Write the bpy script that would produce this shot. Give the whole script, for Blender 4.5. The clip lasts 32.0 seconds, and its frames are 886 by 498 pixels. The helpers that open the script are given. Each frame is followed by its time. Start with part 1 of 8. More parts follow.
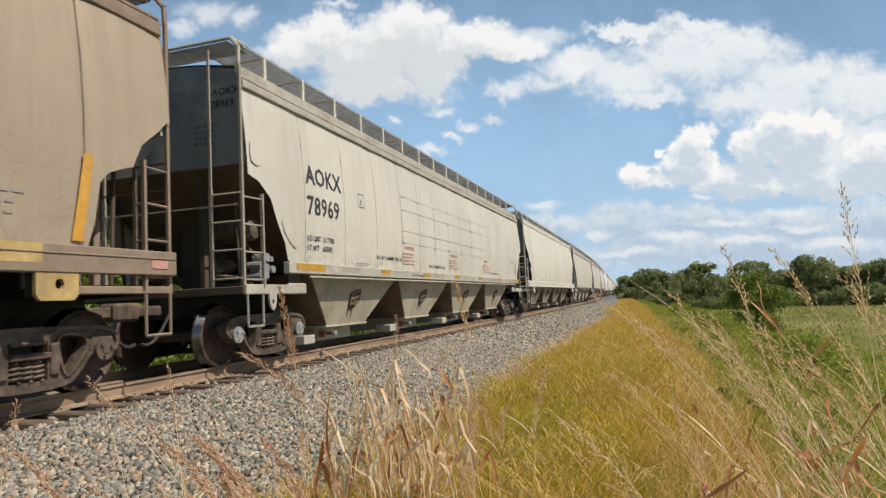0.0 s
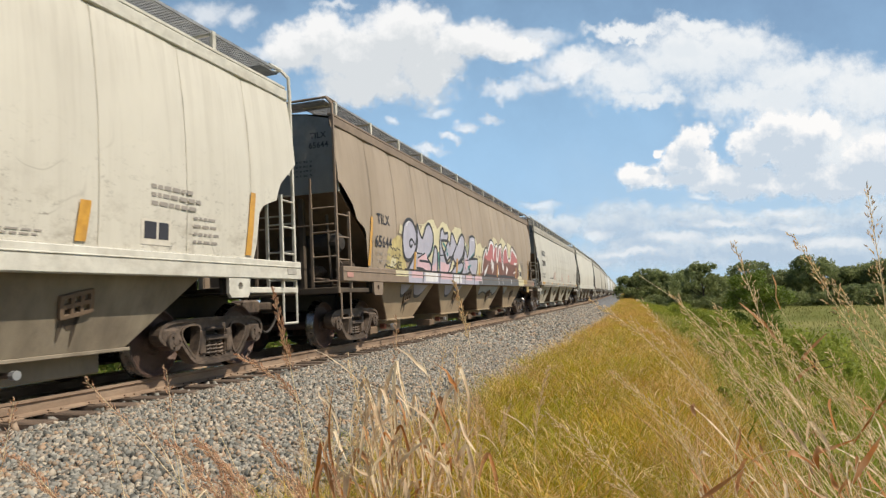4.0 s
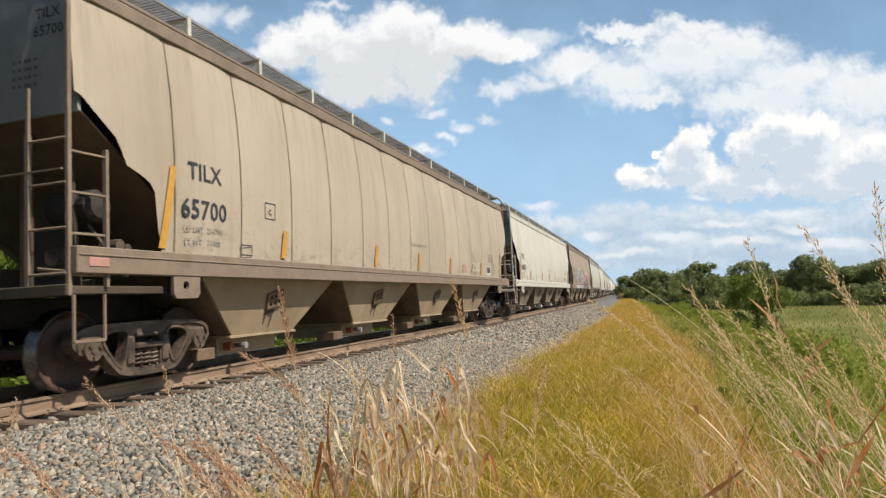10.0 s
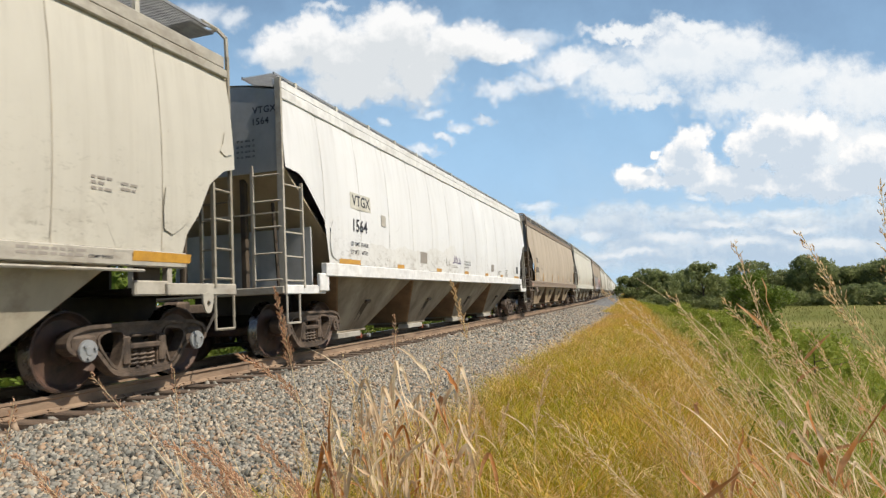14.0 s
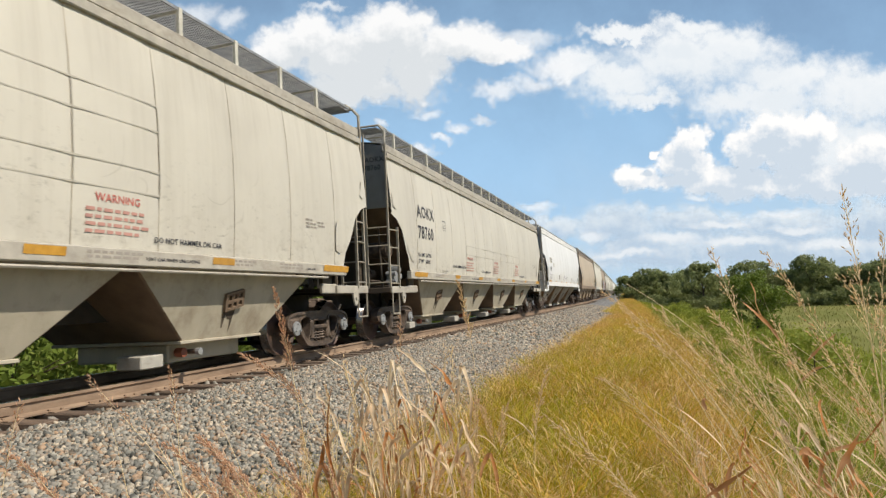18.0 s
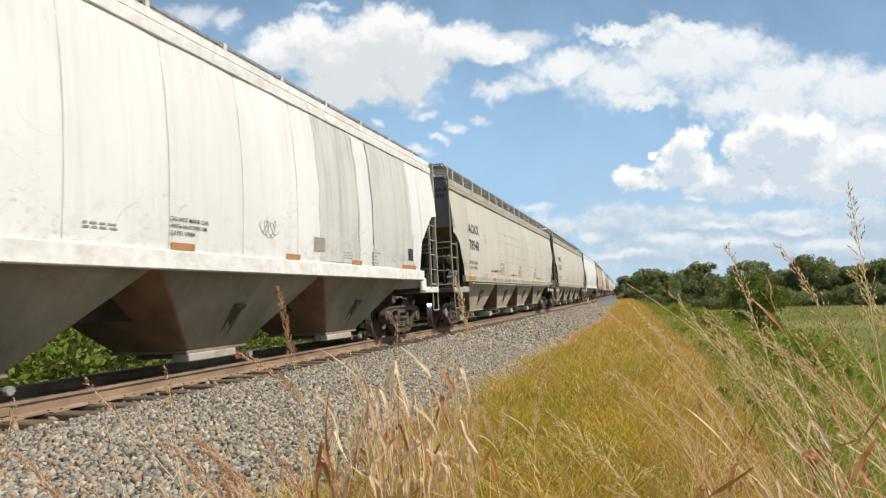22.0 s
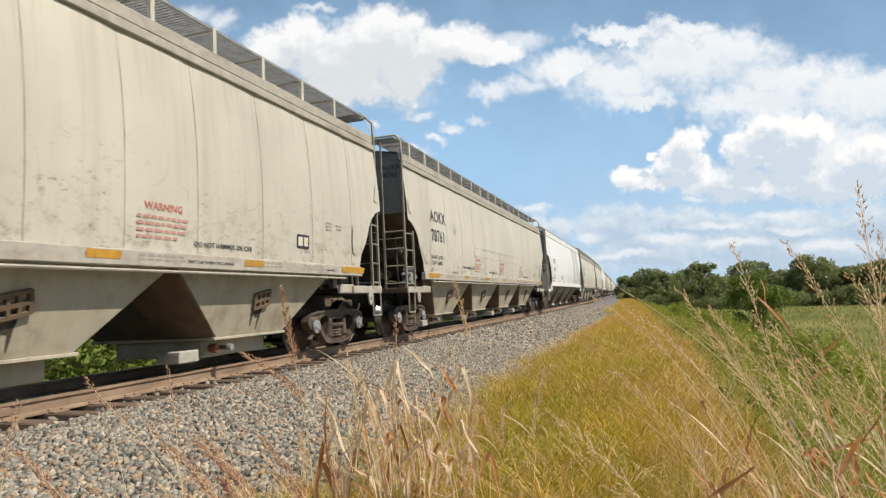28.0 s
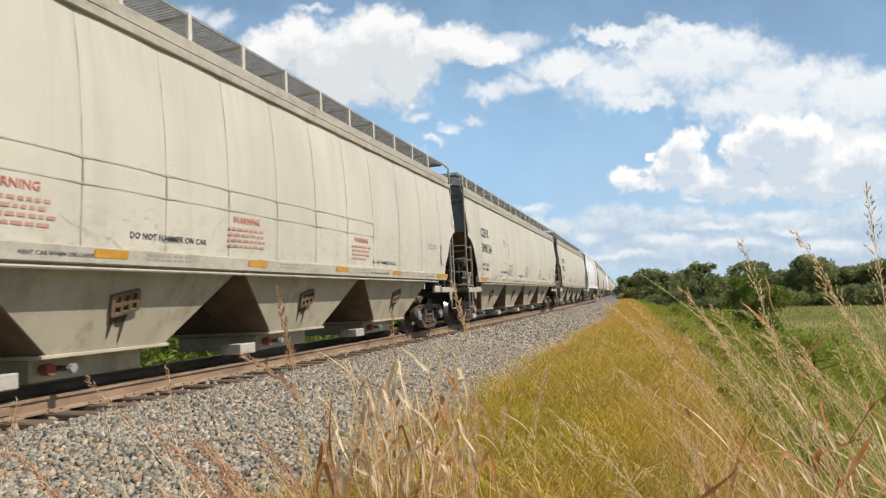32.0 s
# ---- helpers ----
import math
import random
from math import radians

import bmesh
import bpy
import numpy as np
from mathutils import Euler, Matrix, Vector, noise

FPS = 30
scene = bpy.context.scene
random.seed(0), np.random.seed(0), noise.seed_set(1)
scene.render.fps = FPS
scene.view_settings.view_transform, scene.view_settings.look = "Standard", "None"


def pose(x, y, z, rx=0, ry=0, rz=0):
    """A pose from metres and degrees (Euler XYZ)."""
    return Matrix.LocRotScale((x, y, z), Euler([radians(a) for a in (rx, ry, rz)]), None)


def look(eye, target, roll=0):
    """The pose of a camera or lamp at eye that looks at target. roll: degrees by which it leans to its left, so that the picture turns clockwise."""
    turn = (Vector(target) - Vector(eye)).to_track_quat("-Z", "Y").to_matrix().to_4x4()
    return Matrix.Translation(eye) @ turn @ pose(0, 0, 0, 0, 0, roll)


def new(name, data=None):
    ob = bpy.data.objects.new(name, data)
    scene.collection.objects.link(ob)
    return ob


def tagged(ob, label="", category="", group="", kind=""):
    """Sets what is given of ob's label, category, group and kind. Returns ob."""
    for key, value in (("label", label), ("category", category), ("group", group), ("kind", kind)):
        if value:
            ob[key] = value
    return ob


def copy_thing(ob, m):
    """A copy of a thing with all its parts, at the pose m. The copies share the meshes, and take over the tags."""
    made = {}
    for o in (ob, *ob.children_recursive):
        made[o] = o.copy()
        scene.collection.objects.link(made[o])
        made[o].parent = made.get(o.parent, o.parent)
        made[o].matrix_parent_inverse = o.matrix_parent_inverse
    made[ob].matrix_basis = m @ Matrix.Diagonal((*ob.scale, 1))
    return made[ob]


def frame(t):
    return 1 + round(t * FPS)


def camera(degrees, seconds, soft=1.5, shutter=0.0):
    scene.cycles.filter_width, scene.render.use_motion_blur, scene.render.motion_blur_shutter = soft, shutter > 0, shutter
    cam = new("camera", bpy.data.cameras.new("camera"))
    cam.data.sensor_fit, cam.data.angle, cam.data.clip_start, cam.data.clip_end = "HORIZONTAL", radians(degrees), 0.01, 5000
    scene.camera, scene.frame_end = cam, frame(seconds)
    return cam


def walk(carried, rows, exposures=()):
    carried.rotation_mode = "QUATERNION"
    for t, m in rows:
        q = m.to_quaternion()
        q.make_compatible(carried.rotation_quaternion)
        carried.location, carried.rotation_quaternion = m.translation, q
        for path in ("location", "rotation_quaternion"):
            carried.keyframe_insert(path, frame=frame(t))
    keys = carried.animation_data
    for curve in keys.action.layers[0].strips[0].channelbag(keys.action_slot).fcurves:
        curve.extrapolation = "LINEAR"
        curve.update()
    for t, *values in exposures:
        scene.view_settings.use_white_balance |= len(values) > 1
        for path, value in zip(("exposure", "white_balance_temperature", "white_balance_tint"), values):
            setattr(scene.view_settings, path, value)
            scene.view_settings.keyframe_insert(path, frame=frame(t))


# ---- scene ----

# ---- camera: a still tripod ----
cam = camera(68.04, 32.0, soft=1.3, shutter=0.1)
EYE = 0.812
CAM = pose(0, 0, EYE, 94.504, 0, 18.103) @ pose(0, 0, 0, 0, 0, -2.871)
PATH = [(0.0, CAM), (32.0, CAM)]
walk(cam, PATH, [(0.0, -0.03, 6650, 10), (3.0, 0.0, 6650, 10), (7.0, 0.04, 6650, 10), (12.0, 0.07, 6650, 10), (32.0, 0.07, 6650, 10)])

# ---- sky, sun, exposure ----
SUN_WAY = Vector((0.97, -0.08, 1.13)).normalized()
world = bpy.data.worlds.new("sky")
scene.world = world
world.use_nodes = True
wn = world.node_tree.nodes
sky = wn.new("ShaderNodeTexSky")
sky.sky_type, sky.sun_disc = "NISHITA", False
sky.sun_elevation = math.asin(SUN_WAY.z)
sky.sun_rotation = math.atan2(SUN_WAY.x, SUN_WAY.y)
sky.air_density, sky.dust_density, sky.ozone_density = 1.0, 0.3, 1.6
world.node_tree.links.new(sky.outputs[0], wn["Background"].inputs[0])
wn["Background"].inputs[1].default_value = 0.09
sun = new("sun", bpy.data.lights.new("sun", "SUN"))
sun.data.energy, sun.data.angle, sun.data.color = 4.95, radians(0.55), (1.0, 0.92, 0.79)
sun.matrix_world = look((0, 0, 0), -SUN_WAY)

# ---- the line of the track: a wide left-hand curve ----
TRACK_X, BEND = 7.157, 1 / 1915.0


ARC_END, ARC_START = 102.0, -45.0  # the bend lies between two straights


def line_of(s):
    """Place (x, y) and heading of the track's middle at s; takes numbers or arrays."""
    c = np.clip(s, ARC_START, ARC_END)
    a, d = BEND * c, s - c
    return -TRACK_X - (1 - np.cos(a)) / BEND - np.sin(a) * d, np.sin(a) / BEND + np.cos(a) * d, a


def on_track(s, off=0.0, z=0.0):
    x, y, a = line_of(s)
    return Vector((x + off * math.cos(a), y + off * math.sin(a), z))


def track_pose(s):
    p = on_track(s)
    return pose(p.x, p.y, 0, 0, 0, math.degrees(line_of(s)[2]))


# ---- node helpers and materials ----
def nodes_of(name):
    m = bpy.data.materials.new(name)
    m.use_nodes = True
    return m, m.node_tree.nodes, m.node_tree.links


def rgb(c):
    return (c[0], c[1], c[2], 1)


def surface(name, a, b, rough=0.7, metal=0.0, scale=6.0, stretch=(1, 1, 1), bump=0.15, fine=60.0, dirt=None, dirt_amount=0.5,
            dirt_scale=1.5, dirt_stretch=(1, 1, 1), vary=0.0, spread=(0.35, 0.65)):
    """Two-scale procedural surface: colour a to b by noise, an optional dirt colour in patches, fine bump."""
    m, n, l = nodes_of(name)
    bs = n["Principled BSDF"]
    bs.inputs["Metallic"].default_value = metal
    co = n.new("ShaderNodeTexCoord")
    mp = n.new("ShaderNodeMapping")
    mp.inputs["Scale"].default_value = stretch
    l.new(co.outputs["Object"], mp.inputs[0])
    t = n.new("ShaderNodeTexNoise")
    t.inputs["Scale"].default_value, t.inputs["Detail"].default_value, t.inputs["Roughness"].default_value = scale, 6, 0.62
    l.new(mp.outputs[0], t.inputs["Vector"])
    ramp = n.new("ShaderNodeValToRGB")
    ramp.color_ramp.elements[0].position, ramp.color_ramp.elements[1].position = spread
    ramp.color_ramp.elements[0].color, ramp.color_ramp.elements[1].color = rgb(a), rgb(b)
    l.new(t.outputs[0], ramp.inputs[0])
    out = ramp.outputs[0]
    if dirt:
        mp2 = n.new("ShaderNodeMapping")
        mp2.inputs["Scale"].default_value = dirt_stretch
        l.new(co.outputs["Object"], mp2.inputs[0])
        t2 = n.new("ShaderNodeTexNoise")
        t2.inputs["Scale"].default_value, t2.inputs["Detail"].default_value, t2.inputs["Roughness"].default_value = dirt_scale, 8, 0.7
        l.new(mp2.outputs[0], t2.inputs["Vector"])
        r2 = n.new("ShaderNodeMapRange")
        r2.inputs[1].default_value, r2.inputs[2].default_value, r2.inputs[4].default_value = 0.5, 0.78, dirt_amount
        l.new(t2.outputs[0], r2.inputs[0])
        mx = n.new("ShaderNodeMixRGB")
        mx.inputs[2].default_value = rgb(dirt)
        l.new(r2.outputs[0], mx.inputs[0])
        l.new(out, mx.inputs[1])
        out = mx.outputs[0]
    if vary:
        inf = n.new("ShaderNodeObjectInfo")
        hs = n.new("ShaderNodeHueSaturation")
        mr = n.new("ShaderNodeMapRange")
        mr.inputs[3].default_value, mr.inputs[4].default_value = 1 - vary, 1 + vary
        l.new(inf.outputs["Random"], mr.inputs[0])
        l.new(mr.outputs[0], hs.inputs["Value"])
        l.new(out, hs.inputs["Color"])
        out = hs.outputs[0]
    l.new(out, bs.inputs["Base Color"])
    t3 = n.new("ShaderNodeTexNoise")
    t3.inputs["Scale"].default_value, t3.inputs["Detail"].default_value = fine, 4
    l.new(co.outputs["Object"], t3.inputs["Vector"])
    bp = n.new("ShaderNodeBump")
    bp.inputs["Strength"].default_value, bp.inputs["Distance"].default_value = bump, 0.02
    l.new(t3.outputs[0], bp.inputs["Height"])
    l.new(bp.outputs[0], bs.inputs["Normal"])
    rr = n.new("ShaderNodeMapRange")
    rr.inputs[3].default_value, rr.inputs[4].default_value = max(0.05, rough - 0.12), min(1, rough + 0.12)
    l.new(t.outputs[0], rr.inputs[0])
    l.new(rr.outputs[0], bs.inputs["Roughness"])
    return m


def island(name, cols, rough=0.7, trans=0.0, patch=None, patch_scale=0.5, tuft=None, tuft_scale=4.0):
    """Colour varies from blade to blade, stone to stone or leaf to leaf; patch tints wide areas."""
    m, n, l = nodes_of(name)
    bs = n["Principled BSDF"]
    g = n.new("ShaderNodeNewGeometry")
    ramp = n.new("ShaderNodeValToRGB")
    ramp.color_ramp.interpolation = "LINEAR"
    e = ramp.color_ramp.elements
    e[0].color, e[1].color = rgb(cols[0]), rgb(cols[-1])
    for i, c in enumerate(cols[1:-1]):
        e.new((i + 1) / (len(cols) - 1)).color = rgb(c)
    l.new(g.outputs["Random Per Island"], ramp.inputs[0])
    out = ramp.outputs[0]
    if patch:
        co = n.new("ShaderNodeTexCoord")
        t = n.new("ShaderNodeTexNoise")
        t.inputs["Scale"].default_value, t.inputs["Detail"].default_value = patch_scale, 4
        l.new(co.outputs["Object"], t.inputs["Vector"])
        r2 = n.new("ShaderNodeMapRange")
        r2.inputs[1].default_value, r2.inputs[2].default_value, r2.inputs[4].default_value = 0.42, 0.6, 0.75
        l.new(t.outputs[0], r2.inputs[0])
        mx = n.new("ShaderNodeMixRGB")
        mx.inputs[2].default_value = rgb(patch)
        l.new(r2.outputs[0], mx.inputs[0])
        l.new(out, mx.inputs[1])
        out = mx.outputs[0]
    if tuft:
        co = n.new("ShaderNodeTexCoord")
        t = n.new("ShaderNodeTexNoise")
        t.inputs["Scale"].default_value, t.inputs["Detail"].default_value = tuft_scale, 3
        l.new(co.outputs["Object"], t.inputs["Vector"])
        r3 = n.new("ShaderNodeMapRange")
        r3.inputs[1].default_value, r3.inputs[2].default_value, r3.inputs[4].default_value = 0.5, 0.64, 0.8
        l.new(t.outputs[0], r3.inputs[0])
        mx = n.new("ShaderNodeMixRGB")
        mx.inputs[2].default_value = rgb(tuft)
        l.new(r3.outputs[0], mx.inputs[0])
        l.new(out, mx.inputs[1])
        out = mx.outputs[0]
    l.new(out, bs.inputs["Base Color"])
    bs.inputs["Roughness"].default_value = rough
    bs.inputs["Specular IOR Level"].default_value = 0.25
    if trans:
        tr = n.new("ShaderNodeBsdfTranslucent")
        l.new(out, tr.inputs[0])
        ms = n.new("ShaderNodeMixShader")
        ms.inputs[0].default_value = trans
        l.new(bs.outputs[0], ms.inputs[1])
        l.new(tr.outputs[0], ms.inputs[2])
        l.new(ms.outputs[0], n["Material Output"].inputs[0])
    return m


def car_paint(name, a, b, grime, grime_amount, rough=0.5, streak=0.5, rust=(0.25, 0.13, 0.07), rust_amount=0.3):
    """Weathered freight-car paint: broad fade, vertical streaks, grime towards the sill, small scuffs and rust spots."""
    m, n, l = nodes_of(name)
    bs = n["Principled BSDF"]
    co = n.new("ShaderNodeTexCoord")

    def noise_at(scale, stretch, detail=6, r=0.6):
        mp = n.new("ShaderNodeMapping")
        mp.inputs["Scale"].default_value = stretch
        l.new(co.outputs["Object"], mp.inputs[0])
        t = n.new("ShaderNodeTexNoise")
        t.inputs["Scale"].default_value, t.inputs["Detail"].default_value, t.inputs["Roughness"].default_value = scale, detail, r
        l.new(mp.outputs[0], t.inputs["Vector"])
        return t.outputs[0]

    def ranged(v, lo, hi, top):
        r = n.new("ShaderNodeMapRange")
        r.inputs[1].default_value, r.inputs[2].default_value, r.inputs[4].default_value = lo, hi, top
        l.new(v, r.inputs[0])
        return r.outputs[0]

    def mix(f, c1, c2):
        x = n.new("ShaderNodeMixRGB")
        l.new(f, x.inputs[0])
        if isinstance(c1, tuple):
            x.inputs[1].default_value = rgb(c1)
        else:
            l.new(c1, x.inputs[1])
        x.inputs[2].default_value = rgb(c2)
        return x.outputs[0]

    base = mix(ranged(noise_at(0.5, (1, 1, 0.7)), 0.35, 0.65, 1.0), a, b)
    base = mix(ranged(noise_at(2.2, (1, 2.2, 0.12), 5, 0.65), 0.48, 0.8, streak), base, grime)
    sep = n.new("ShaderNodeSeparateXYZ")
    l.new(co.outputs["Object"], sep.inputs[0])
    low = ranged(sep.outputs[2], 2.35, 1.5, 1.0)
    scuff = ranged(noise_at(3.2, (1, 1, 1.6), 9, 0.72), 0.50, 0.66, grime_amount)
    mul = n.new("ShaderNodeMath")
    mul.operation = "MULTIPLY"
    l.new(low, mul.inputs[0])
    l.new(scuff, mul.inputs[1])
    base = mix(mul.outputs[0], base, grime)
    marks = ranged(noise_at(9.0, (1, 0.8, 1.5), 6, 0.75), 0.56, 0.66, 0.1 + 0.7 * grime_amount)
    spots = ranged(noise_at(0.9, (1, 1, 1.4), 3, 0.5), 0.42, 0.56, 1.0)
    low2 = ranged(sep.outputs[2], 3.1, 1.7, 1.0)
    mk = marks
    for other in (spots, low2):
        ml = n.new("ShaderNodeMath")
        ml.operation = "MULTIPLY"
        l.new(mk, ml.inputs[0])
        l.new(other, ml.inputs[1])
        mk = ml.outputs[0]
    base = mix(mk, base, tuple(v * 0.4 for v in grime))
    # bow-shaped tide marks, thin and broken
    tide = noise_at(0.55, (1, 1, 0.9), 2, 0.4)
    ring = n.new("ShaderNodeMath")
    ring.operation = "PINGPONG"
    ring.inputs[1].default_value = 0.06
    l.new(tide, ring.inputs[0])
    edge = n.new("ShaderNodeMath")
    edge.operation = "MULTIPLY"
    l.new(ranged(ring.outputs[0], 0.003, 0.0, 0.55), edge.inputs[0])
    l.new(ranged(noise_at(1.7, (1, 1, 1), 3, 0.6), 0.5, 0.6, 1.0), edge.inputs[1])
    e2 = n.new("ShaderNodeMath")
    e2.operation = "MULTIPLY"
    l.new(edge.outputs[0], e2.inputs[0])
    l.new(low2, e2.inputs[1])
    base = mix(e2.outputs[0], base, tuple(v * 0.7 for v in grime))
    top = ranged(sep.outputs[2], 3.3, 4.3, 1.0)
    drip = ranged(noise_at(7.0, (1, 1.6, 0.06), 4, 0.6), 0.52, 0.72, streak)
    ml = n.new("ShaderNodeMath")
    ml.operation = "MULTIPLY"
    l.new(top, ml.inputs[0])
    l.new(drip, ml.inputs[1])
    base = mix(ml.outputs[0], base, grime)
    base = mix(ranged(noise_at(9.0, (1, 1, 0.8), 4, 0.7), 0.70, 0.76, rust_amount), base, rust)
    l.new(base, bs.inputs["Base Color"])
    bs.inputs["Roughness"].default_value = rough
    bp = n.new("ShaderNodeBump")
    bp.inputs["Strength"].default_value, bp.inputs["Distance"].default_value = 0.25, 0.03
    l.new(noise_at(1.6, (1, 1, 0.6), 3, 0.5), bp.inputs["Height"])
    l.new(bp.outputs[0], bs.inputs["Normal"])
    return m


def plain(name, c, rough=0.6, metal=0.0):
    return surface(name, tuple(v * 0.9 for v in c), tuple(min(1, v * 1.08) for v in c), rough, metal, 4.0, bump=0.05)


PAINTS = {
    "beige": car_paint("beige_car_paint", (0.485, 0.458, 0.398), (0.565, 0.538, 0.468), (0.30, 0.265, 0.215), 0.5, 0.5, 0.3),
    "scuffed_beige": car_paint("scuffed_beige_car_paint", (0.475, 0.445, 0.38), (0.555, 0.525, 0.452), (0.24, 0.21, 0.165), 0.95, 0.5, 0.35),
    "pale_tan": car_paint("pale_tan_car_paint", (0.395, 0.325, 0.25), (0.475, 0.40, 0.315), (0.27, 0.22, 0.165), 0.55, 0.6, 0.45),
    "tan": car_paint("tan_car_paint", (0.305, 0.243, 0.18), (0.38, 0.307, 0.235), (0.24, 0.19, 0.14), 0.6, 0.6, 0.6),
    "cream": car_paint("cream_car_paint", (0.54, 0.51, 0.44), (0.62, 0.59, 0.51), (0.28, 0.24, 0.19), 0.8, 0.5, 0.3),
    "white": car_paint("white_car_paint", (0.675, 0.675, 0.675), (0.75, 0.752, 0.755), (0.38, 0.35, 0.31), 0.45, 0.4, 0.25),
    "soiled_white": car_paint("soiled_white_car_paint", (0.63, 0.625, 0.61), (0.72, 0.715, 0.70), (0.34, 0.30, 0.25), 0.8, 0.5, 0.3),
    "grey_white": car_paint("grey_white_car_paint", (0.50, 0.50, 0.48), (0.60, 0.60, 0.58), (0.26, 0.25, 0.23), 0.6, 0.5, 0.7),
    "grey": car_paint("grey_car_paint", (0.46, 0.43, 0.37), (0.52, 0.49, 0.42), (0.27, 0.24, 0.2), 0.5, 0.55, 0.4),
}


def trim_paint(name, c, soil, amount):
    """Paint of sills, posts and ladders: faded, with brown rust and soot in patches."""
    return surface(name, tuple(v * 0.84 for v in c), tuple(min(1, v * 1.06) for v in c), 0.6, 0, 5.0, bump=0.08, dirt=soil, dirt_amount=amount, dirt_scale=2.4, dirt_stretch=(1, 0.6, 1.4))


TRIM = {
    "beige": trim_paint("beige_trim", (0.42, 0.39, 0.335), (0.15, 0.11, 0.075), 0.75), "tan": trim_paint("tan_trim", (0.25, 0.188, 0.138), (0.11, 0.078, 0.055), 0.6),
    "cream": trim_paint("cream_trim", (0.58, 0.56, 0.49), (0.26, 0.21, 0.15), 0.6), "white": trim_paint("white_trim", (0.75, 0.75, 0.745), (0.36, 0.31, 0.25), 0.55),
    "grey": trim_paint("grey_trim", (0.44, 0.41, 0.36), (0.17, 0.13, 0.1), 0.6),
}
# end paint: grime, with the shade of the car gap put into its tone
END_PAINT = {"white": surface("grey_end_paint", (0.36, 0.37, 0.37), (0.50, 0.51, 0.51), 0.6, 0, 1.2, (1, 1, 0.5), 0.08, dirt=(0.2, 0.18, 0.15), dirt_amount=0.5), "dull": surface("shaded_grimy_end_paint", (0.20, 0.205, 0.195), (0.32, 0.315, 0.29), 0.65, 0, 1.2, (1, 1, 0.5), 0.08, dirt=(0.10, 0.08, 0.06), dirt_amount=0.6)}
SEAM = {k: surface(k + "_seam_paint", tuple(v * 0.55 for v in c), tuple(v * 0.98 for v in c), 0.7, 0, 2.0, (1, 1, 0.6), 0.05) for k, c in (("beige", (0.47, 0.42, 0.34)), ("tan", (0.28, 0.21, 0.15)), ("cream", (0.60, 0.56, 0.47)), ("white", (0.62, 0.60, 0.57)), ("grey", (0.42, 0.39, 0.33)))}
HOPPER = {
    "beige": surface("beige_hopper_steel", (0.36, 0.325, 0.25), (0.46, 0.415, 0.325), 0.55, 0, 2.0, (1, 1, 0.3), 0.1, dirt=(0.17, 0.12, 0.075), dirt_amount=0.85),
    "tan": surface("tan_hopper_steel", (0.31, 0.228, 0.145), (0.39, 0.297, 0.195), 0.65, 0, 2.0, (1, 1, 0.3), 0.1, dirt=(0.14, 0.11, 0.08), dirt_amount=0.5),
    "cream": surface("cream_hopper_steel", (0.17, 0.14, 0.10), (0.29, 0.245, 0.18), 0.6, 0, 2.0, (1, 1, 0.3), 0.1, dirt=(0.13, 0.1, 0.08), dirt_amount=0.8),
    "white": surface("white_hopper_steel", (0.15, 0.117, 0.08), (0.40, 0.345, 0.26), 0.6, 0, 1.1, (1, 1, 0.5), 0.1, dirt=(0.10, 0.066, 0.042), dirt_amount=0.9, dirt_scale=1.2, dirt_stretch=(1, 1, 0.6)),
    "grey": surface("grey_hopper_steel", (0.34, 0.30, 0.24), (0.42, 0.38, 0.30), 0.6, 0, 2.0, (1, 1, 0.3), 0.1, dirt=(0.15, 0.12, 0.1), dirt_amount=0.5),
}
M_RUNG = trim_paint("dirty_rung_steel", (0.31, 0.28, 0.225), (0.13, 0.095, 0.065), 0.7)
# stained steel, coloured darker still for the shade at the car ends
M_END = surface("shaded_stained_end_steel", (0.05, 0.037, 0.026), (0.10, 0.075, 0.052), 0.75, 0, 1.5, bump=0.1)
M_PALE_END = surface("rust_stained_pale_end_steel", (0.40, 0.32, 0.22), (0.54, 0.46, 0.34), 0.7, 0, 1.5, bump=0.1, dirt=(0.24, 0.15, 0.08), dirt_amount=0.6)
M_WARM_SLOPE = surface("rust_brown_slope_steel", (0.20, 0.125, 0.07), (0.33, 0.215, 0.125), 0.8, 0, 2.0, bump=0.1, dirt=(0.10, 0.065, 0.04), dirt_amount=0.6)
M_SLOPE = surface("dark_brown_slope_steel", (0.12, 0.08, 0.05), (0.19, 0.13, 0.085), 0.8, 0, 2.0, bump=0.1)
M_IRON = surface("dusty_cast_iron", (0.05, 0.037, 0.029), (0.15, 0.11, 0.083), 0.62, 0.1, 5.0, bump=0.35, dirt=(0.23, 0.165, 0.115), dirt_amount=0.85, dirt_scale=2.2)
M_WHEEL = surface("rusty_wheel_steel", (0.03, 0.021, 0.017), (0.115, 0.066, 0.048), 0.6, 0.05, 3.0, bump=0.1)
M_TREAD = surface("worn_wheel_tread", (0.10, 0.092, 0.088), (0.20, 0.19, 0.18), 0.27, 1.0, 8.0, bump=0.02)
M_BLACK = surface("black_underframe", (0.02, 0.018, 0.016), (0.05, 0.042, 0.036), 0.8, 0, 3.0, bump=0.2)
M_GALV = surface("galvanised_grating", (0.24, 0.25, 0.26), (0.36, 0.37, 0.38), 0.5, 0.35, 6.0, bump=0.1)
M_STRIPE = surface("amber_reflective_tape", (0.50, 0.255, 0.04), (0.62, 0.335, 0.06), 0.35, 0, 10.0, bump=0.05, dirt=(0.27, 0.16, 0.08), dirt_amount=0.6)
M_RED = plain("red_lettering", (0.50, 0.15, 0.125), 0.6)
M_INK = plain("black_lettering", (0.035, 0.035, 0.045), 0.6)
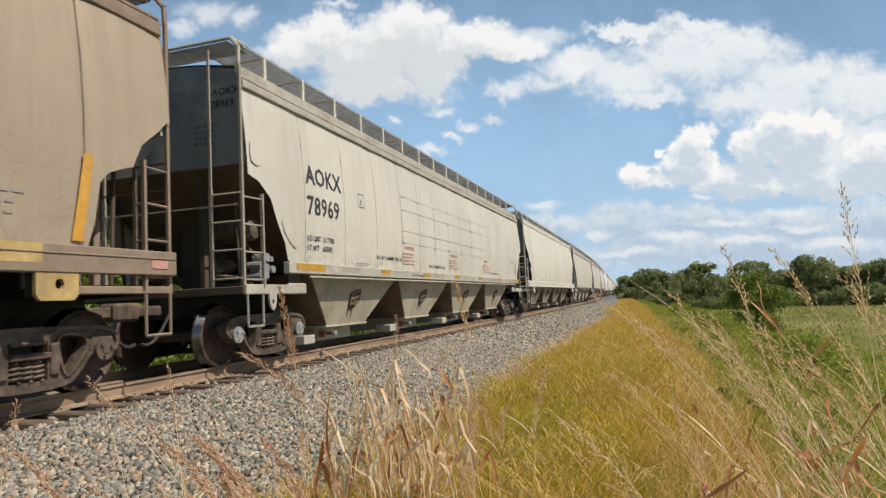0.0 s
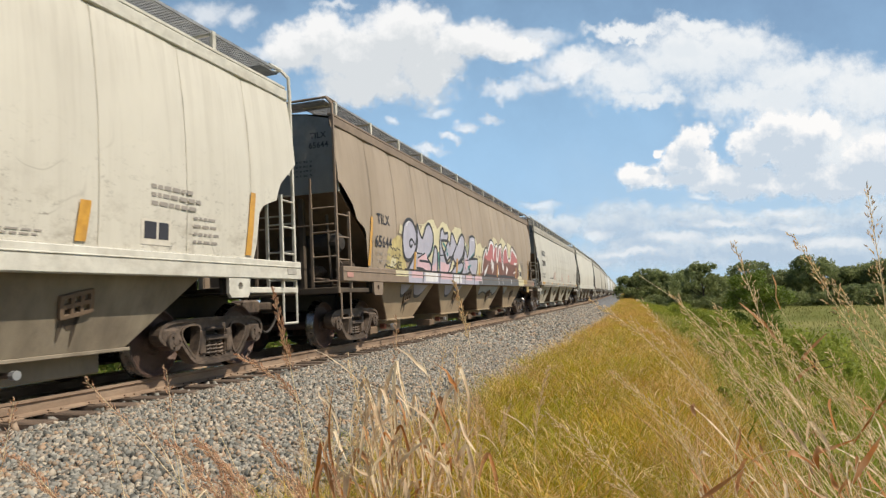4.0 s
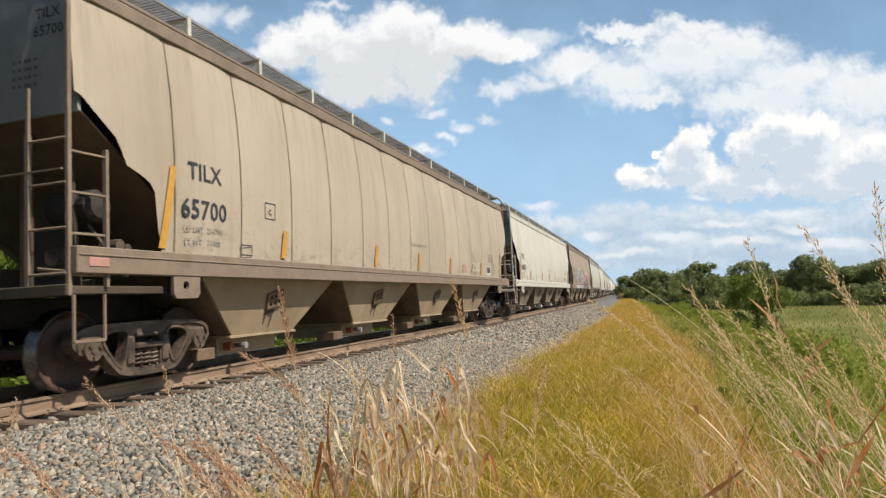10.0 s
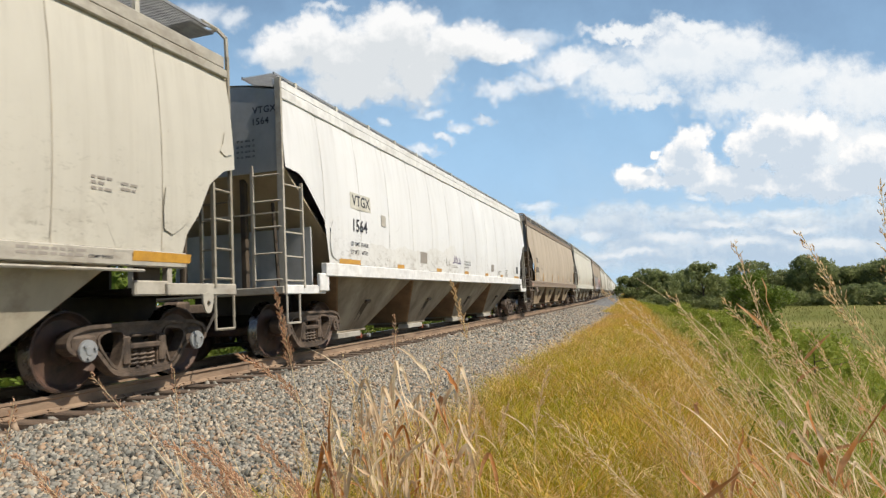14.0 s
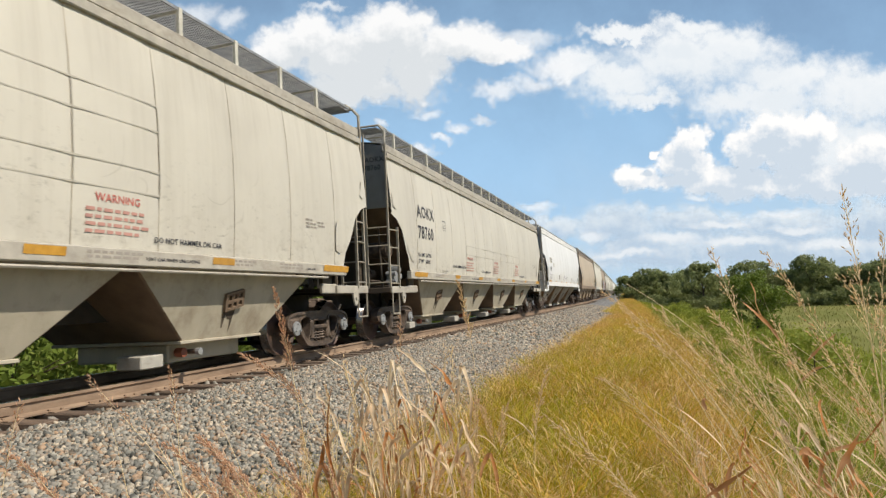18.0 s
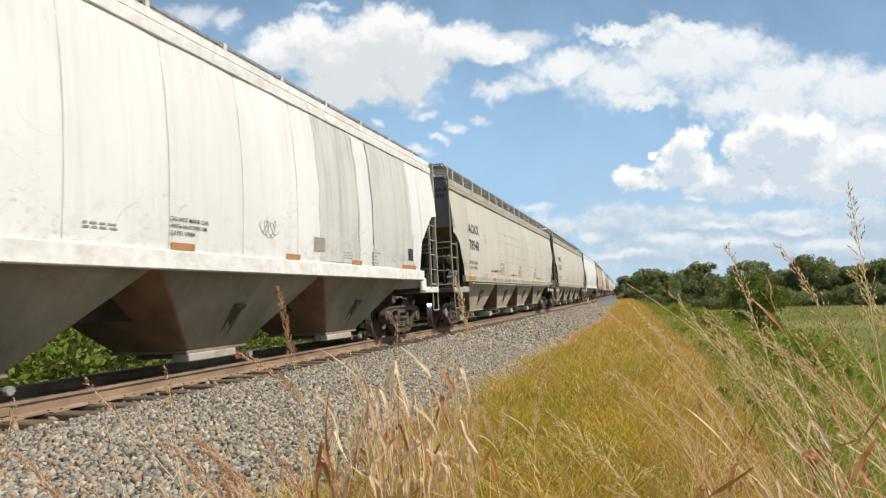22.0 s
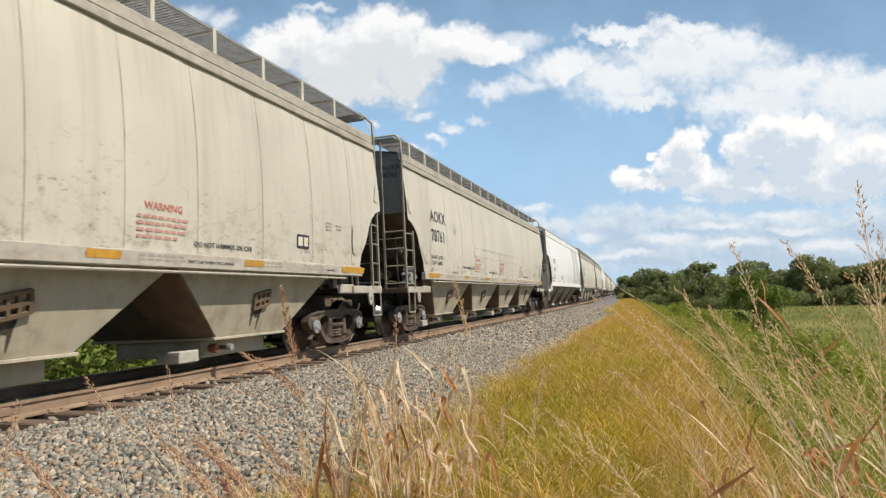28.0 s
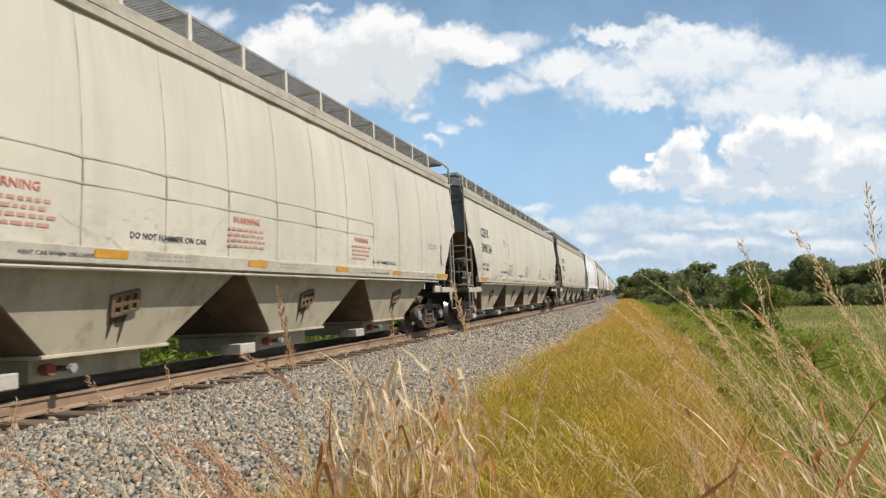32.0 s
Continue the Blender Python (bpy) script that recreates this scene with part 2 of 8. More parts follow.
M_FADED = plain("faded_lettering", (0.30, 0.27, 0.24), 0.7)
M_RED_FADED = plain("faded_red_lettering", (0.47, 0.25, 0.21), 0.7)
M_PURPLE = plain("purple_marker", (0.16, 0.13, 0.24), 0.6)
M_CHALK = plain("white_chalk_marks", (0.58, 0.54, 0.46), 0.8)
M_WELD = plain("weld_line_paint", (0.44, 0.412, 0.352), 0.55)
M_LIGHTBOX = trim_paint("white_gate_box", (0.42, 0.40, 0.355), (0.15, 0.11, 0.075), 0.9)
M_GEAR = plain("orange_red_gear_paint", (0.24, 0.075, 0.04), 0.6)
M_CAP = plain("grey_bearing_cap", (0.36, 0.37, 0.38), 0.45, 0.4)
M_RAIL = surface("rusty_rail_side", (0.21, 0.142, 0.095), (0.34, 0.245, 0.168), 0.8, 0.1, 6.0, (1, 0.3, 1), 0.2, dirt=(0.12, 0.08, 0.06), dirt_amount=0.5)
M_RAILTOP = surface("polished_rail_head", (0.3, 0.29, 0.28), (0.42, 0.41, 0.40), 0.25, 1.0, 8.0, bump=0.02)
M_TIE = surface("weathered_tie_wood", (0.07, 0.05, 0.038), (0.17, 0.12, 0.085), 0.9, 0, 9.0, (0.2, 1, 1), 0.5, vary=0.3)
M_STONE = island("ballast_stone", [(0.06, 0.061, 0.055), (0.205, 0.202, 0.178), (0.35, 0.332, 0.285), (0.125, 0.13, 0.118), (0.50, 0.425, 0.325), (0.25, 0.236, 0.206), (0.39, 0.27, 0.175), (0.09, 0.092, 0.082), (0.33, 0.308, 0.265)], 0.85)
M_BED = surface("ballast_bed_gravel", (0.05, 0.05, 0.05), (0.26, 0.26, 0.26), 0.9, 0, 26.0, bump=0.9, fine=30.0, spread=(0.3, 0.7))


def field_ground():
    """Golden dry turf on the embankment, green turf on the low field."""
    m = surface("grassy_soil", (0.10, 0.085, 0.025), (0.22, 0.17, 0.05), 0.95, 0, 1.6, bump=0.6, fine=20.0)
    n, l = m.node_tree.nodes, m.node_tree.links
    bs = n["Principled BSDF"]
    dry = bs.inputs["Base Color"].links[0].from_socket
    co = n.new("ShaderNodeTexCoord")
    sep = n.new("ShaderNodeSeparateXYZ")
    l.new(co.outputs["Object"], sep.inputs[0])
    r = n.new("ShaderNodeMapRange")
    r.inputs[1].default_value, r.inputs[2].default_value = -0.85, -1.5
    l.new(sep.outputs[2], r.inputs[0])
    t = n.new("ShaderNodeTexNoise")
    t.inputs["Scale"].default_value, t.inputs["Detail"].default_value = 0.09, 9
    l.new(co.outputs["Object"], t.inputs["Vector"])
    ramp = n.new("ShaderNodeValToRGB")
    ramp.color_ramp.elements[0].position, ramp.color_ramp.elements[1].position = 0.38, 0.64
    ramp.color_ramp.elements[0].color, ramp.color_ramp.elements[1].color = rgb((0.14, 0.152, 0.042)), rgb((0.225, 0.212, 0.075))
    l.new(t.outputs[0], ramp.inputs[0])
    mx = n.new("ShaderNodeMixRGB")
    l.new(r.outputs[0], mx.inputs[0])
    l.new(dry, mx.inputs[1])
    l.new(ramp.outputs[0], mx.inputs[2])
    l.new(mx.outputs[0], bs.inputs["Base Color"])
    bs.inputs["Specular IOR Level"].default_value = 0.05
    return m


M_SOIL = field_ground()


# ---- lettering, cut once from the built-in font ----
def cut_words(all_words):
    """Flat letter meshes of unit size, by their words."""
    made = []
    for w in all_words:
        cu = bpy.data.curves.new("words", "FONT")
        cu.body, cu.size, cu.space_character, cu.resolution_u, cu.offset = w, 1.0, 1.06, 2, 0.015
        made.append((w, new("words", cu)))
    bpy.context.view_layer.update()
    dg = bpy.context.evaluated_depsgraph_get()
    out = {}
    for w, ob in made:
        out[w] = bpy.data.meshes.new_from_object(ob.evaluated_get(dg))
        out[w].materials.clear()
    for w, ob in made:
        bpy.data.objects.remove(ob)
    return out


WORDS = cut_words(["DO NOT MOVE CAR", "WITH HATCHES OR", "GATES OPEN", "COMP SHOES", "AOKX", "TILX", "VTGX", "CEFX", "78969", "65644", "638073", "65700", "1564", "78760", "78948", "1138", "78761", "398154", "78", "LD LMT  217700", "LT WT   68300",
                   "LD LMT  217800", "LT WT   68200", "LD LMT", "LT WT", "LD LMT  214700", "LT WT   71800", "LD LMT 216300", "LT WT    69700", "LD LMT 217100", "LT WT    68900", "DO NOT HAMMER ON CAR", "VENT CAR WHEN UNLOADING", "WARNING", "C", "= = == ="])


# ---- mesh helpers ----
def part(name, bm, material, parent, label=""):
    me = bpy.data.meshes.new(name)
    bm.normal_update()
    bm.to_mesh(me)
    bm.free()
    return put(name, me, material, parent, label)


def put(name, me, material, parent, label="", smooth=False):
    if material and not me.materials:
        for mt in (material if isinstance(material, (list, tuple)) else (material,)):
            me.materials.append(mt)
    if smooth:
        for p in me.polygons:
            p.use_smooth = True
    ob = new(name, me)
    if parent:
        ob.parent = parent
    if label:
        tagged(ob, label)
    return ob


def raw(name, verts, faces, material, parent=None, label="", smooth=False):
    me = bpy.data.meshes.new(name)
    me.from_pydata([tuple(v) for v in verts], [], [tuple(f) for f in faces])
    me.update()
    return put(name, me, material, parent, label, smooth)


def add_box(bm, lo, hi, bev=0.0, m=None):
    vs = [bm.verts.new((x, y, z)) for z in (lo[2], hi[2]) for y in (lo[1], hi[1]) for x in (lo[0], hi[0])]
    fs = [bm.faces.new([vs[i] for i in f]) for f in ((0, 2, 3, 1), (4, 5, 7, 6), (0, 1, 5, 4), (1, 3, 7, 5), (3, 2, 6, 7), (2, 0, 4, 6))]
    if m is not None:
        for v in vs:
            v.co = m @ v.co
    if bev:
        bmesh.ops.bevel(bm, geom=list({e for f in fs for e in f.edges}), offset=bev, segments=1, affect="EDGES")
    return fs


def box(lo, hi, bev=0.0, m=None):
    bm = bmesh.new()
    add_box(bm, lo, hi, bev, m)
    return bm


def add_rod(bm, a, b, r, seg=6):
    a, b = Vector(a), Vector(b)
    q = (b - a).to_track_quat("Z", "Y")
    rings = []
    for p in (a, b):
        rings.append([bm.verts.new(p + q @ Vector((r * math.cos(2 * math.pi * i / seg), r * math.sin(2 * math.pi * i / seg), 0))) for i in range(seg)])
    for i in range(seg):
        j = (i + 1) % seg
        bm.faces.new((rings[0][i], rings[0][j], rings[1][j], rings[1][i]))
    bm.faces.new(rings[0][::-1])
    bm.faces.new(rings[1])


def rod(a, b, r, seg=6):
    bm = bmesh.new()
    add_rod(bm, a, b, r, seg)
    return bm


def add_lathe(bm, prof, seg, x_axis=True):
    """Turned about the x axis: prof is a list of (x, radius)."""
    rings = []
    for x, r in prof:
        rings.append([bm.verts.new((x, r * math.cos(2 * math.pi * i / seg), r * math.sin(2 * math.pi * i / seg))) for i in range(seg)])
    for k in range(len(prof) - 1):
        for i in range(seg):
            j = (i + 1) % seg
            bm.faces.new((rings[k][i], rings[k + 1][i], rings[k + 1][j], rings[k][j]))
    bm.faces.new(rings[0])
    bm.faces.new(rings[-1][::-1])
    return rings


def plate(outer, holes, x0, x1):
    """A flat plate in the y-z plane with holes, from x0 to x1 thick."""
    bm = bmesh.new()
    edges = []
    for loop in (outer, *holes):
        vs = [bm.verts.new((x0, y, z)) for y, z in loop]
        edges += [bm.edges.new((vs[i], vs[(i + 1) % len(vs)])) for i in range(len(vs))]
    res = bmesh.ops.triangle_fill(bm, use_beauty=True, edges=edges)
    fs = [f for f in res["geom"] if isinstance(f, bmesh.types.BMFace)]
    ext = bmesh.ops.extrude_face_region(bm, geom=fs)
    for v in ext["geom"]:
        if isinstance(v, bmesh.types.BMVert):
            v.co.x = x1
    bmesh.ops.recalc_face_normals(bm, faces=bm.faces[:])
    return bm


def smooth_loop(pts, n=4):
    """Closed Catmull-Rom loop through pts."""
    out, k = [], len(pts)
    for i in range(k):
        p0, p1, p2, p3 = (Vector(pts[(i + d) % k]) for d in (-1, 0, 1, 2))
        for j in range(n):
            t = j / n
            out.append(tuple(0.5 * (2 * p1 + (p2 - p0) * t + (2 * p0 - 5 * p1 + 4 * p2 - p3) * t * t + (3 * p1 - p0 - 3 * p2 + p3) * t ** 3)))
    return out


# ---- ground, ballast, track ----
def shoulder_edge(s):
    """Offset at which the golden shoulder ends and the green slope begins: it narrows along the line."""
    return np.interp(s, (0, 14, 35, 60, 130, 400), (7.75, 7.65, 7.2, 6.75, 5.7, 5.4))


def slope_offset(o, s):
    """The offset on the standard cross-section that has the height found at (s, o)."""
    return o + (7.75 - shoulder_edge(s)) * np.clip((o - 5.0) / 1.2, 0, 1)


def ground_z(o, s=0.0):
    """Height of the ground at the offset o from the track's middle."""
    o = float(slope_offset(o, s))
    pts = ((-400, -2.6), (-16, -2.0), (-8, -1.0), (-4.9, -0.74), (-2.2, -0.42), (2.2, -0.42), (4.9, -0.70), (6.6, -0.62), (7.3, -0.67), (8.2, -0.92), (10.5, -1.62), (14.5, -2.55), (400, -2.6))
    for (a, za), (b, zb) in zip(pts, pts[1:]):
        if o <= b:
            t = max(0, (o - a) / (b - a))
            return za + (zb - za) * t
    return -2.6


def track_offset(x, y):
    """Offset from the track's middle of the place (x, y)."""
    for s0, sg in ((ARC_END, 1), (ARC_START, -1)):
        px, py, a = line_of(s0)
        dx, dy = x - px, y - py
        if sg * (-math.sin(a) * dx + math.cos(a) * dy) > 0:
            return math.cos(a) * dx + math.sin(a) * dy
    return math.hypot(x + TRACK_X + 1 / BEND, y) - 1 / BEND


def spaced(lo, hi, step, grow, far):
    """Even steps between lo and hi, growing steps beyond, out to far."""
    out = list(np.arange(lo, hi, step))
    d, x = step, hi
    while x < far:
        out.append(x)
        d *= grow
        x += d
    out.append(far)
    d, x = step, lo
    while x > -far:
        d *= grow
        x -= d
        out.insert(0, max(x, -far))
    return out


def build_ground():
    xs, ys = spaced(-60, 18, 0.6, 1.12, 4400), spaced(-12, 60, 1.2, 1.07, 4400)
    v, f = [], []
    for y in ys:
        for x in xs:
            o = track_offset(x, y) if -200 < y < 1100 else 300
            z = ground_z(o, y)
            if abs(o) < 60 and abs(o) > 5:
                z += 0.08 * noise.noise(Vector((x * 0.5, y * 0.5, 0)))
            v.append((x, y, z))
    w = len(xs)
    for j in range(len(ys) - 1):
        for i in range(w - 1):
            f.append((j * w + i, j * w + i + 1, (j + 1) * w + i + 1, (j + 1) * w + i))
    return tagged(raw("ground", v, f, M_SOIL, smooth=True), "grassy embankment soil running down to a flat green field", "ground", kind="structure")


def sweep(name, prof, s_list, material, closed=True, smooth=False, rough_z=0.0):
    v, f, k = [], [], len(prof)
    for s in s_list:
        for o, z in prof:
            p = on_track(s, o, z)
            if rough_z:
                p.z += rough_z * noise.noise(p * 1.3)
            v.append(p)
    for j in range(len(s_list) - 1):
        for i in range(k if closed else k - 1):
            a, b = j * k + i, j * k + (i + 1) % k
            f.append((a, b, b + k, a + k))
    return raw(name, v, f, material, smooth=smooth)


build_ground()
S_LONG = [-40 + 2.0 * i for i in range(60)] + [80 + 10 * i for i in range(100)]
BED_PROFILE = [(-4.95, -0.80), (-4.6, -0.66), (-2.3, -0.26), (-1.8, -0.235), (-0.9, -0.245), (0, -0.25), (0.9, -0.245), (1.8, -0.235), (2.3, -0.26), (3.0, -0.36), (3.8, -0.50), (4.6, -0.63), (4.95, -0.80)]
tagged(sweep("ballast_bed", BED_PROFILE, S_LONG, M_BED, closed=False, rough_z=0.03), "grey crushed-stone ballast bed under the track", "ballast", kind="structure")


def build_rail(side):
    c = side * 0.755
    prof = [(c - 0.037, 0), (c + 0.037, 0), (c + 0.037, -0.035), (c + 0.012, -0.05), (c + 0.010, -0.14), (c + 0.072, -0.165), (c + 0.072, -0.18), (c - 0.072, -0.18),
            (c - 0.072, -0.165), (c - 0.010, -0.14), (c - 0.012, -0.05), (c - 0.037, -0.035)]
    ob = sweep("rail", prof, S_LONG, [M_RAIL, M_RAILTOP])
    for i, p in enumerate(ob.data.polygons):
        p.material_index = 1 if i % 12 == 0 else 0
    return tagged(ob, "rusty steel rail with a polished head on wooden ties", "rail", "rails of the track")


def ballast_height(o):
    for (a, za), (b, zb) in zip(BED_PROFILE, BED_PROFILE[1:]):
        if o <= b:
            return za + (zb - za) * (o - a) / (b - a)
    return -0.8


# ---- freight cars ----
FAR_CAR = False                   # cars that stay far off are built with fewer pieces
HALF = 10.27                      # half the car's length over its end posts
TRUCK_IN = {"angled": 1.22, "waved": 1.53, "straight": 1.55}  # truck centre from the end post
SIDE = ((1.30, 1.53), (1.56, 1.575), (2.0, 1.60), (2.5, 1.61), (3.0, 1.60), (3.5, 1.565), (3.9, 1.52), (4.2, 1.475), (4.36, 1.44), (5.0, 1.2))


def side_x(z):
    for (a, xa), (b, xb) in zip(SIDE, SIDE[1:]):
        if z <= b:
            return xa + (xb - xa) * max(0, (z - a) / (b - a))
    return 1.2


CUTS = {
    "angled": ((0.0, 2.80), (0.28, 2.72), (0.58, 2.5), (0.8, 2.08), (1.02, 1.8), (1.08, 1.56), (1.4, 1.56)),
    "waved": ((0.06, 3.16), (0.26, 2.98), (0.52, 2.78), (0.60, 2.64), (0.63, 2.50), (0.82, 2.44), (1.02, 2.36), (1.12, 2.24), (1.17, 2.05), (1.18, 1.70), (1.19, 1.56), (1.4, 1.56)),
    "straight": ((0.06, 3.08), (0.42, 3.04), (0.6, 2.93), (1.40, 2.2), (1.42, 1.75), (1.43, 1.56), (1.8, 1.56)),
}


def cut_z(kind, e):
    pts = CUTS[kind]
    if e <= pts[0][0]:
        return pts[0][1]
    for (a, za), (b, zb) in zip(pts, pts[1:]):
        if e <= b:
            return za + (zb - za) * (e - a) / max(1e-6, b - a)
    return 1.56


def side_panel(y0, y1, kind, side, bulge, mat, parent):
    """One curved sheet of the side between two weld seams, pillowed a little, cut away near the car's end."""
    cols, rows = (20 if HALF - max(abs(y0), abs(y1)) < 0.5 else 8), 14
    v, f = [], []
    for i in range(cols + 1):
        u = i / cols
        y = y0 + (y1 - y0) * u
        e = HALF - abs(y)
        lo = cut_z(kind, e)
        for j in range(rows + 1):
            z = lo + (4.36 - lo) * j / rows
            x = side_x(z) + bulge * (0.55 * (min(u, 1 - u) * 2) ** 0.3 + 0.45 * math.sin(math.pi * u) ** 0.7) - bulge
            v.append((side * x, y, z))
    w = rows + 1
    for i in range(cols):
        for j in range(rows):
            q = (i * w + j, (i + 1) * w + j, (i + 1) * w + j + 1, i * w + j + 1)
            f.append(q if side > 0 else q[::-1])
    return raw("side_panel", v, f, mat, parent, smooth=True)


def ladder(parent, mat, p0, p1, z0, z1, n, r=0.017, name="ladder"):
    """A ladder between two upright stiles at p0 and p1 (x, y); returns the part."""
    bm = bmesh.new()
    for x, y in (p1,):
        add_box(bm, (x - 0.025, y - 0.02, z0), (x + 0.025, y + 0.02, z1 if z1 < 3 else z1))
    if FAR_CAR:
        for i in range(n):
            z = z0 + 0.12 + (z1 - z0 - 0.2) * i / (n - 1)
            add_rod(bm, (p0[0], p0[1], z), (p1[0], p1[1], z), r, 4)
        return part(name, bm, mat, parent)
    lad = part(name, bm, mat, parent)
    for i in range(n):
        z = z0 + 0.12 + (z1 - z0 - 0.2) * i / (n - 1)
        part("rung", rod((p0[0], p0[1], z), (p1[0], p1[1], z), r, 5), mat, lad)
    return lad


def inset(pts, d):
    """A closed loop moved inwards by d, for a loop that runs against the clock; outwards where d is negative."""
    area = sum(a[0] * b[1] - b[0] * a[1] for a, b in zip(pts, pts[1:] + pts[:1]))
    sg, out, n = (1 if area > 0 else -1), [], len(pts)
    for i in range(n):
        (ya, za), (y, z), (yb, zb) = pts[i - 1], pts[i], pts[(i + 1) % n]
        k = Vector((yb - ya, zb - za))
        k = k.normalized() if k.length > 1e-6 else Vector((1, 0))
        out.append((y - sg * k.y * d, z + sg * k.x * d))
    return out


def build_truck(parent, y, mats):
    """A two-axle truck with cast side frames, springs, bolster and wheelsets."""
    bolster = part("truck", box((-0.95, -0.17, 0.42), (0.95, 0.17, 0.74), 0.03), M_BLACK, parent, "cast steel two-axle truck")
    bolster.matrix_local = pose(0, y, 0)
    outer = smooth_loop([(-1.13, 0.50), (-1.08, 0.66), (-0.85, 0.73), (-0.5, 0.74), (0, 0.75), (0.5, 0.74), (0.85, 0.73), (1.08, 0.66), (1.13, 0.50),
                         (0.98, 0.40), (0.80, 0.46), (0.55, 0.20), (0.38, 0.12), (0, 0.10), (-0.38, 0.12), (-0.55, 0.20), (-0.80, 0.46), (-0.98, 0.40)], 3)
    win = smooth_loop([(-0.62, 0.62), (-0.40, 0.64), (-0.34, 0.55), (-0.42, 0.26), (-0.50, 0.28), (-0.68, 0.52)], 3)
    win2 = [(-a, b) for a, b in win][::-1]
    mid = [(-0.22, 0.20), (0.22, 0.20), (0.22, 0.60), (-0.22, 0.60)]
    for sx in (1, -1):
        a, b = (0.95, 1.08) if sx > 0 else (-1.08, -0.95)
        sf = part("side_frame", plate(outer, (win, win2, mid), a, b), M_IRON, bolster)
        if not FAR_CAR and sx > 0:
            # cast ribs round the frame and its windows
            part("frame_rib", plate(outer, (inset(outer, 0.045),), 1.08, 1.115), M_IRON, sf)
            for loop in (win, win2):
                part("window_rib", plate(inset(loop, -0.03), (loop,), 1.08, 1.105), M_IRON, sf)
            for dy in (-0.29, 0.29):
                part("friction_wedge", box((1.03, dy - 0.055, 0.24), (1.125, dy + 0.055, 0.58), 0.02), M_IRON, sf)
        for dy in (-0.89, 0.89) if not FAR_CAR else ():
            part("bearing_adapter", box((min(0.9 * sx, 1.12 * sx), dy - 0.16, 0.44), (max(0.9 * sx, 1.12 * sx), dy + 0.16, 0.63), 0.03), M_IRON, sf)
        for dy in (-0.13, 0.0, 0.13) if not FAR_CAR else ():
            v, f, n, seg = [], [], 40, 5
            for i in range(n + 1):
                an = 2 * math.pi * i / 10
                c = Vector((sx * 1.03 + 0.055 * math.cos(an), dy + 0.06 * math.sin(an), 0.20 + 0.2 * i / n))
                rad = Vector((math.cos(an), math.sin(an), 0))
                for k in range(seg):
                    t = 2 * math.pi * k / seg
                    v.append(c + rad * 0.019 * math.cos(t) + Vector((0, 0, 0.019 * math.sin(t))))
            for i in range(n):
                for k in range(seg):
                    f.append((i * seg + k, i * seg + (k + 1) % seg, (i + 1) * seg + (k + 1) % seg, (i + 1) * seg + k))
            raw("coil_spring", v, f, M_IRON, bolster)
        bm = bmesh.new()
        add_box(bm, (min(0.9 * sx, 1.13 * sx), -0.24, 0.42), (max(0.9 * sx, 1.13 * sx), 0.24, 0.49), 0.015)
        add_box(bm, (min(0.9 * sx, 1.10 * sx), -0.20, 0.56), (max(0.9 * sx, 1.10 * sx), 0.20, 0.61), 0.015)
        part("bolster_end", bm, M_IRON, bolster)
    for dy in (-0.889, 0.889):
        bm = bmesh.new()
        prof = [(0.70, 0.06), (0.705, 0.10), (0.72, 0.38), (0.70, 0.40), (0.685, 0.49), (0.715, 0.487), (0.725, 0.459), (0.835, 0.453), (0.84, 0.43), (0.80, 0.40), (0.775, 0.36), (0.79, 0.16), (0.83, 0.13), (0.84, 0.09), (0.84, 0.08), (0.95, 0.075), (0.95, 0.115), (1.13, 0.115), (1.135, 0.125), (1.16, 0.12), (1.165, 0.05), (1.175, 0.045)]
        for sx in (1, -1):
            add_lathe(bm, [(sx * a, r) for a, r in (prof if sx > 0 else prof)], 28)
            for k in range(3):
                an = 2 * math.pi * k / 3 + 0.3
                c = Vector((sx * 1.17, 0.078 * math.cos(an), 0.078 * math.sin(an)))
                add_rod(bm, c - Vector((0.01, 0, 0)), c + Vector((0.02, 0, 0)), 0.02, 6)
        add_rod(bm, (-0.7, 0, 0), (0.7, 0, 0), 0.085, 10)
        bmesh.ops.recalc_face_normals(bm, faces=bm.faces[:])
        for fc in bm.faces:
            c = fc.calc_center_median()
            r = math.hypot(c.y, c.z)
            fc.material_index = 1 if (r > 0.446 and abs(c.x) > 0.72) or r > 0.472 else (2 if abs(c.x) > 1.12 else 0)
            fc.smooth = r > 0.44
        ws = part("wheelset", bm, [M_WHEEL, M_TREAD, mats], bolster)
        ws.matrix_local = pose(0, dy, 0.457)
    part("truck_spring_plank", box((-0.9, -0.25, 0.16), (0.9, 0.25, 0.22), 0.01), M_BLACK, bolster)
    for dy in (-0.35, 0.35):
        part("brake_beam", box((-0.75, dy - 0.05, 0.36), (0.75, dy + 0.05, 0.46), 0.01), M_BLACK, bolster)
    return bolster


def side_text(words, y, z, size, material, parent, name="lettering", spread=1.0):
    """Letters painted on the curved side facing the path; y is their start, reading towards +y."""
    me = WORDS[words].copy()
    for v in me.vertices:
        zz = z + v.co.y * size
        v.co = Vector((side_x(zz) + 0.006, y + v.co.x * size * spread, zz))
    return put(name, me, material, parent)


def side_bar(y0, y1, z0, z1, material, parent, name, lift=0.006, label=""):
    """A thin painted or taped strip that lies on the curved side."""
    v, f, k = [], [], 5
    for j in range(k):
        z = z0 + (z1 - z0) * j / (k - 1)
        v += [(side_x(z) + lift, y0, z), (side_x(z) + lift, y1, z)]
    for j in range(k - 1):
        f.append((2 * j, 2 * j + 1, 2 * j + 3, 2 * j + 2))
    return raw(name, v, f, material, parent, label)


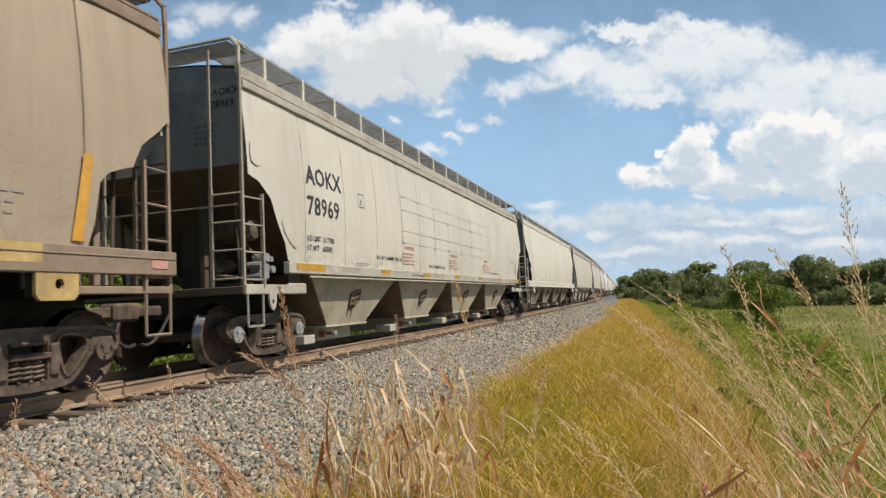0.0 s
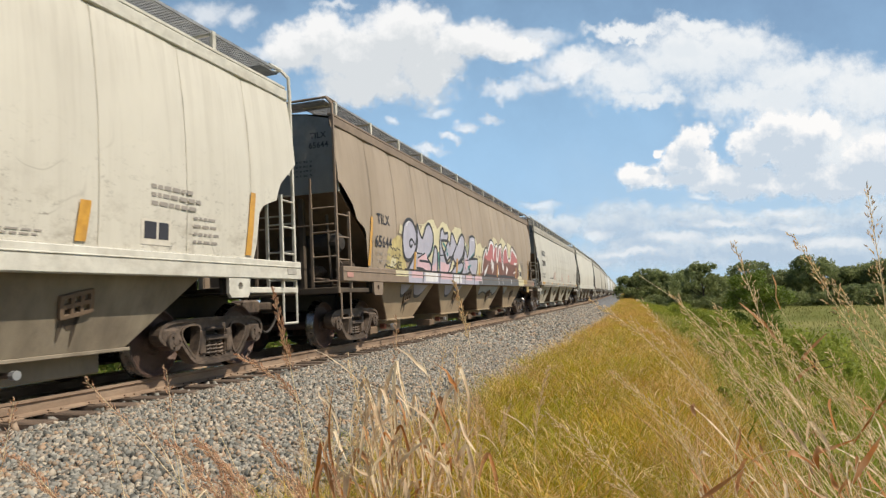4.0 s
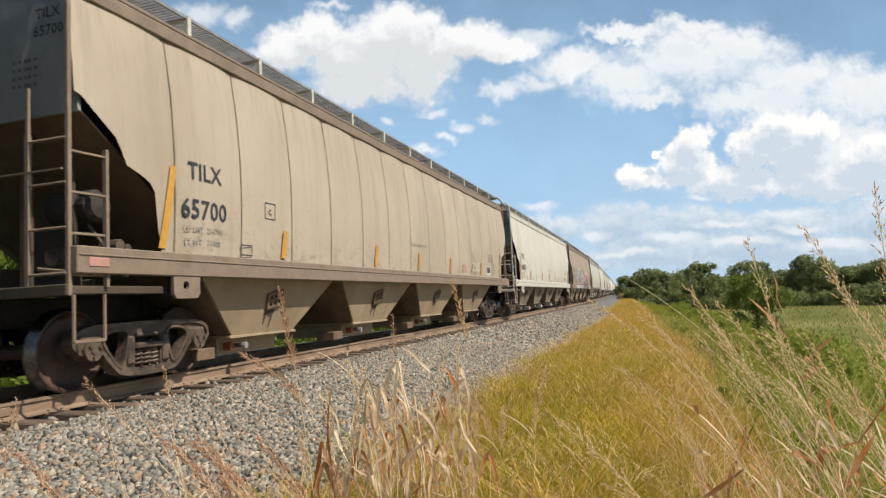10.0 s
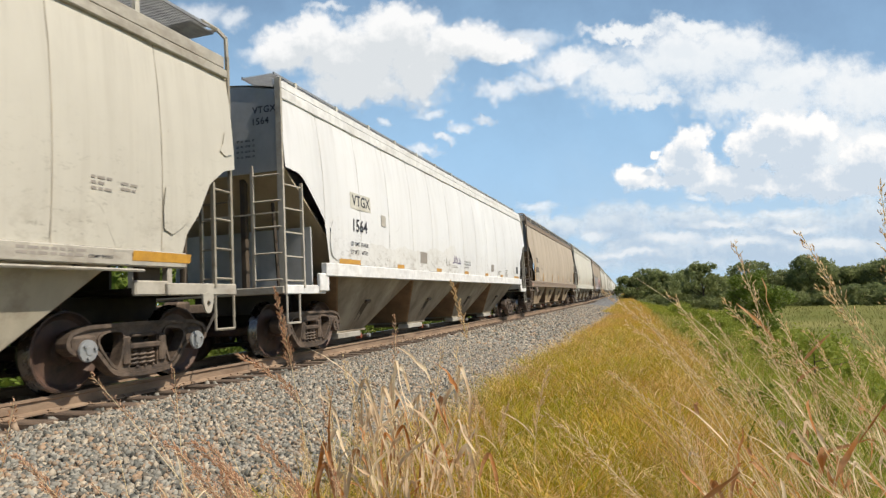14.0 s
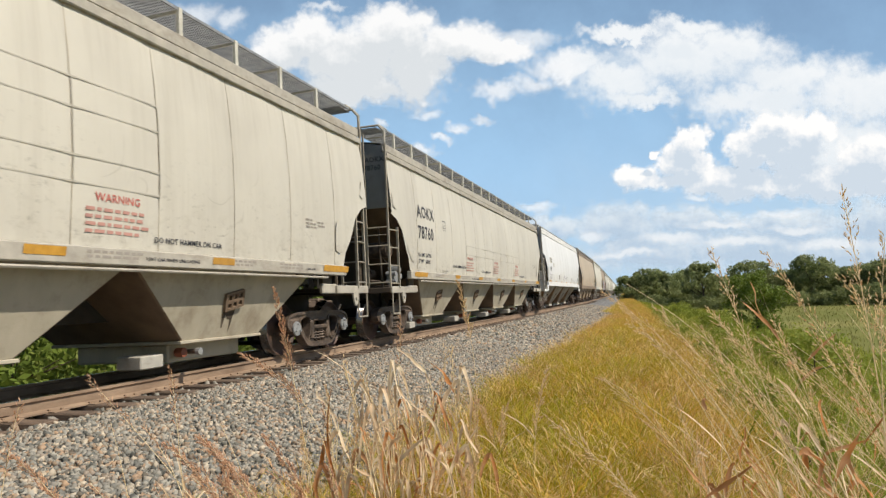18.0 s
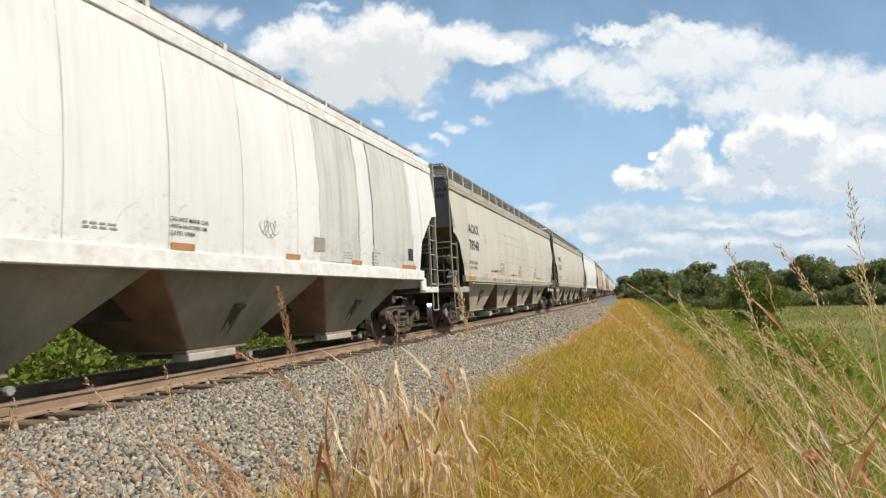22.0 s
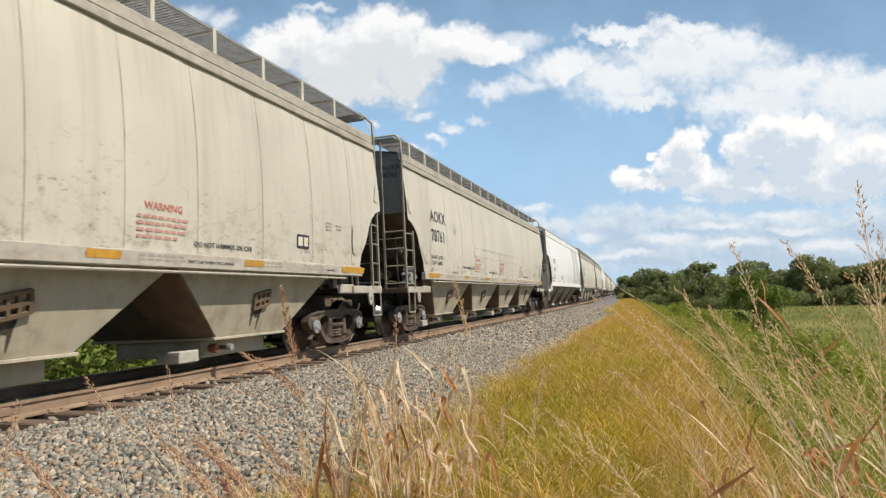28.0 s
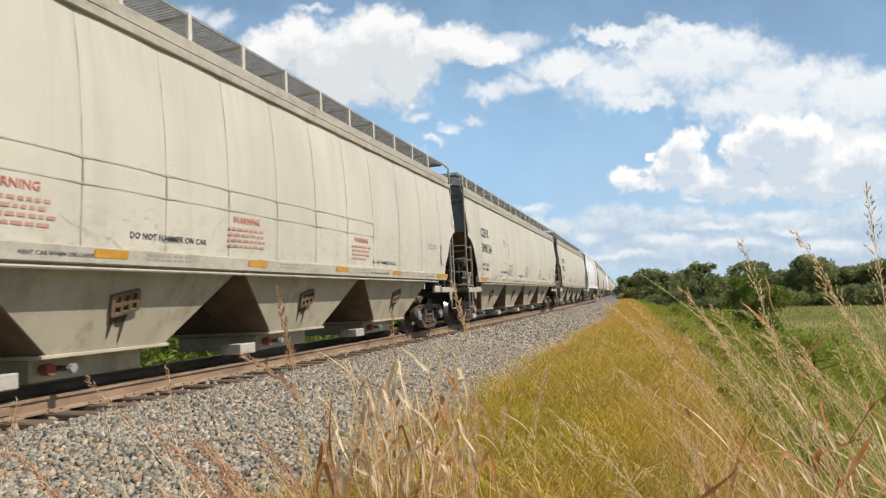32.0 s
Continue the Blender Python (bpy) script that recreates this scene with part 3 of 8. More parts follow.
def text_block(y, z, w, lines, material, parent, rng, h=0.03, gap=0.055):
    """Small stencilled lines that cannot be read: bars of their length."""
    bm = bmesh.new()
    for i in range(lines):
        ww, zz, yy = w * rng.uniform(0.7, 1.0), z - i * gap, y
        while yy < y + ww:
            d = rng.uniform(0.05, 0.14)
            x0, x1 = side_x(zz) + 0.006, side_x(zz + h) + 0.006
            vs = [bm.verts.new(c) for c in ((x0, yy, zz), (x0, yy + d, zz), (x1, yy + d, zz + h), (x1, yy, zz + h))]
            bm.faces.new(vs)
            yy += d + 0.03
    return tagged(part("stencilled_notice", bm, material, parent), kind="stuff")


def patch(loop, material, parent, name, lift, label="", step=0.06):
    """A painted or welded shape on the curved side: the loop is (y, z); filled in level strips."""
    zs = [z for _, z in loop]
    k = max(2, int((max(zs) - min(zs)) / step) + 1)
    v, f, known = [], [], {}
    eps = 1e-4
    cuts = [min(zs) + eps + (max(zs) - min(zs) - 2 * eps) * i / k for i in range(k + 1)]

    def crossings(z):
        out = []
        for (ya, za), (yb, zb) in zip(loop, loop[1:] + loop[:1]):
            if (za > z) != (zb > z):
                out.append(ya + (yb - ya) * (z - za) / (zb - za))
        return sorted(out)
    for z0, z1 in zip(cuts, cuts[1:]):
        lo, hi, mid = crossings(z0), crossings(z1), crossings((z0 + z1) / 2)
        if len(lo) != len(mid):
            lo = mid
        if len(hi) != len(mid):
            hi = mid
        for i in range(0, len(mid) - 1, 2):
            quad = []
            for y, z in ((lo[i], z0), (lo[i + 1], z0), (hi[i + 1], z1), (hi[i], z1)):
                key = (round(y, 4), round(z, 4))
                if key not in known:
                    known[key] = len(v)
                    v.append((side_x(z) + lift, y, z))
                quad.append(known[key])
            if len(set(quad)) > 2:
                f.append(tuple(dict.fromkeys(quad)))
    return raw(name, v, f, material, parent, label)


def outline(loop, width, material, parent, name, lift, label=""):
    """A painted line along a closed loop on the curved side."""
    v, f, n = [], [], len(loop)
    for i in range(n):
        (ya, za), (y, z), (yb, zb) = loop[i - 1], loop[i], loop[(i + 1) % n]
        d = Vector((yb - ya, zb - za))
        d = d.normalized() if d.length > 1e-6 else Vector((1, 0))
        for sg in (-0.5, 0.5):
            yy, zz = y - d.y * width * sg, z + d.x * width * sg
            v.append((side_x(zz) + lift, yy, zz))
    for i in range(n):
        j = (i + 1) % n
        f.append((2 * i, 2 * j, 2 * j + 1, 2 * i + 1))
    return raw(name, v, f, material, parent, label)


SEAMS = {  # distances of the sheets' joints from the rear post
    "waved": [0.10 + 1.3667 * k for k in range(1, 15)],
    "angled": [1.64, 3.14, 4.65] + [6.12 + 1.22 * k for k in range(8)] + [16.12, 17.60, 19.10],
    "straight": [1.27 + 1.5 * k for k in range(13)],
}


def build_car(tone, cut, board):
    """A covered hopper car without lettering: returns its base object."""
    base = new("hopper_car")
    paint, trim, hop = PAINTS[tone], TRIM[tone], HOPPER[tone]
    rungs = {"white": TRIM["beige"], "beige": M_RUNG}.get(tone, trim)
    bulge = {"tan": 0.03, "white": 0.012, "cream": 0.016}.get(tone, 0.013)
    ys = [-HALF + e for e in [0.02] + SEAMS[cut] + [2 * HALF - 0.02]]
    for a, b in zip(ys, ys[1:]):
        side_panel(a, b, cut, 1, bulge, paint, base)
    for y in ys[1:-1]:
        if not FAR_CAR:
            side_bar(y - 0.008, y + 0.008, cut_z(cut, HALF - abs(y)), 4.24, SEAM[tone], base, "weld_seam", -0.45 * bulge)
    side_panel(ys[0], ys[-1], cut, -1, 0.0, paint, base).name = "far_side"
    # side sills, top chords
    sill_e = {"angled": 1.06, "waved": 0.0, "straight": 1.25}[cut]
    for sx in (1, -1):
        a, b = sorted((sx * 1.50, sx * 1.615))
        lo = {"angled": 1.37, "waved": 1.27, "straight": 1.35}[cut]
        sill = part("side_sill", box((a, -HALF + sill_e, lo), (b, HALF - sill_e, 1.555 if cut != "straight" else 1.585), 0.012), trim, base)
        if cut == "waved" and not FAR_CAR:
            a, b = sorted((sx * 1.55, sx * 1.628))
            part("sill_lip", box((a, -HALF + 0.02, 1.455), (b, HALF - 0.02, 1.475), 0.006), trim, sill)
            if sx > 0:
                for y in (-HALF + 0.14, HALF - 0.42):
                    part("marker_plate", box((1.612, y, 1.345), (1.624, y + 0.26, 1.44), 0.004), M_RED_FADED if tone == "tan" else M_LIGHTBOX, sill, "small pale reflective plate")
        a, b = sorted((sx * 1.38, sx * 1.49))
        chord = part("top_chord", box((a, -HALF + 0.05, 4.25), (b, HALF - 0.05, 4.43), 0.015), trim, base)
        if cut == "angled":
            a, b = sorted((sx * 1.42, sx * 1.535))
            part("chord_flange", box((a, -HALF + 0.05, 4.10), (b, HALF - 0.05, 4.225), 0.012), trim, chord)
        else:
            a, b = sorted((sx * 1.36, sx * 1.455))
            part("roof_edge_angle", box((a, -HALF + 0.05, 4.455), (b, HALF - 0.05, 4.50 if cut != "straight" else 4.58), 0.008), trim, base)
    # roof
    v, f, n = [], [], 10
    for y in (-HALF + 0.08, HALF - 0.08):
        for i in range(n + 1):
            x = -1.42 + 2.84 * i / n
            v.append((x, y, 4.44 + 0.17 * (1 - (x / 1.42) ** 2)))
    for i in range(n):
        f.append((i, i + 1, n + 2 + i, n + 1 + i))
    raw("roof", v, f, trim, base, smooth=True)
    part("hatch_trough", box((-0.3, -HALF + 0.9, 4.55), (0.3, HALF - 0.9, 4.68), 0.03), trim, base)
    # running boards with brackets
    top, out, inn = ((4.83, 1.39, 0.70) if cut == "angled" else (4.77, 1.385, 0.70)) if board == "wide" else (4.76, 1.27, 0.66)
    for sx in (1, -1):
        bm = bmesh.new()
        a, b = sorted((sx * inn, sx * out))
        for x in (a, b):
            add_box(bm, (x - 0.012, -HALF + 0.25, top - 0.03), (x + 0.012, HALF - 0.25, top + 0.01))
        part("running_board", bm, M_GALV, base)
        bm = bmesh.new()
        bars = 6 if FAR_CAR else 20
        for k in range(bars):
            x, hw = a + (b - a) * (k + 0.5) / bars, (b - a) / bars * (0.2 if FAR_CAR else 0.11)
            add_box(bm, (x - hw, -HALF + 0.25, top - 0.02), (x + hw, HALF - 0.25, top), 0)
        for k in range(0 if FAR_CAR else 300):
            y = -HALF + 0.3 + (2 * HALF - 0.6) * k / 299
            add_box(bm, (a, y - 0.006, top - 0.016), (b, y + 0.006, top - 0.002), 0)
        part("grating", bm, M_GALV, base)
        first, pitch, n = {"angled": (0.82, 1.207, 16), "waved": (0.33, 1.67, 12), "straight": (0.9, 1.56, 13)}[cut]
        joined = bmesh.new()
        for i in range(n):
            y = -HALF + first + pitch * i
            bm = joined if FAR_CAR or sx < 0 else bmesh.new()
            c = sx * (out - 0.0)
            foot = sx * min(out + 0.04, 1.41)
            zf = 4.44 + 0.17 * (1 - (abs(foot) / 1.42) ** 2)
            add_box(bm, (min(c, foot) - 0.012, y - 0.035, zf), (max(c, foot) + 0.012, y + 0.035, top + 0.005))
            add_box(bm, (min(sx * inn, c), y - 0.02, top - 0.045), (max(sx * inn, c), y + 0.02, top - 0.012))
            if bm is not joined:
                part("board_bracket", bm, TRIM["cream"], base)
        if FAR_CAR or sx < 0:
            part("bracket_row", joined, trim, base)
        else:
            joined.free()
    # ends
    for sy in (-1, 1):
        ye = sy * HALF

        def yy(e, ye=ye, sy=sy):
            return ye - sy * e

        def span(e0, e1):
            return sorted((yy(e0), yy(e1)))
        wall_z = 2.98 if cut != "straight" else 3.06
        a, b = span(0.10, 0.14)
        bm = bmesh.new()
        vs = [(-1.52, wall_z), (1.52, wall_z), (1.50, 3.9), (1.42, 4.4), (0.75, 4.55), (0, 4.6), (-0.75, 4.55), (-1.42, 4.4), (-1.50, 3.9)]
        lo = [bm.verts.new((x, a, z)) for x, z in vs]
        hi = [bm.verts.new((x, b, z)) for x, z in vs]
        bm.faces.new(lo)
        bm.faces.new(hi[::-1])
        for i in range(len(vs)):
            j = (i + 1) % len(vs)
            bm.faces.new((lo[i], hi[i], hi[j], lo[j]))
        bmesh.ops.recalc_face_normals(bm, faces=bm.faces[:])
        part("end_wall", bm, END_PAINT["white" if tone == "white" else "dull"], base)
        raw("end_slope_sheet", [(-1.5, yy(0.12), wall_z + 0.02), (1.5, yy(0.12), wall_z + 0.02), (1.48, yy(2.5), 1.36), (-1.48, yy(2.5), 1.36), (-1.5, yy(0.17), wall_z + 0.02), (1.5, yy(0.17), wall_z + 0.02), (1.48, yy(2.56), 1.36), (-1.48, yy(2.56), 1.36)],
            [(0, 1, 2, 3), (7, 6, 5, 4), (0, 4, 5, 1), (3, 2, 6, 7), (1, 5, 6, 2), (0, 3, 7, 4)], M_PALE_END if tone == "white" else M_SLOPE, base)
        a, b = span(1.05, 1.09)
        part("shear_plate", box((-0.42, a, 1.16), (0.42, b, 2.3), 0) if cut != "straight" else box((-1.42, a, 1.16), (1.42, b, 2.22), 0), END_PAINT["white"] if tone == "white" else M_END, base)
        if sy < 0 and cut != "straight" and not FAR_CAR:
            bm = bmesh.new()
            add_lathe(bm, [(-0.36, 0.02), (-0.34, 0.14), (-0.28, 0.19), (0.28, 0.19), (0.34, 0.14), (0.36, 0.02)], 16)
            bmesh.ops.recalc_face_normals(bm, faces=bm.faces[:])
            # black on tan and cream cars: the end's shade put into the tank's colour
            part("air_reservoir", bm, M_IRON if tone == "beige" else M_BLACK, base).matrix_local = pose(0.95, yy(0.62), 2.06)
            bm = bmesh.new()
            add_lathe(bm, [(-0.16, 0.02), (-0.16, 0.11), (0.10, 0.11), (0.14, 0.05), (0.3, 0.03), (0.31, 0.02)], 14)
            bmesh.ops.recalc_face_normals(bm, faces=bm.faces[:])
            part("brake_cylinder", bm, M_IRON, base).matrix_local = pose(0.75, yy(0.62), 1.52, 0, 0, 90)
            valve = part("control_valve", box((1.12, yy(0.78) - 0.13, 1.26), (1.36, yy(0.78) + 0.13, 1.56), 0.04), M_CAP if tone == "beige" else M_IRON, base)
            bm = bmesh.new()
            for dy, z, r in ((-0.17, 1.50, 0.055), (-0.17, 1.33, 0.05), (0.16, 1.44, 0.06), (0.0, 1.62, 0.07), (0.12, 1.60, 0.045)):
                add_rod(bm, (1.16, yy(0.78) + dy, z), (1.40, yy(0.78) + dy, z), r, 8)
            part("valve_port", bm, M_CAP if tone == "beige" else M_IRON, valve)
            part("brake_rod", rod((0.9, yy(0.15), 1.36), (1.1, yy(1.2), 1.30), 0.022, 6), M_IRON, base)
            part("air_pipe", rod((1.25, yy(0.70), 1.62), (1.05, yy(0.62), 1.92), 0.02, 6), M_IRON, base)
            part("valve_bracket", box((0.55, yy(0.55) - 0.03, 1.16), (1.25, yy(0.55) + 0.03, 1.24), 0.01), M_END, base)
        a, b = span(-0.02, 1.30)
        part("end_platform", box((-1.5, a, 1.10), (1.5, b, 1.16), 0.01), M_BLACK, base)
        a, b = span(-0.05, 0.02)
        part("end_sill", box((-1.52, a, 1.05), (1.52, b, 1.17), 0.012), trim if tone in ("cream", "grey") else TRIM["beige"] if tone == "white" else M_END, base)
        for sx in (1, -1):
            a, b = span(-0.02, 1.32)
            lo, hi = sorted((sx * 1.49, sx * (1.55 if cut != "waved" else 1.52)))
            # rear bar of wavy-cut cars gets the steel darkened for shade
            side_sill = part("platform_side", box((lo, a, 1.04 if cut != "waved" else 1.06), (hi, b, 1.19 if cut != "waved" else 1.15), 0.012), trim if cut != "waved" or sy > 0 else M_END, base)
            if cut == "waved":
                # hanging plate with a round jacking hole
                y0 = yy(1.64)
                loop = [(y0 - 0.24, 1.33), (y0 - 0.24, 1.06), (y0 - 0.19, 1.0), (y0 + 0.19, 1.0), (y0 + 0.24, 1.06), (y0 + 0.24, 1.33)]
                hole = [(y0 + sy * 0.02 + 0.055 * math.cos(k * 0.7854), 1.16 + 0.055 * math.sin(k * 0.7854)) for k in range(8)]
                part("jacking_plate", plate(loop, (hole,), *sorted((sx * 1.555, sx * 1.60))), trim, side_sill)
                part("jacking_backing", box((min(sx * 1.40, sx * 1.46), y0 - 0.2, 1.04), (max(sx * 1.40, sx * 1.46), y0 + 0.2, 1.30), 0.01), M_BLACK, side_sill)
            elif cut == "angled":
                a, b = span(1.22, 1.78)
                lo, hi = sorted((sx * 1.42, sx * 1.50))
                pad = part("jacking_pad", box((lo, a, 1.04), (hi, b, 1.22), 0.02), trim, side_sill)
                if not FAR_CAR:
                    part("pad_web", box((min(sx * 1.36, sx * 1.44), a + 0.1, 1.2), (max(sx * 1.36, sx * 1.44), b - 0.1, 1.40), 0.01), M_END, pad)
            else:
                a, b = span(1.05, 1.38)
                lo, hi = sorted((sx * 1.51, sx * 1.59))
                part("jacking_pad", box((lo, a, 1.08), (hi, b, 1.40), 0.02), trim, side_sill)
            if cut == "angled":
                y0 = yy(0.62)
                ring = smooth_loop([(y0 - 0.10, 1.05), (y0 + 0.10, 1.05), (y0 + 0.07, 0.86), (y0, 0.80), (y0 - 0.07, 0.86)], 2)
                part("pull_lug", plate(ring, (smooth_loop([(y0 - 0.035, 0.93), (y0, 0.97), (y0 + 0.035, 0.93), (y0, 0.88)], 2),), *sorted((sx * 1.55, sx * 1.58))), trim, side_sill)
            # corner post and ladders
            lo, hi = sorted((sx * 1.46, sx * 1.53))
            a, b = span(-0.03, 0.035)
            wide = 0.0 if cut != "straight" else 0.03
            post = part("corner_post", box((lo + 0.012 - wide, a + 0.008, 1.05), (hi - 0.008 + wide, b - 0.008, 4.44 if cut != "straight" else 4.56), 0.006), rungs, base)
            ladder(base, rungs, (sx * 1.50, yy(0.0)), (sx * 1.54, yy(0.44 if cut != "straight" else 0.56)), 1.14, {"angled": 2.55, "waved": 2.62, "straight": 2.9}[cut], 4 if cut != "straight" else 5, name="side_ladder")
            ladder(base, rungs, (sx * 1.49, yy(-0.02)), (sx * 0.98, yy(-0.02)), 1.16, {"angled": 2.6, "waved": 2.75, "straight": 3.05}[cut], 4 if cut != "straight" else 5, name="end_ladder")
            part("ladder_stile", box((sx * 0.98 - 0.018, yy(-0.02) - 0.016, 2.5), (sx * 0.98 + 0.018, yy(-0.02) + 0.016, {"angled": 4.72, "waved": 3.25, "straight": 3.15}[cut]), 0), rungs, base)
            bm = bmesh.new()
            for e in (0.03, 0.42):
                add_rod(bm, (sx * 1.53, yy(e), 1.06), (sx * 1.53, yy(e), 0.58), 0.018, 5)
            add_rod(bm, (sx * 1.53, yy(0.03), 0.58), (sx * 1.53, yy(0.42), 0.58), 0.02, 5)
            part("sill_step", bm, rungs, base)
        part("handrail", rod((-1.45, yy(-0.03), 2.35), (1.45, yy(-0.03), 2.35), 0.014, 5), rungs, base)
        for x in (-0.62, 0.62):
            # rear struts use the same shade-darkened steel
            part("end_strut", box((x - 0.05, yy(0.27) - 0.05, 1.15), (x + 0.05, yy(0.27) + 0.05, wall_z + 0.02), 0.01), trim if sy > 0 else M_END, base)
        for x in (-1.1, 1.1):
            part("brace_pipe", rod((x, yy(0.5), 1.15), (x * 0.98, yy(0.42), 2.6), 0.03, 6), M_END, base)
        if board == "wide":
            bm = bmesh.new()
            for sx in (1, -1):
                add_rod(bm, (sx * 1.49, yy(0.0), 4.40), (sx * 1.49, yy(0.01), top - 0.12), 0.032, 6)
                add_rod(bm, (sx * 1.49, yy(0.01), top - 0.12), (sx * 1.36, yy(0.02), top + 0.03), 0.032, 6)
                add_rod(bm, (sx * 1.36, yy(0.02), top + 0.03), (sx * 1.385, yy(0.4), top + 0.01), 0.03, 6)
            add_rod(bm, (-1.36, yy(0.02), top + 0.03), (1.36, yy(0.02), top + 0.03), 0.025, 6)
            part("crossover_rail", bm, trim, base)
            a, b = span(0.04, 0.5)
            bm = bmesh.new()
            for k in range(12):
                y0 = a + (b - a) * k / 11
                add_box(bm, (-1.3, y0 - 0.012, top - 0.025), (1.3, y0 + 0.012, top - 0.005))
            for k in range(40):
                add_box(bm, (-1.3 + 2.56 * k / 39, a, top - 0.023), (-1.28 + 2.56 * k / 39, b, top - 0.007))
            part("crossover_grating", bm, M_GALV, base)
        a, b = span(0.0, 3.0)
        part("draft_sill", box((-0.2, a, 0.74), (0.2, b, 1.08), 0.02), M_BLACK, base)
        bm = bmesh.new()
        a, b = span(-0.62, 0.1)
        add_box(bm, (-0.07, a, 0.80), (0.07, b, 0.95), 0.02)
        a, b = span(-0.80, -0.52)
        add_box(bm, (-0.17, a, 0.74), (0.15, b, 1.0), 0.04)
        part("coupler", bm, M_IRON, base)
        bm = bmesh.new()
        for i in range(6):
            t = i / 6
            add_rod(bm, (0.3, yy(-0.1 - 0.6 * t), 0.85 - 0.45 * math.sin(math.pi * t * 0.6)), (0.3, yy(-0.1 - 0.6 * (t + 1 / 6)), 0.85 - 0.45 * math.sin(math.pi * (t + 1 / 6) * 0.6)), 0.025, 5)
        part("air_hose", bm, M_BLACK, base)
        build_truck(base, sy * (HALF - TRUCK_IN[cut]), M_CAP if tone in ("beige", "grey") else M_IRON)
    # hoppers
    n, y0 = 4, -HALF + 2.0
    pitch = (2 * HALF - 4.0) / n
    straight = cut == "straight"
    for k in range(n):
        a, b = y0 + k * pitch + 0.03, y0 + (k + 1) * pitch - 0.03
        c, w, zb, xb = (a + b) / 2, (0.87 if not straight else 0.66), (0.44 if not straight else 0.27), (1.09 if not straight else 0.66)
        tx = 1.42
        v = [(-tx, a, 1.40), (tx, a, 1.40), (tx, b, 1.40), (-tx, b, 1.40), (-xb, c - w, zb), (xb, c - w, zb), (xb, c + w, zb), (-xb, c + w, zb)]
        bm = bmesh.new()
        bv = [bm.verts.new(p) for p in v]
        for q in ((4, 5, 1, 0), (5, 6, 2, 1), (6, 7, 3, 2), (7, 4, 0, 3), (7, 6, 5, 4), (0, 1, 2, 3)):
            bm.faces.new([bv[i] for i in q])
        bmesh.ops.bevel(bm, geom=bm.edges[:], offset=0.02, segments=1, affect="EDGES")
        bmesh.ops.recalc_face_normals(bm, faces=bm.faces[:])
        bm.normal_update()
        # faces turned along the car take the darker brown steel
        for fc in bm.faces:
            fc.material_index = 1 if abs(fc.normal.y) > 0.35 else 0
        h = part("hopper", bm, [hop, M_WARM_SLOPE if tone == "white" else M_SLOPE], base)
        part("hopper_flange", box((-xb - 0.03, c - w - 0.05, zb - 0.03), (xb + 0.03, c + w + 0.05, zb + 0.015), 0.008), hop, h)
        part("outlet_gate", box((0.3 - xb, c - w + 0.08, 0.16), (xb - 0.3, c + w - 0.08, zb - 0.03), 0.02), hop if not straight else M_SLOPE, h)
        if straight:
            part("gate_tray", box((0.42, c - w - 0.04, zb - 0.15), (0.72, c + 0.40, zb - 0.03), 0.015), M_LIGHTBOX, h)
            ys = c + 0.62
        else:
            part("gate_box", box((0.52, c - w - 0.54, zb - 0.31), (0.92, c - w - 0.14, zb - 0.14), 0.015), M_LIGHTBOX if tone != "tan" else M_SLOPE, h)
            ys = c - w + 0.34
        xs = 1.06 if not straight else 0.78
        part("gate_shaft", rod((xs - 0.46, ys, zb - 0.15), (xs, ys, zb - 0.15), 0.032, 8), M_IRON, h)
        if not FAR_CAR:
            part("gate_gear", rod((xs - 0.2, ys - 0.16, zb - 0.15), (xs - 0.08, ys - 0.16, zb - 0.15), 0.065, 8), M_GEAR, h)
        part("shaft_socket", rod((xs, ys, zb - 0.15), (xs + 0.06, ys, zb - 0.15), 0.05, 8), M_CAP, h)
        # vibrator bracket on the slope
        nrm = Vector((1.40 - zb, 0, -(tx - xb))).normalized()
        zc = 0.5 * (1.40 + zb) + 0.06
        xc = xb + (tx - xb) * (zc - zb) / (1.40 - zb)
        mt = Matrix.Translation((xc, c, zc)) @ Vector((0, 0, 1)).rotation_difference(Vector((nrm.x, 0, nrm.z))).to_matrix().to_4x4()
        bm = bmesh.new()
        if straight:
            add_box(bm, (-0.04, -0.12, 0), (0.04, 0.12, 0.05), 0.01, mt)
        else:
            bm.free()
            rim = smooth_loop([(-0.26, -0.13), (-0.2, -0.17), (0.2, -0.17), (0.26, -0.13), (0.26, 0.13), (0.2, 0.17), (-0.2, 0.17), (-0.26, 0.13)], 2)
            holes = [[(y - 0.05, z - 0.045), (y + 0.05, z - 0.045), (y + 0.05, z + 0.045), (y - 0.05, z + 0.045)] for y in (-0.15, 0, 0.15) for z in (-0.075, 0.075)]
            bm = plate(rim, holes, 0.004, 0.06)
            bm.transform(mt @ pose(0, 0, 0, 0, 0, 12) @ pose(0, 0, 0, 0, -90, 0) @ Matrix.Scale(0.78, 4))
        part("vibrator_bracket", bm, M_IRON if tone == "white" else M_SLOPE, h)
        if not FAR_CAR:
            # rust and oil that ran down below the bracket
            bm = bmesh.new()
            for d, ln, wd in ((-0.12, 0.30, 0.035), (0.06, 0.36, 0.03), (0.0, 0.18, 0.12)):
                pts = []
                for dz, hw in ((0.05, wd), (-ln * 0.6, wd * 0.8), (-ln, wd * 0.25)):
                    zz = zc - 0.1 + dz
                    xx = xb + (tx - xb) * (zz - zb) / (1.40 - zb) + 0.006
                    pts.append((bm.verts.new((xx, c + d - hw, zz)), bm.verts.new((xx, c + d + hw, zz))))
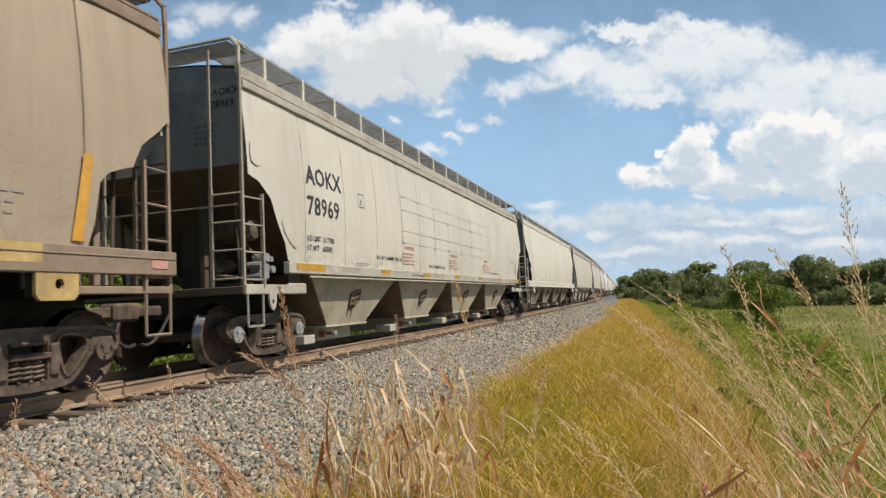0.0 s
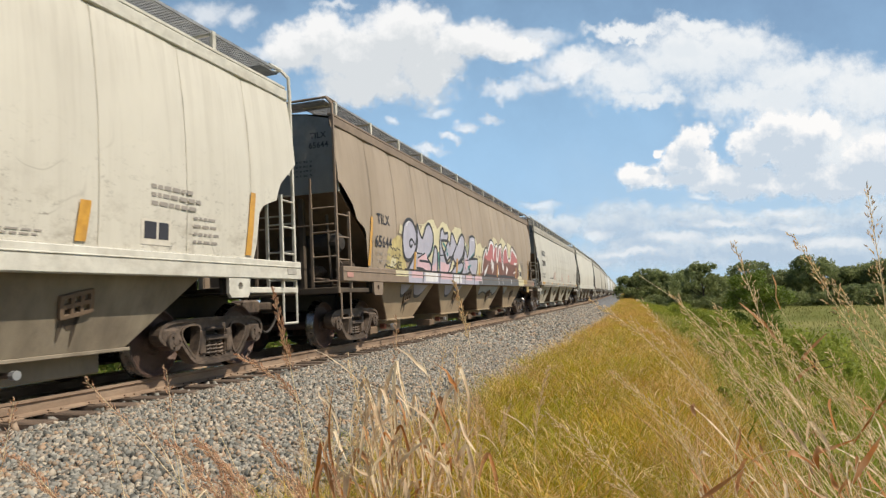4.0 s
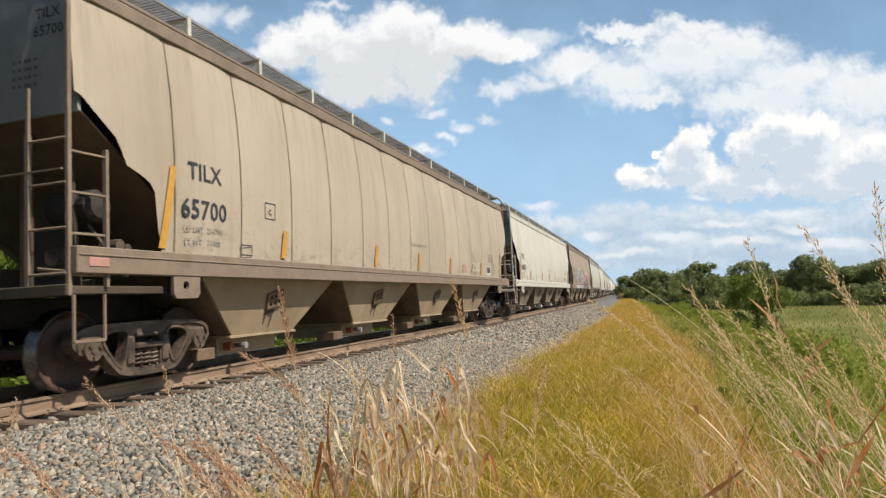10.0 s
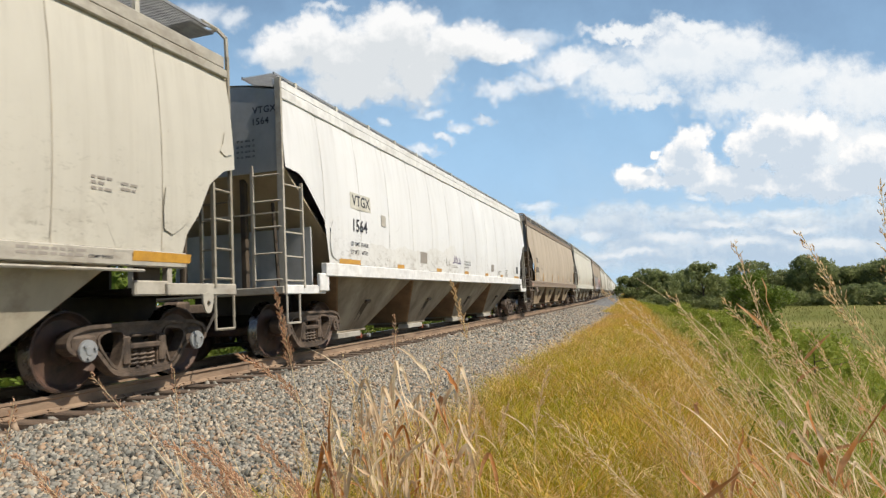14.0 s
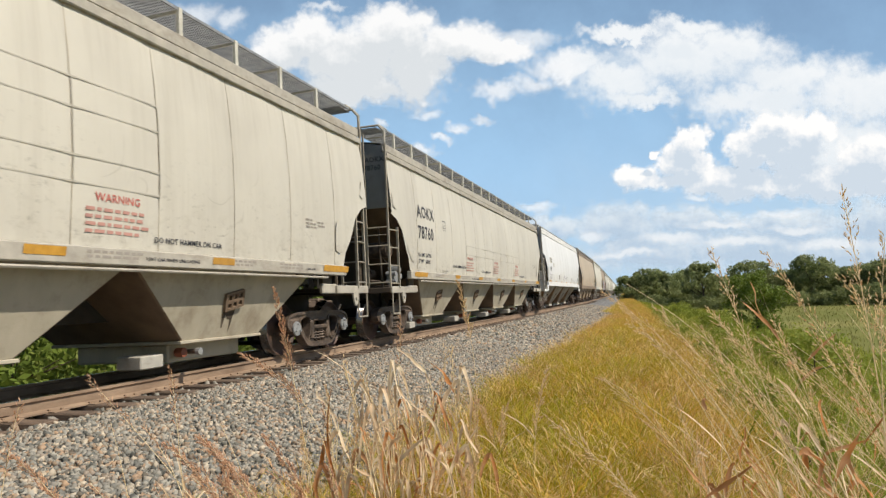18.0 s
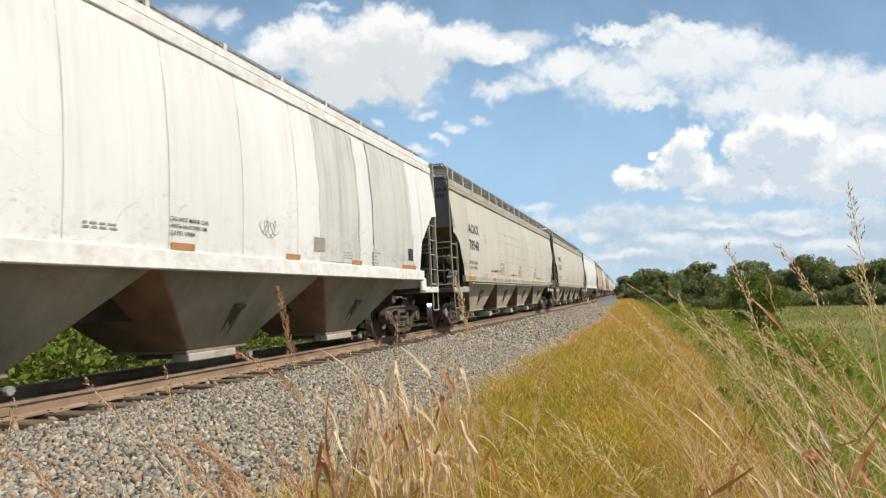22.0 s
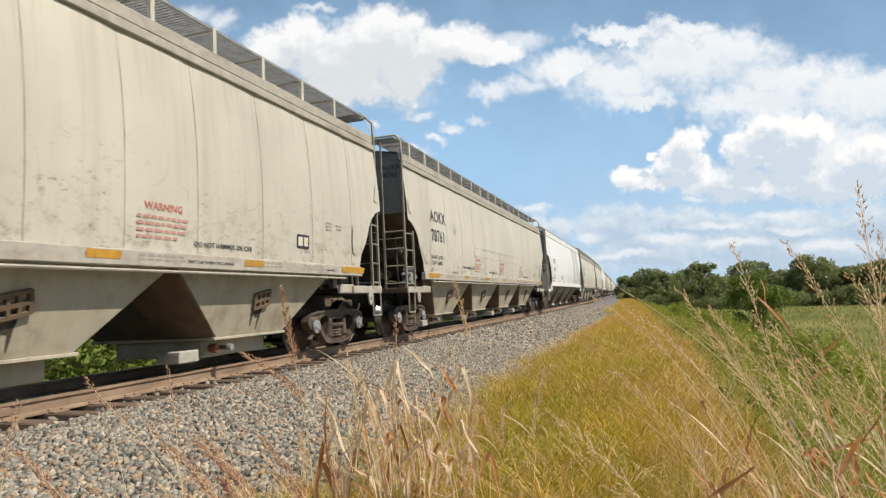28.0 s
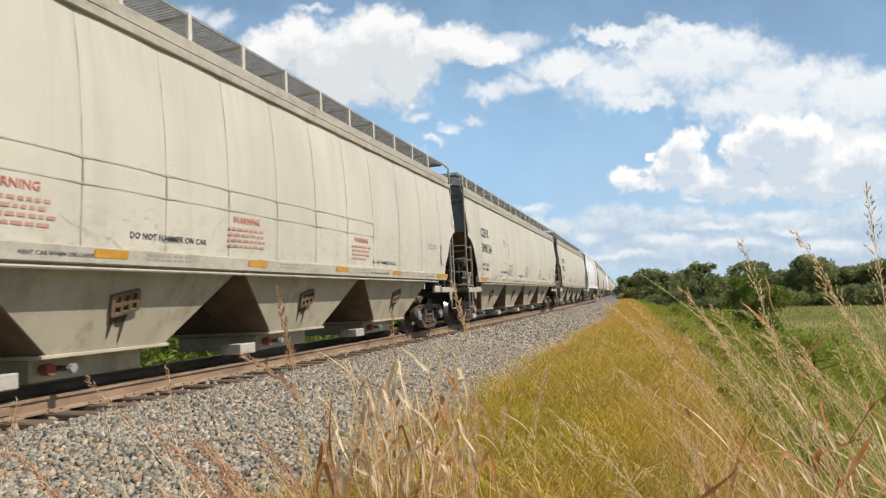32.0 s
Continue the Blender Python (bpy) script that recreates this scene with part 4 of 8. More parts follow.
                for (p, q), (u, v2) in zip(pts, pts[1:]):
                    bm.faces.new((p, q, v2, u))
            part("drip_stain", bm, M_END, h)
    for sy in (-1, 1):
        pts = {"straight": ((1.50, 1.72), (1.95, 1.72), (1.95, 2.35), (1.78, 2.52), (1.45, 2.24)), "angled": ((1.12, 1.86), (1.42, 1.80), (1.40, 2.36), (1.16, 2.36), (0.86, 2.20)), "waved": ((1.3, 1.60), (1.5, 1.60), (1.5, 1.7), (1.3, 1.7))}[cut]
        if cut == "waved" or FAR_CAR:
            continue
        patch(smooth_loop([(sy * (HALF - e), z) for e, z in pts], 2), paint, base, "gusset_plate", 0.012)
        if cut == "angled":
            patch(smooth_loop([(sy * (HALF - e), z) for e, z in ((0.10, 2.95), (0.36, 2.98), (0.28, 3.1), (0.22, 3.3), (0.10, 3.3))], 2), paint, base, "gusset_plate", 0.012)
    part("center_sill", box((-0.25, -HALF + 2.4, 0.75), (0.25, HALF - 2.4, 1.2), 0), M_BLACK, base)
    if cut == "angled":
        part("brake_pipe", rod((1.585, -HALF + 1.75, 1.325), (1.585, HALF - 1.75, 1.325), 0.02, 6), trim, base)
    return base


def letter_car(car, rows):
    """Lettering: (words, start from the rear post, height of the base line, letter size, material)."""
    for words, e, z, size, mat in rows:
        side_text(words, -HALF + e, z, size, mat, car)


def stripes(car, places, w, h, z0, rear=True):
    """Amber reflective strips along the side."""
    for e in places:
        side_bar(-HALF + e, -HALF + e + w, z0, z0 + h, M_STRIPE, car, "reflective_strip", 1.62 - side_x(z0) if z0 < 1.5 else 0.006)


CAR_LABELS = {
    "beige": "weathered beige four-bay covered hopper car rolling on rails",
    "tan": "dusty tan four-bay covered hopper car rolling on rails",
    "cream": "scuffed cream four-bay covered hopper car rolling on rails",
    "white": "white four-bay covered hopper car with a smooth angled end",
    "grey": "grey-beige four-bay covered hopper car far along the train",
}


def end_text(words, x, z, size, car):
    """Lettering on the rear end wall."""
    me = WORDS[words].copy()
    for v in me.vertices:
        v.co = Vector((x + v.co.x * size, -HALF + 0.094, z + v.co.y * size))
    return put("lettering", me, M_INK, car)


def stroke(pts, width, material, parent, name, lift, label="", bend=True):
    """An open painted line on the curved side through the points (y, z), thinning at its ends."""
    if bend and len(pts) > 2:
        q = []
        for i in range(len(pts) - 1):
            p0, p1, p2, p3 = pts[max(0, i - 1)], pts[i], pts[i + 1], pts[min(len(pts) - 1, i + 2)]
            for k in range(4):
                t = k / 4
                q.append(tuple(0.5 * (2 * b + (c - a) * t + (2 * a - 5 * b + 4 * c - d) * t * t + (3 * b - a - 3 * c + d) * t ** 3) for a, b, c, d in zip(p0, p1, p2, p3)))
        pts = q + [pts[-1]]
    v, f, n = [], [], len(pts)
    for i, (y, z) in enumerate(pts):
        (ya, za), (yb, zb) = pts[max(0, i - 1)], pts[min(n - 1, i + 1)]
        d = Vector((yb - ya, zb - za))
        d = d.normalized() if d.length > 1e-6 else Vector((1, 0))
        w = width * (0.55 if i in (0, n - 1) else 1.0)
        for sg in (-0.5, 0.5):
            yy, zz = y - d.y * w * sg, max(1.57, z + d.x * w * sg)
            v.append((side_x(zz) + lift, yy, zz))
    for i in range(n - 1):
        f.append((2 * i, 2 * i + 2, 2 * i + 3, 2 * i + 1))
    return raw(name, v, f, material, parent, label)


def graffiti(car):
    """Spray-painted letters: lavender and pink over cream patches, and a red piece with white edges."""
    lav, pink, dark, teal, cream, red, pale, maroon, sky_blue, wave = (surface(n, tuple(c * 0.86 for c in k), k, 0.5, 0, 3.0, bump=0.03, dirt=(0.24, 0.2, 0.16), dirt_amount=0.22, dirt_scale=4.0) for n, k in (
        ("lavender_spray", (0.43, 0.42, 0.50)), ("pink_spray", (0.66, 0.44, 0.48)), ("black_spray", (0.05, 0.05, 0.055)), ("teal_spray", (0.08, 0.28, 0.27)), ("cream_spray", (0.62, 0.56, 0.36)),
        ("red_spray", (0.46, 0.15, 0.15)), ("white_spray", (0.72, 0.71, 0.71)), ("maroon_spray", (0.19, 0.085, 0.065)), ("sky_blue_spray", (0.35, 0.55, 0.65)), ("pale_blue_spray", (0.40, 0.44, 0.47))))
    at = -HALF

    def moved(pts):
        return [(at + e, z) for e, z in pts]

    def fill(pts, material, lift):
        patch(moved(pts), material, car, "graffiti_fill", lift, "", 0.04)

    def letter(pts, material, width):
        lp = smooth_loop(moved(pts), 2)
        lp = [(y, max(1.574, z)) for y, z in lp]
        piece = patch(lp, material, car, "graffiti_letter", 0.007, "lavender sprayed letter with a black edge", 0.035)
        stroke(lp + lp[:1], width, dark, piece, "outline", 0.013, "", False)

    def line(pts, width, material, lift):
        stroke(moved(pts), width, material, car, "graffiti_stroke", lift)

    def hopper_paint(pts, material):
        """Paint that runs on below the sill, on the sloping hopper faces."""
        c = 2.0 + (2 * HALF - 4.0) / 4 * (int((sum(e for e, _ in pts) / len(pts) - 2.0) / ((2 * HALF - 4.0) / 4)) + 0.5)
        loop = []
        for e, z in smooth_loop(pts, 3):
            z = min(z, 1.25)
            half = 2.03 - (1.40 - z) / 0.96 * 1.16 - 0.06
            loop.append((min(c + half, max(c - half, e)), z))
        lo, hi = min(z for _, z in loop), max(z for _, z in loop)
        for lift, grow, m in ((0.012, 0.05, dark), (0.016, 0.0, material)):
            vs = []
            for e, z in loop:
                zz = z - grow * (hi - z) / max(0.01, hi - lo) * 1.4
                vs.append((1.09 + 0.33 * (zz - 0.44) / 0.96 + lift, at + e, zz))
            bm = bmesh.new()
            edges = [bm.verts.new(p) for p in vs]
            es = [bm.edges.new((edges[i], edges[(i + 1) % len(edges)])) for i in range(len(edges))]
            bmesh.ops.triangle_fill(bm, use_beauty=True, edges=es)
            part("graffiti_overspill", bm, m, car)

    def sill_paint(e0, e1, material, z0=1.28, z1=1.55, lift=0.002, lean=0.0):
        x = 1.615 + lift
        raw("graffiti_sill", [(x, at + e0, z0), (x, at + e1, z0), (x, at + e1 + lean, z1), (x, at + e0 + lean, z1)], [(0, 1, 2, 3)], material, car)
    fill([(4.06, 2.29), (4.12, 2.75), (4.24, 2.77), (4.42, 2.62), (4.6, 2.75), (5.11, 2.94), (5.51, 2.96), (5.78, 2.74), (6.3, 3.01), (6.61, 2.99), (7.05, 2.77), (7.5, 2.96), (8.08, 2.96), (8.51, 2.62), (8.76, 2.42), (8.97, 2.77), (9.76, 2.86), (9.99, 2.63), (10.73, 2.53), (10.77, 1.68), (4.03, 1.572)], cream, 0.004)
    letter([(3.11, 2.25), (3.2, 2.61), (3.53, 2.79), (3.85, 2.75), (4.07, 2.49), (4.07, 2.17), (3.66, 1.84), (3.29, 1.83), (3.14, 2.01)], lav, 0.085)
    letter([(4.1, 2.41), (4.14, 2.69), (4.2, 2.72), (4.32, 2.52), (4.49, 2.41), (4.73, 2.66), (4.96, 2.81), (5.18, 2.8), (5.36, 2.58), (5.31, 2.31), (5.07, 2.03), (4.84, 1.92), (5.06, 1.81), (5.2, 1.72), (5.16, 1.572), (5.12, 1.572), (3.35, 1.572), (3.39, 1.572), (3.69, 1.79), (3.99, 2.05), (4.07, 2.25)], lav, 0.075)
    letter([(5.18, 1.572), (5.2, 1.74), (5.38, 2.14), (5.47, 2.26), (5.65, 2.2), (5.69, 1.86), (5.71, 1.572), (5.58, 1.572)], lav, 0.075)
    letter([(5.87, 1.68), (5.88, 2.15), (5.96, 2.57), (6.1, 2.77), (6.29, 2.81), (6.37, 2.68), (6.71, 2.72), (6.61, 2.49), (6.05, 2.46), (6.24, 2.13), (6.51, 1.86), (6.86, 1.94), (7.26, 2.22), (6.91, 1.84), (6.57, 1.572), (5.58, 1.572), (5.76, 1.572)], lav, 0.075)
    letter([(6.7, 2.5), (6.85, 2.36), (7.04, 2.74), (7.26, 2.69), (7.55, 2.43), (7.8, 2.63), (8.14, 2.8), (8.39, 2.7), (8.36, 2.38), (8.07, 2.08), (7.46, 1.87), (7.14, 2.01), (6.78, 2.03), (6.57, 1.92), (6.34, 2.14)], lav, 0.075)
    letter([(6.57, 1.572), (6.89, 1.59), (7.34, 1.81), (8.06, 1.96), (8.17, 1.75), (7.78, 1.572), (7.42, 1.572)], lav, 0.075)
    letter([(8.24, 1.92), (8.21, 2.2), (8.5, 2.45), (8.68, 2.12), (8.91, 2.43), (9.02, 2.77), (9.69, 2.81), (9.57, 2.25), (8.87, 2.07), (9.93, 2.12), (9.7, 1.572), (9.25, 1.572), (8.84, 1.78), (8.97, 1.67), (8.39, 1.572), (7.53, 1.572), (8.03, 1.58)], lav, 0.075)
    fill([(4.11, 1.86), (4.71, 2.04), (5.05, 1.73), (5.12, 1.572), (4.09, 1.572)], pink, 0.0095)
    fill([(5.23, 1.72), (5.59, 1.85), (5.59, 1.572), (5.22, 1.572)], pink, 0.0095)
    fill([(5.97, 1.88), (6.53, 1.85), (6.77, 1.83), (6.69, 1.572), (5.95, 1.572)], pink, 0.0095)
    fill([(3.43, 1.572), (3.65, 1.61), (3.65, 1.572), (3.43, 1.572)], pink, 0.0095)
    fill([(8.33, 2.04), (8.68, 2.1), (8.85, 1.84), (8.43, 1.71)], pink, 0.0095)
    fill([(6.53, 2.19), (6.69, 2.14), (6.62, 2.04), (6.49, 2.09)], teal, 0.011)
    fill([(8.65, 1.85), (9.14, 1.91), (8.83, 1.7)], teal, 0.011)
    fill([(4.35, 1.61), (4.55, 1.6), (4.68, 1.572), (4.48, 1.572)], teal, 0.011)
    fill([(4.43, 1.97), (4.64, 2.07), (4.59, 1.98)], teal, 0.011)
    line([(5.38, 2.45), (5.29, 2.22), (5.1, 2.06), (4.84, 1.94)], 0.085, teal, 0.0105)
    line([(5.76, 2.14), (5.81, 1.86), (5.87, 1.64)], 0.085, teal, 0.0105)
    line([(6.17, 2.41), (6.35, 2.34), (6.56, 2.21)], 0.085, teal, 0.0105)
    line([(8.61, 2.52), (8.75, 2.3)], 0.085, teal, 0.0105)
    line([(9.02, 2.11), (9.64, 2.35)], 0.085, teal, 0.0105)
    line([(7.44, 1.64), (7.91, 1.62), (8.29, 1.92)], 0.085, teal, 0.0105)
    line([(4.08, 2.41), (3.95, 2.21), (3.76, 2.31), (3.62, 2.3), (3.56, 2.21), (3.65, 2.13), (3.75, 2.2)], 0.06, dark, 0.0135)
    line([(4.05, 2.01), (4.43, 2.01)], 0.06, dark, 0.0135)
    line([(4.11, 1.89), (4.64, 2.03)], 0.06, dark, 0.0135)
    line([(4.23, 1.83), (4.77, 1.83), (5.06, 1.81), (5.2, 1.69)], 0.06, dark, 0.0135)
    line([(4.04, 1.65), (4.48, 1.63), (4.71, 1.572), (4.32, 1.572)], 0.06, dark, 0.0135)
    line([(6.25, 2.23), (6.51, 1.86), (6.92, 1.99), (7.5, 2.4)], 0.06, dark, 0.0135)
    line([(7.12, 1.8), (8.07, 2), (8.49, 2.37)], 0.06, dark, 0.0135)
    line([(8.26, 2.14), (8.55, 1.64)], 0.06, dark, 0.0135)
    line([(8.46, 2.02), (9.93, 2.12)], 0.06, dark, 0.0135)
    line([(5.88, 2.04), (6.3, 2.07)], 0.06, dark, 0.0135)
    line([(3.4, 2.62), (3.51, 2.72), (3.64, 2.75)], 0.035, pale, 0.0125)
    line([(4.6, 2.52), (4.75, 2.64), (4.92, 2.75)], 0.035, pale, 0.0125)
    line([(6.82, 2.52), (6.93, 2.33)], 0.035, pale, 0.0125)
    line([(7.69, 2.45), (8, 2.65)], 0.035, pale, 0.0125)
    line([(4.14, 2.1), (3.92, 1.85)], 0.035, pale, 0.0125)
    line([(5.99, 2.67), (5.96, 2.29)], 0.035, pale, 0.0125)
    line([(9.19, 2.7), (9.56, 2.72)], 0.035, pale, 0.0125)
    line([(6.59, 1.61), (6.9, 1.66), (7.23, 1.76)], 0.035, pale, 0.0125)
    fill([(12.19, 2.8), (12.26, 2.94), (12.47, 3.05), (12.89, 3), (13.15, 2.79), (12.98, 2.63), (12.8, 2.81), (12.41, 2.63)], cream, 0.0045)
    fill([(13.15, 2.74), (13.21, 2.81), (13.9, 3.15), (14.27, 3.04), (14.67, 2.88), (14.46, 2.83), (14.01, 2.67), (13.78, 2.33), (13.72, 2.7)], cream, 0.0045)
    fill([(14.64, 2.86), (14.89, 3.01), (15.42, 2.95), (15.66, 2.84), (15.4, 2.68), (15.23, 2.38), (14.93, 2.33), (14.76, 2.39)], cream, 0.0045)
    fill([(10.75, 2.48), (11.13, 2.65), (11.39, 2.53), (11.31, 2.45), (11.08, 2.54), (10.85, 2.39)], cream, 0.0045)
    fill([(16.6, 1.82), (17.26, 2.28), (17.46, 1.98), (17.66, 1.572), (16.67, 1.572)], cream, 0.0045)
    fill([(9.64, 2.15), (10.03, 2.62), (10.42, 2.7), (10.66, 2.53), (11.23, 2.59), (10.74, 2.3), (10.35, 1.67), (9.78, 1.6)], cream, 0.0042)
    red_body = [(10.47, 1.68), (10.74, 2.25), (11.04, 2.53), (11.23, 2.57), (10.85, 2.34), (11.08, 2.52), (11.23, 2.54), (11.31, 2.43), (11.85, 2.85), (12.3, 2.8), (12.39, 2.62), (12.82, 2.81), (12.93, 2.66), (13.02, 2.61), (13.18, 2.76), (13.6, 2.85), (13.75, 2.7), (13.71, 2.32), (13.94, 2.62), (14.46, 2.84), (14.69, 2.77), (14.76, 2.38), (15.2, 2.36), (15.37, 2.7), (15.75, 2.85), (16.57, 2.56), (16.67, 2.22), (16.5, 1.572), (10.86, 1.572)]
    line([(10.85, 2.3), (11.08, 2.48), (11.23, 2.5), (11.21, 2.35), (11.85, 2.79), (12.28, 2.77), (12.32, 2.61), (12.19, 2.24)], 0.11, pale, 0.0105)
    line([(12.32, 2.42), (12.48, 2.66), (12.82, 2.76), (12.9, 2.65), (12.79, 2.33), (12.8, 2.13), (13.02, 2.36), (13.23, 2.68), (13.6, 2.75), (13.54, 2.44), (13.7, 2.06), (13.93, 1.87)], 0.11, pale, 0.0105)
    line([(13.93, 1.96), (13.79, 2.18), (13.9, 2.46), (14.08, 2.67), (14.46, 2.79), (14.64, 2.69), (14.61, 2.46)], 0.11, pale, 0.0105)
    line([(14.61, 2.48), (14.92, 2.29), (15.23, 2.33), (15.45, 2.67), (15.77, 2.77), (16.57, 2.47)], 0.11, pale, 0.0105)
    fill([(10.86, 1.75), (11.44, 2.04), (11.16, 1.73), (10.86, 1.572)], pale, 0.011)
    fill([(11.81, 2.15), (11.99, 2.24), (12.26, 2), (12.18, 1.74), (11.95, 1.96)], pale, 0.011)
    fill([(11.74, 2.08), (11.81, 2.06), (12.16, 1.68), (12.06, 1.7)], pale, 0.011)
    fill([(13.04, 1.98), (13.12, 1.68), (13.02, 1.66), (12.93, 1.73)], pale, 0.011)
    fill([(14.43, 2.05), (14.73, 1.92), (14.41, 1.69), (14.35, 1.76)], pale, 0.011)
    fill([(15.88, 2.24), (16.53, 2.26), (16.39, 2.15), (15.91, 2.15)], pale, 0.011)
    fill([(15.68, 1.81), (16.31, 1.9), (16.31, 1.83), (15.72, 1.77)], pale, 0.011)
    line([(10.55, 1.68), (10.61, 1.94), (10.8, 2.26), (11.08, 2.47), (11.26, 2.49)], 0.09, pale, 0.0105)
    line([(10.39, 1.68), (10.64, 2.26), (11, 2.54), (11.23, 2.61)], 0.05, dark, 0.0125)
    line([(10.85, 2.39), (11.06, 2.55), (11.25, 2.57), (11.31, 2.45), (11.85, 2.89), (12.33, 2.84), (12.41, 2.64), (12.8, 2.83), (12.97, 2.74), (12.91, 2.55), (12.84, 2.27)], 0.055, dark, 0.0125)
    line([(13.05, 2.69), (13.21, 2.78), (13.66, 2.87), (13.77, 2.74), (13.58, 2.45), (13.62, 2.25), (13.71, 2.17), (13.79, 2.48), (14.01, 2.68), (14.46, 2.87), (14.73, 2.83), (14.77, 2.42), (14.93, 2.35), (15.2, 2.41), (15.33, 2.7), (15.75, 2.89), (16.65, 2.6)], 0.055, dark, 0.0125)
    line([(12.18, 2.7), (12.24, 2.5)], 0.03, sky_blue, 0.012)
    line([(11.44, 2), (10.96, 1.76)], 0.03, sky_blue, 0.012)
    line([(12.14, 2.17), (12.24, 2.03)], 0.03, sky_blue, 0.012)
    line([(13.33, 2.69), (13.18, 2.44)], 0.03, sky_blue, 0.012)
    line([(13.87, 2.42), (13.86, 2.15)], 0.03, sky_blue, 0.012)
    line([(11.02, 2.42), (10.88, 2.3)], 0.03, sky_blue, 0.012)
    hopper_paint([(4.45, 1.36), (4.5, 1.06), (4.74, 0.99), (5.1, 1.06), (5.45, 1.36)], lav)
    hopper_paint([(6.96, 1.36), (7.12, 1.01), (7.55, 1.03), (7.75, 1.36)], lav)
    hopper_paint([(7.84, 1.36), (8.27, 1), (8.8, 1.36)], lav)
    hopper_paint([(3.54, 1.36), (3.61, 1.05), (3.86, 1.04), (4.26, 1.36)], lav)
    hopper_paint([(11.01, 1.36), (11.24, 1.36), (11.61, 1.36), (11.95, 1.36), (12.18, 1.36), (12.41, 1.36), (12.75, 1.36), (13.12, 1.36), (13.75, 1.36), (13.53, 1.1), (13.12, 0.98), (12.93, 1.04), (12.66, 1.06), (12.18, 1.01), (11.55, 1.08), (11.13, 1.01), (11.01, 1.01)], wave)
    hopper_paint([(14.67, 1.36), (14.88, 1.1), (15.16, 1.02), (15.64, 1.36), (15.8, 1.36)], wave)
    patch(moved(red_body), red, car, "graffiti_letter", 0.007, "red sprayed letters with white edges", 0.04)
    patch([(y, min(z, 2.17 + 0.035 * math.sin(3.1 * y) + 0.02 * math.sin(11 * y))) for y, z in smooth_loop(moved(red_body), 4)], maroon, car, "graffiti_fill", 0.0085, "", 0.04)
    patch([(at + 10.5, 1.574), (at + 16.4, 1.574), (at + 16.2, 1.66), (at + 14, 1.70), (at + 12.4, 1.64), (at + 10.9, 1.68)], dark, car, "graffiti_fill", 0.0092, "", 0.03)
    sill_paint(3.4, 9.95, lav)
    for e0, e1 in ((3.6, 4.4), (5.9, 6.9), (8.4, 9.1), (9.5, 10.3)):
        sill_paint(e0, e1, pink, 1.40, 1.55, 0.004)
    for e0, e1 in ((4.6, 5.6), (7.1, 7.9)):
        sill_paint(e0, e1, pale, 1.32, 1.55, 0.004)
    for e in (4.35, 5.7, 6.95, 7.6, 8.2, 9.3):
        sill_paint(e, e + 0.05, dark, 1.28, 1.55, 0.006, 0.09)
    sill_paint(9.95, 16.7, surface("grey_spray", (0.10, 0.10, 0.105), (0.15, 0.15, 0.155), 0.5, 0, 3.0, bump=0.03))
    for e in (10.35, 12.9, 13.6, 15.2):
        sill_paint(e, e + 0.06, pale, 1.32, 1.55, 0.004, -0.04)
    ochre = surface("ochre_overspray", (0.37, 0.26, 0.095), (0.52, 0.38, 0.16), 0.7, 0, 4.0, bump=0.05, dirt=(0.16, 0.115, 0.07), dirt_amount=0.8)
    sill_paint(16.7, 17.9, cream)
    sill_paint(2.6, 3.4, cream, 1.42, 1.55)
    sill_paint(17.9, 18.72, ochre, 1.36, 1.55, 0.003)
    for sill in car.children:
        for ob in sill.children:
            # the sprayed plate at the front corner
            if ob.name.startswith("jacking_plate") and ob.data.vertices[0].co.x > 0 and ob.data.vertices[0].co.y > 0:
                ob.material_slots[0].link = "OBJECT"
                ob.material_slots[0].material = ochre
    fill([(2.12, 1.575), (2.2, 1.95), (2.5, 2.22), (2.85, 2.36), (3.1, 2.30), (3.2, 1.9), (3.4, 1.575)], surface("yellow_overspray", (0.36, 0.29, 0.13), (0.52, 0.44, 0.20), 0.7, 0, 5.0, bump=0.03), 0.0035)
    # small tags beside the piece
    q = random.Random(21)
    for e0, z0, wd in ((2.45, 2.02, 0.5), (2.42, 1.86, 0.55), (2.5, 1.70, 0.5), (2.0, 1.62, 0.9), (16.75, 1.9, 0.35), (17.1, 1.75, 0.3)):
        pts = [(e0 + wd * k / 9, z0 + q.uniform(-0.055, 0.055)) for k in range(10)]
        line(pts, 0.022, dark, 0.009)
    for e, z in ((2.35, 1.62), (2.9, 2.4), (16.9, 1.72)):
        fill([(e, z), (e + 0.3, z), (e + 0.38, z + 0.18), (e + 0.1, z + 0.22)], cream, 0.004)


def sill_strips(car, first):
    stripes(car, [first, 2 * HALF - 1.95], 0.94, 0.11, 1.43)
    stripes(car, [first + 3.46 + 2.71 * i for i in range(5)], 0.46, 0.09, 1.44)
    side_bar(-HALF + 18.33, -HALF + 18.55, 1.45, 1.53, M_LIGHTBOX, car, "sensor_plate", 0.048, "small white sensor plate")
    side_bar(-HALF + 17.34, -HALF + 17.59, 1.44, 1.54, M_CHALK, car, "decal", 0.048, "pale pink decal")


def upright_strips(car, spots):
    for e in spots:
        a = -HALF + e
        patch([(a, 1.60), (a + 0.14, 1.60), (a + 0.20, 2.03), (a + 0.06, 2.03)], M_STRIPE, car, "reflective_strip", 0.017)


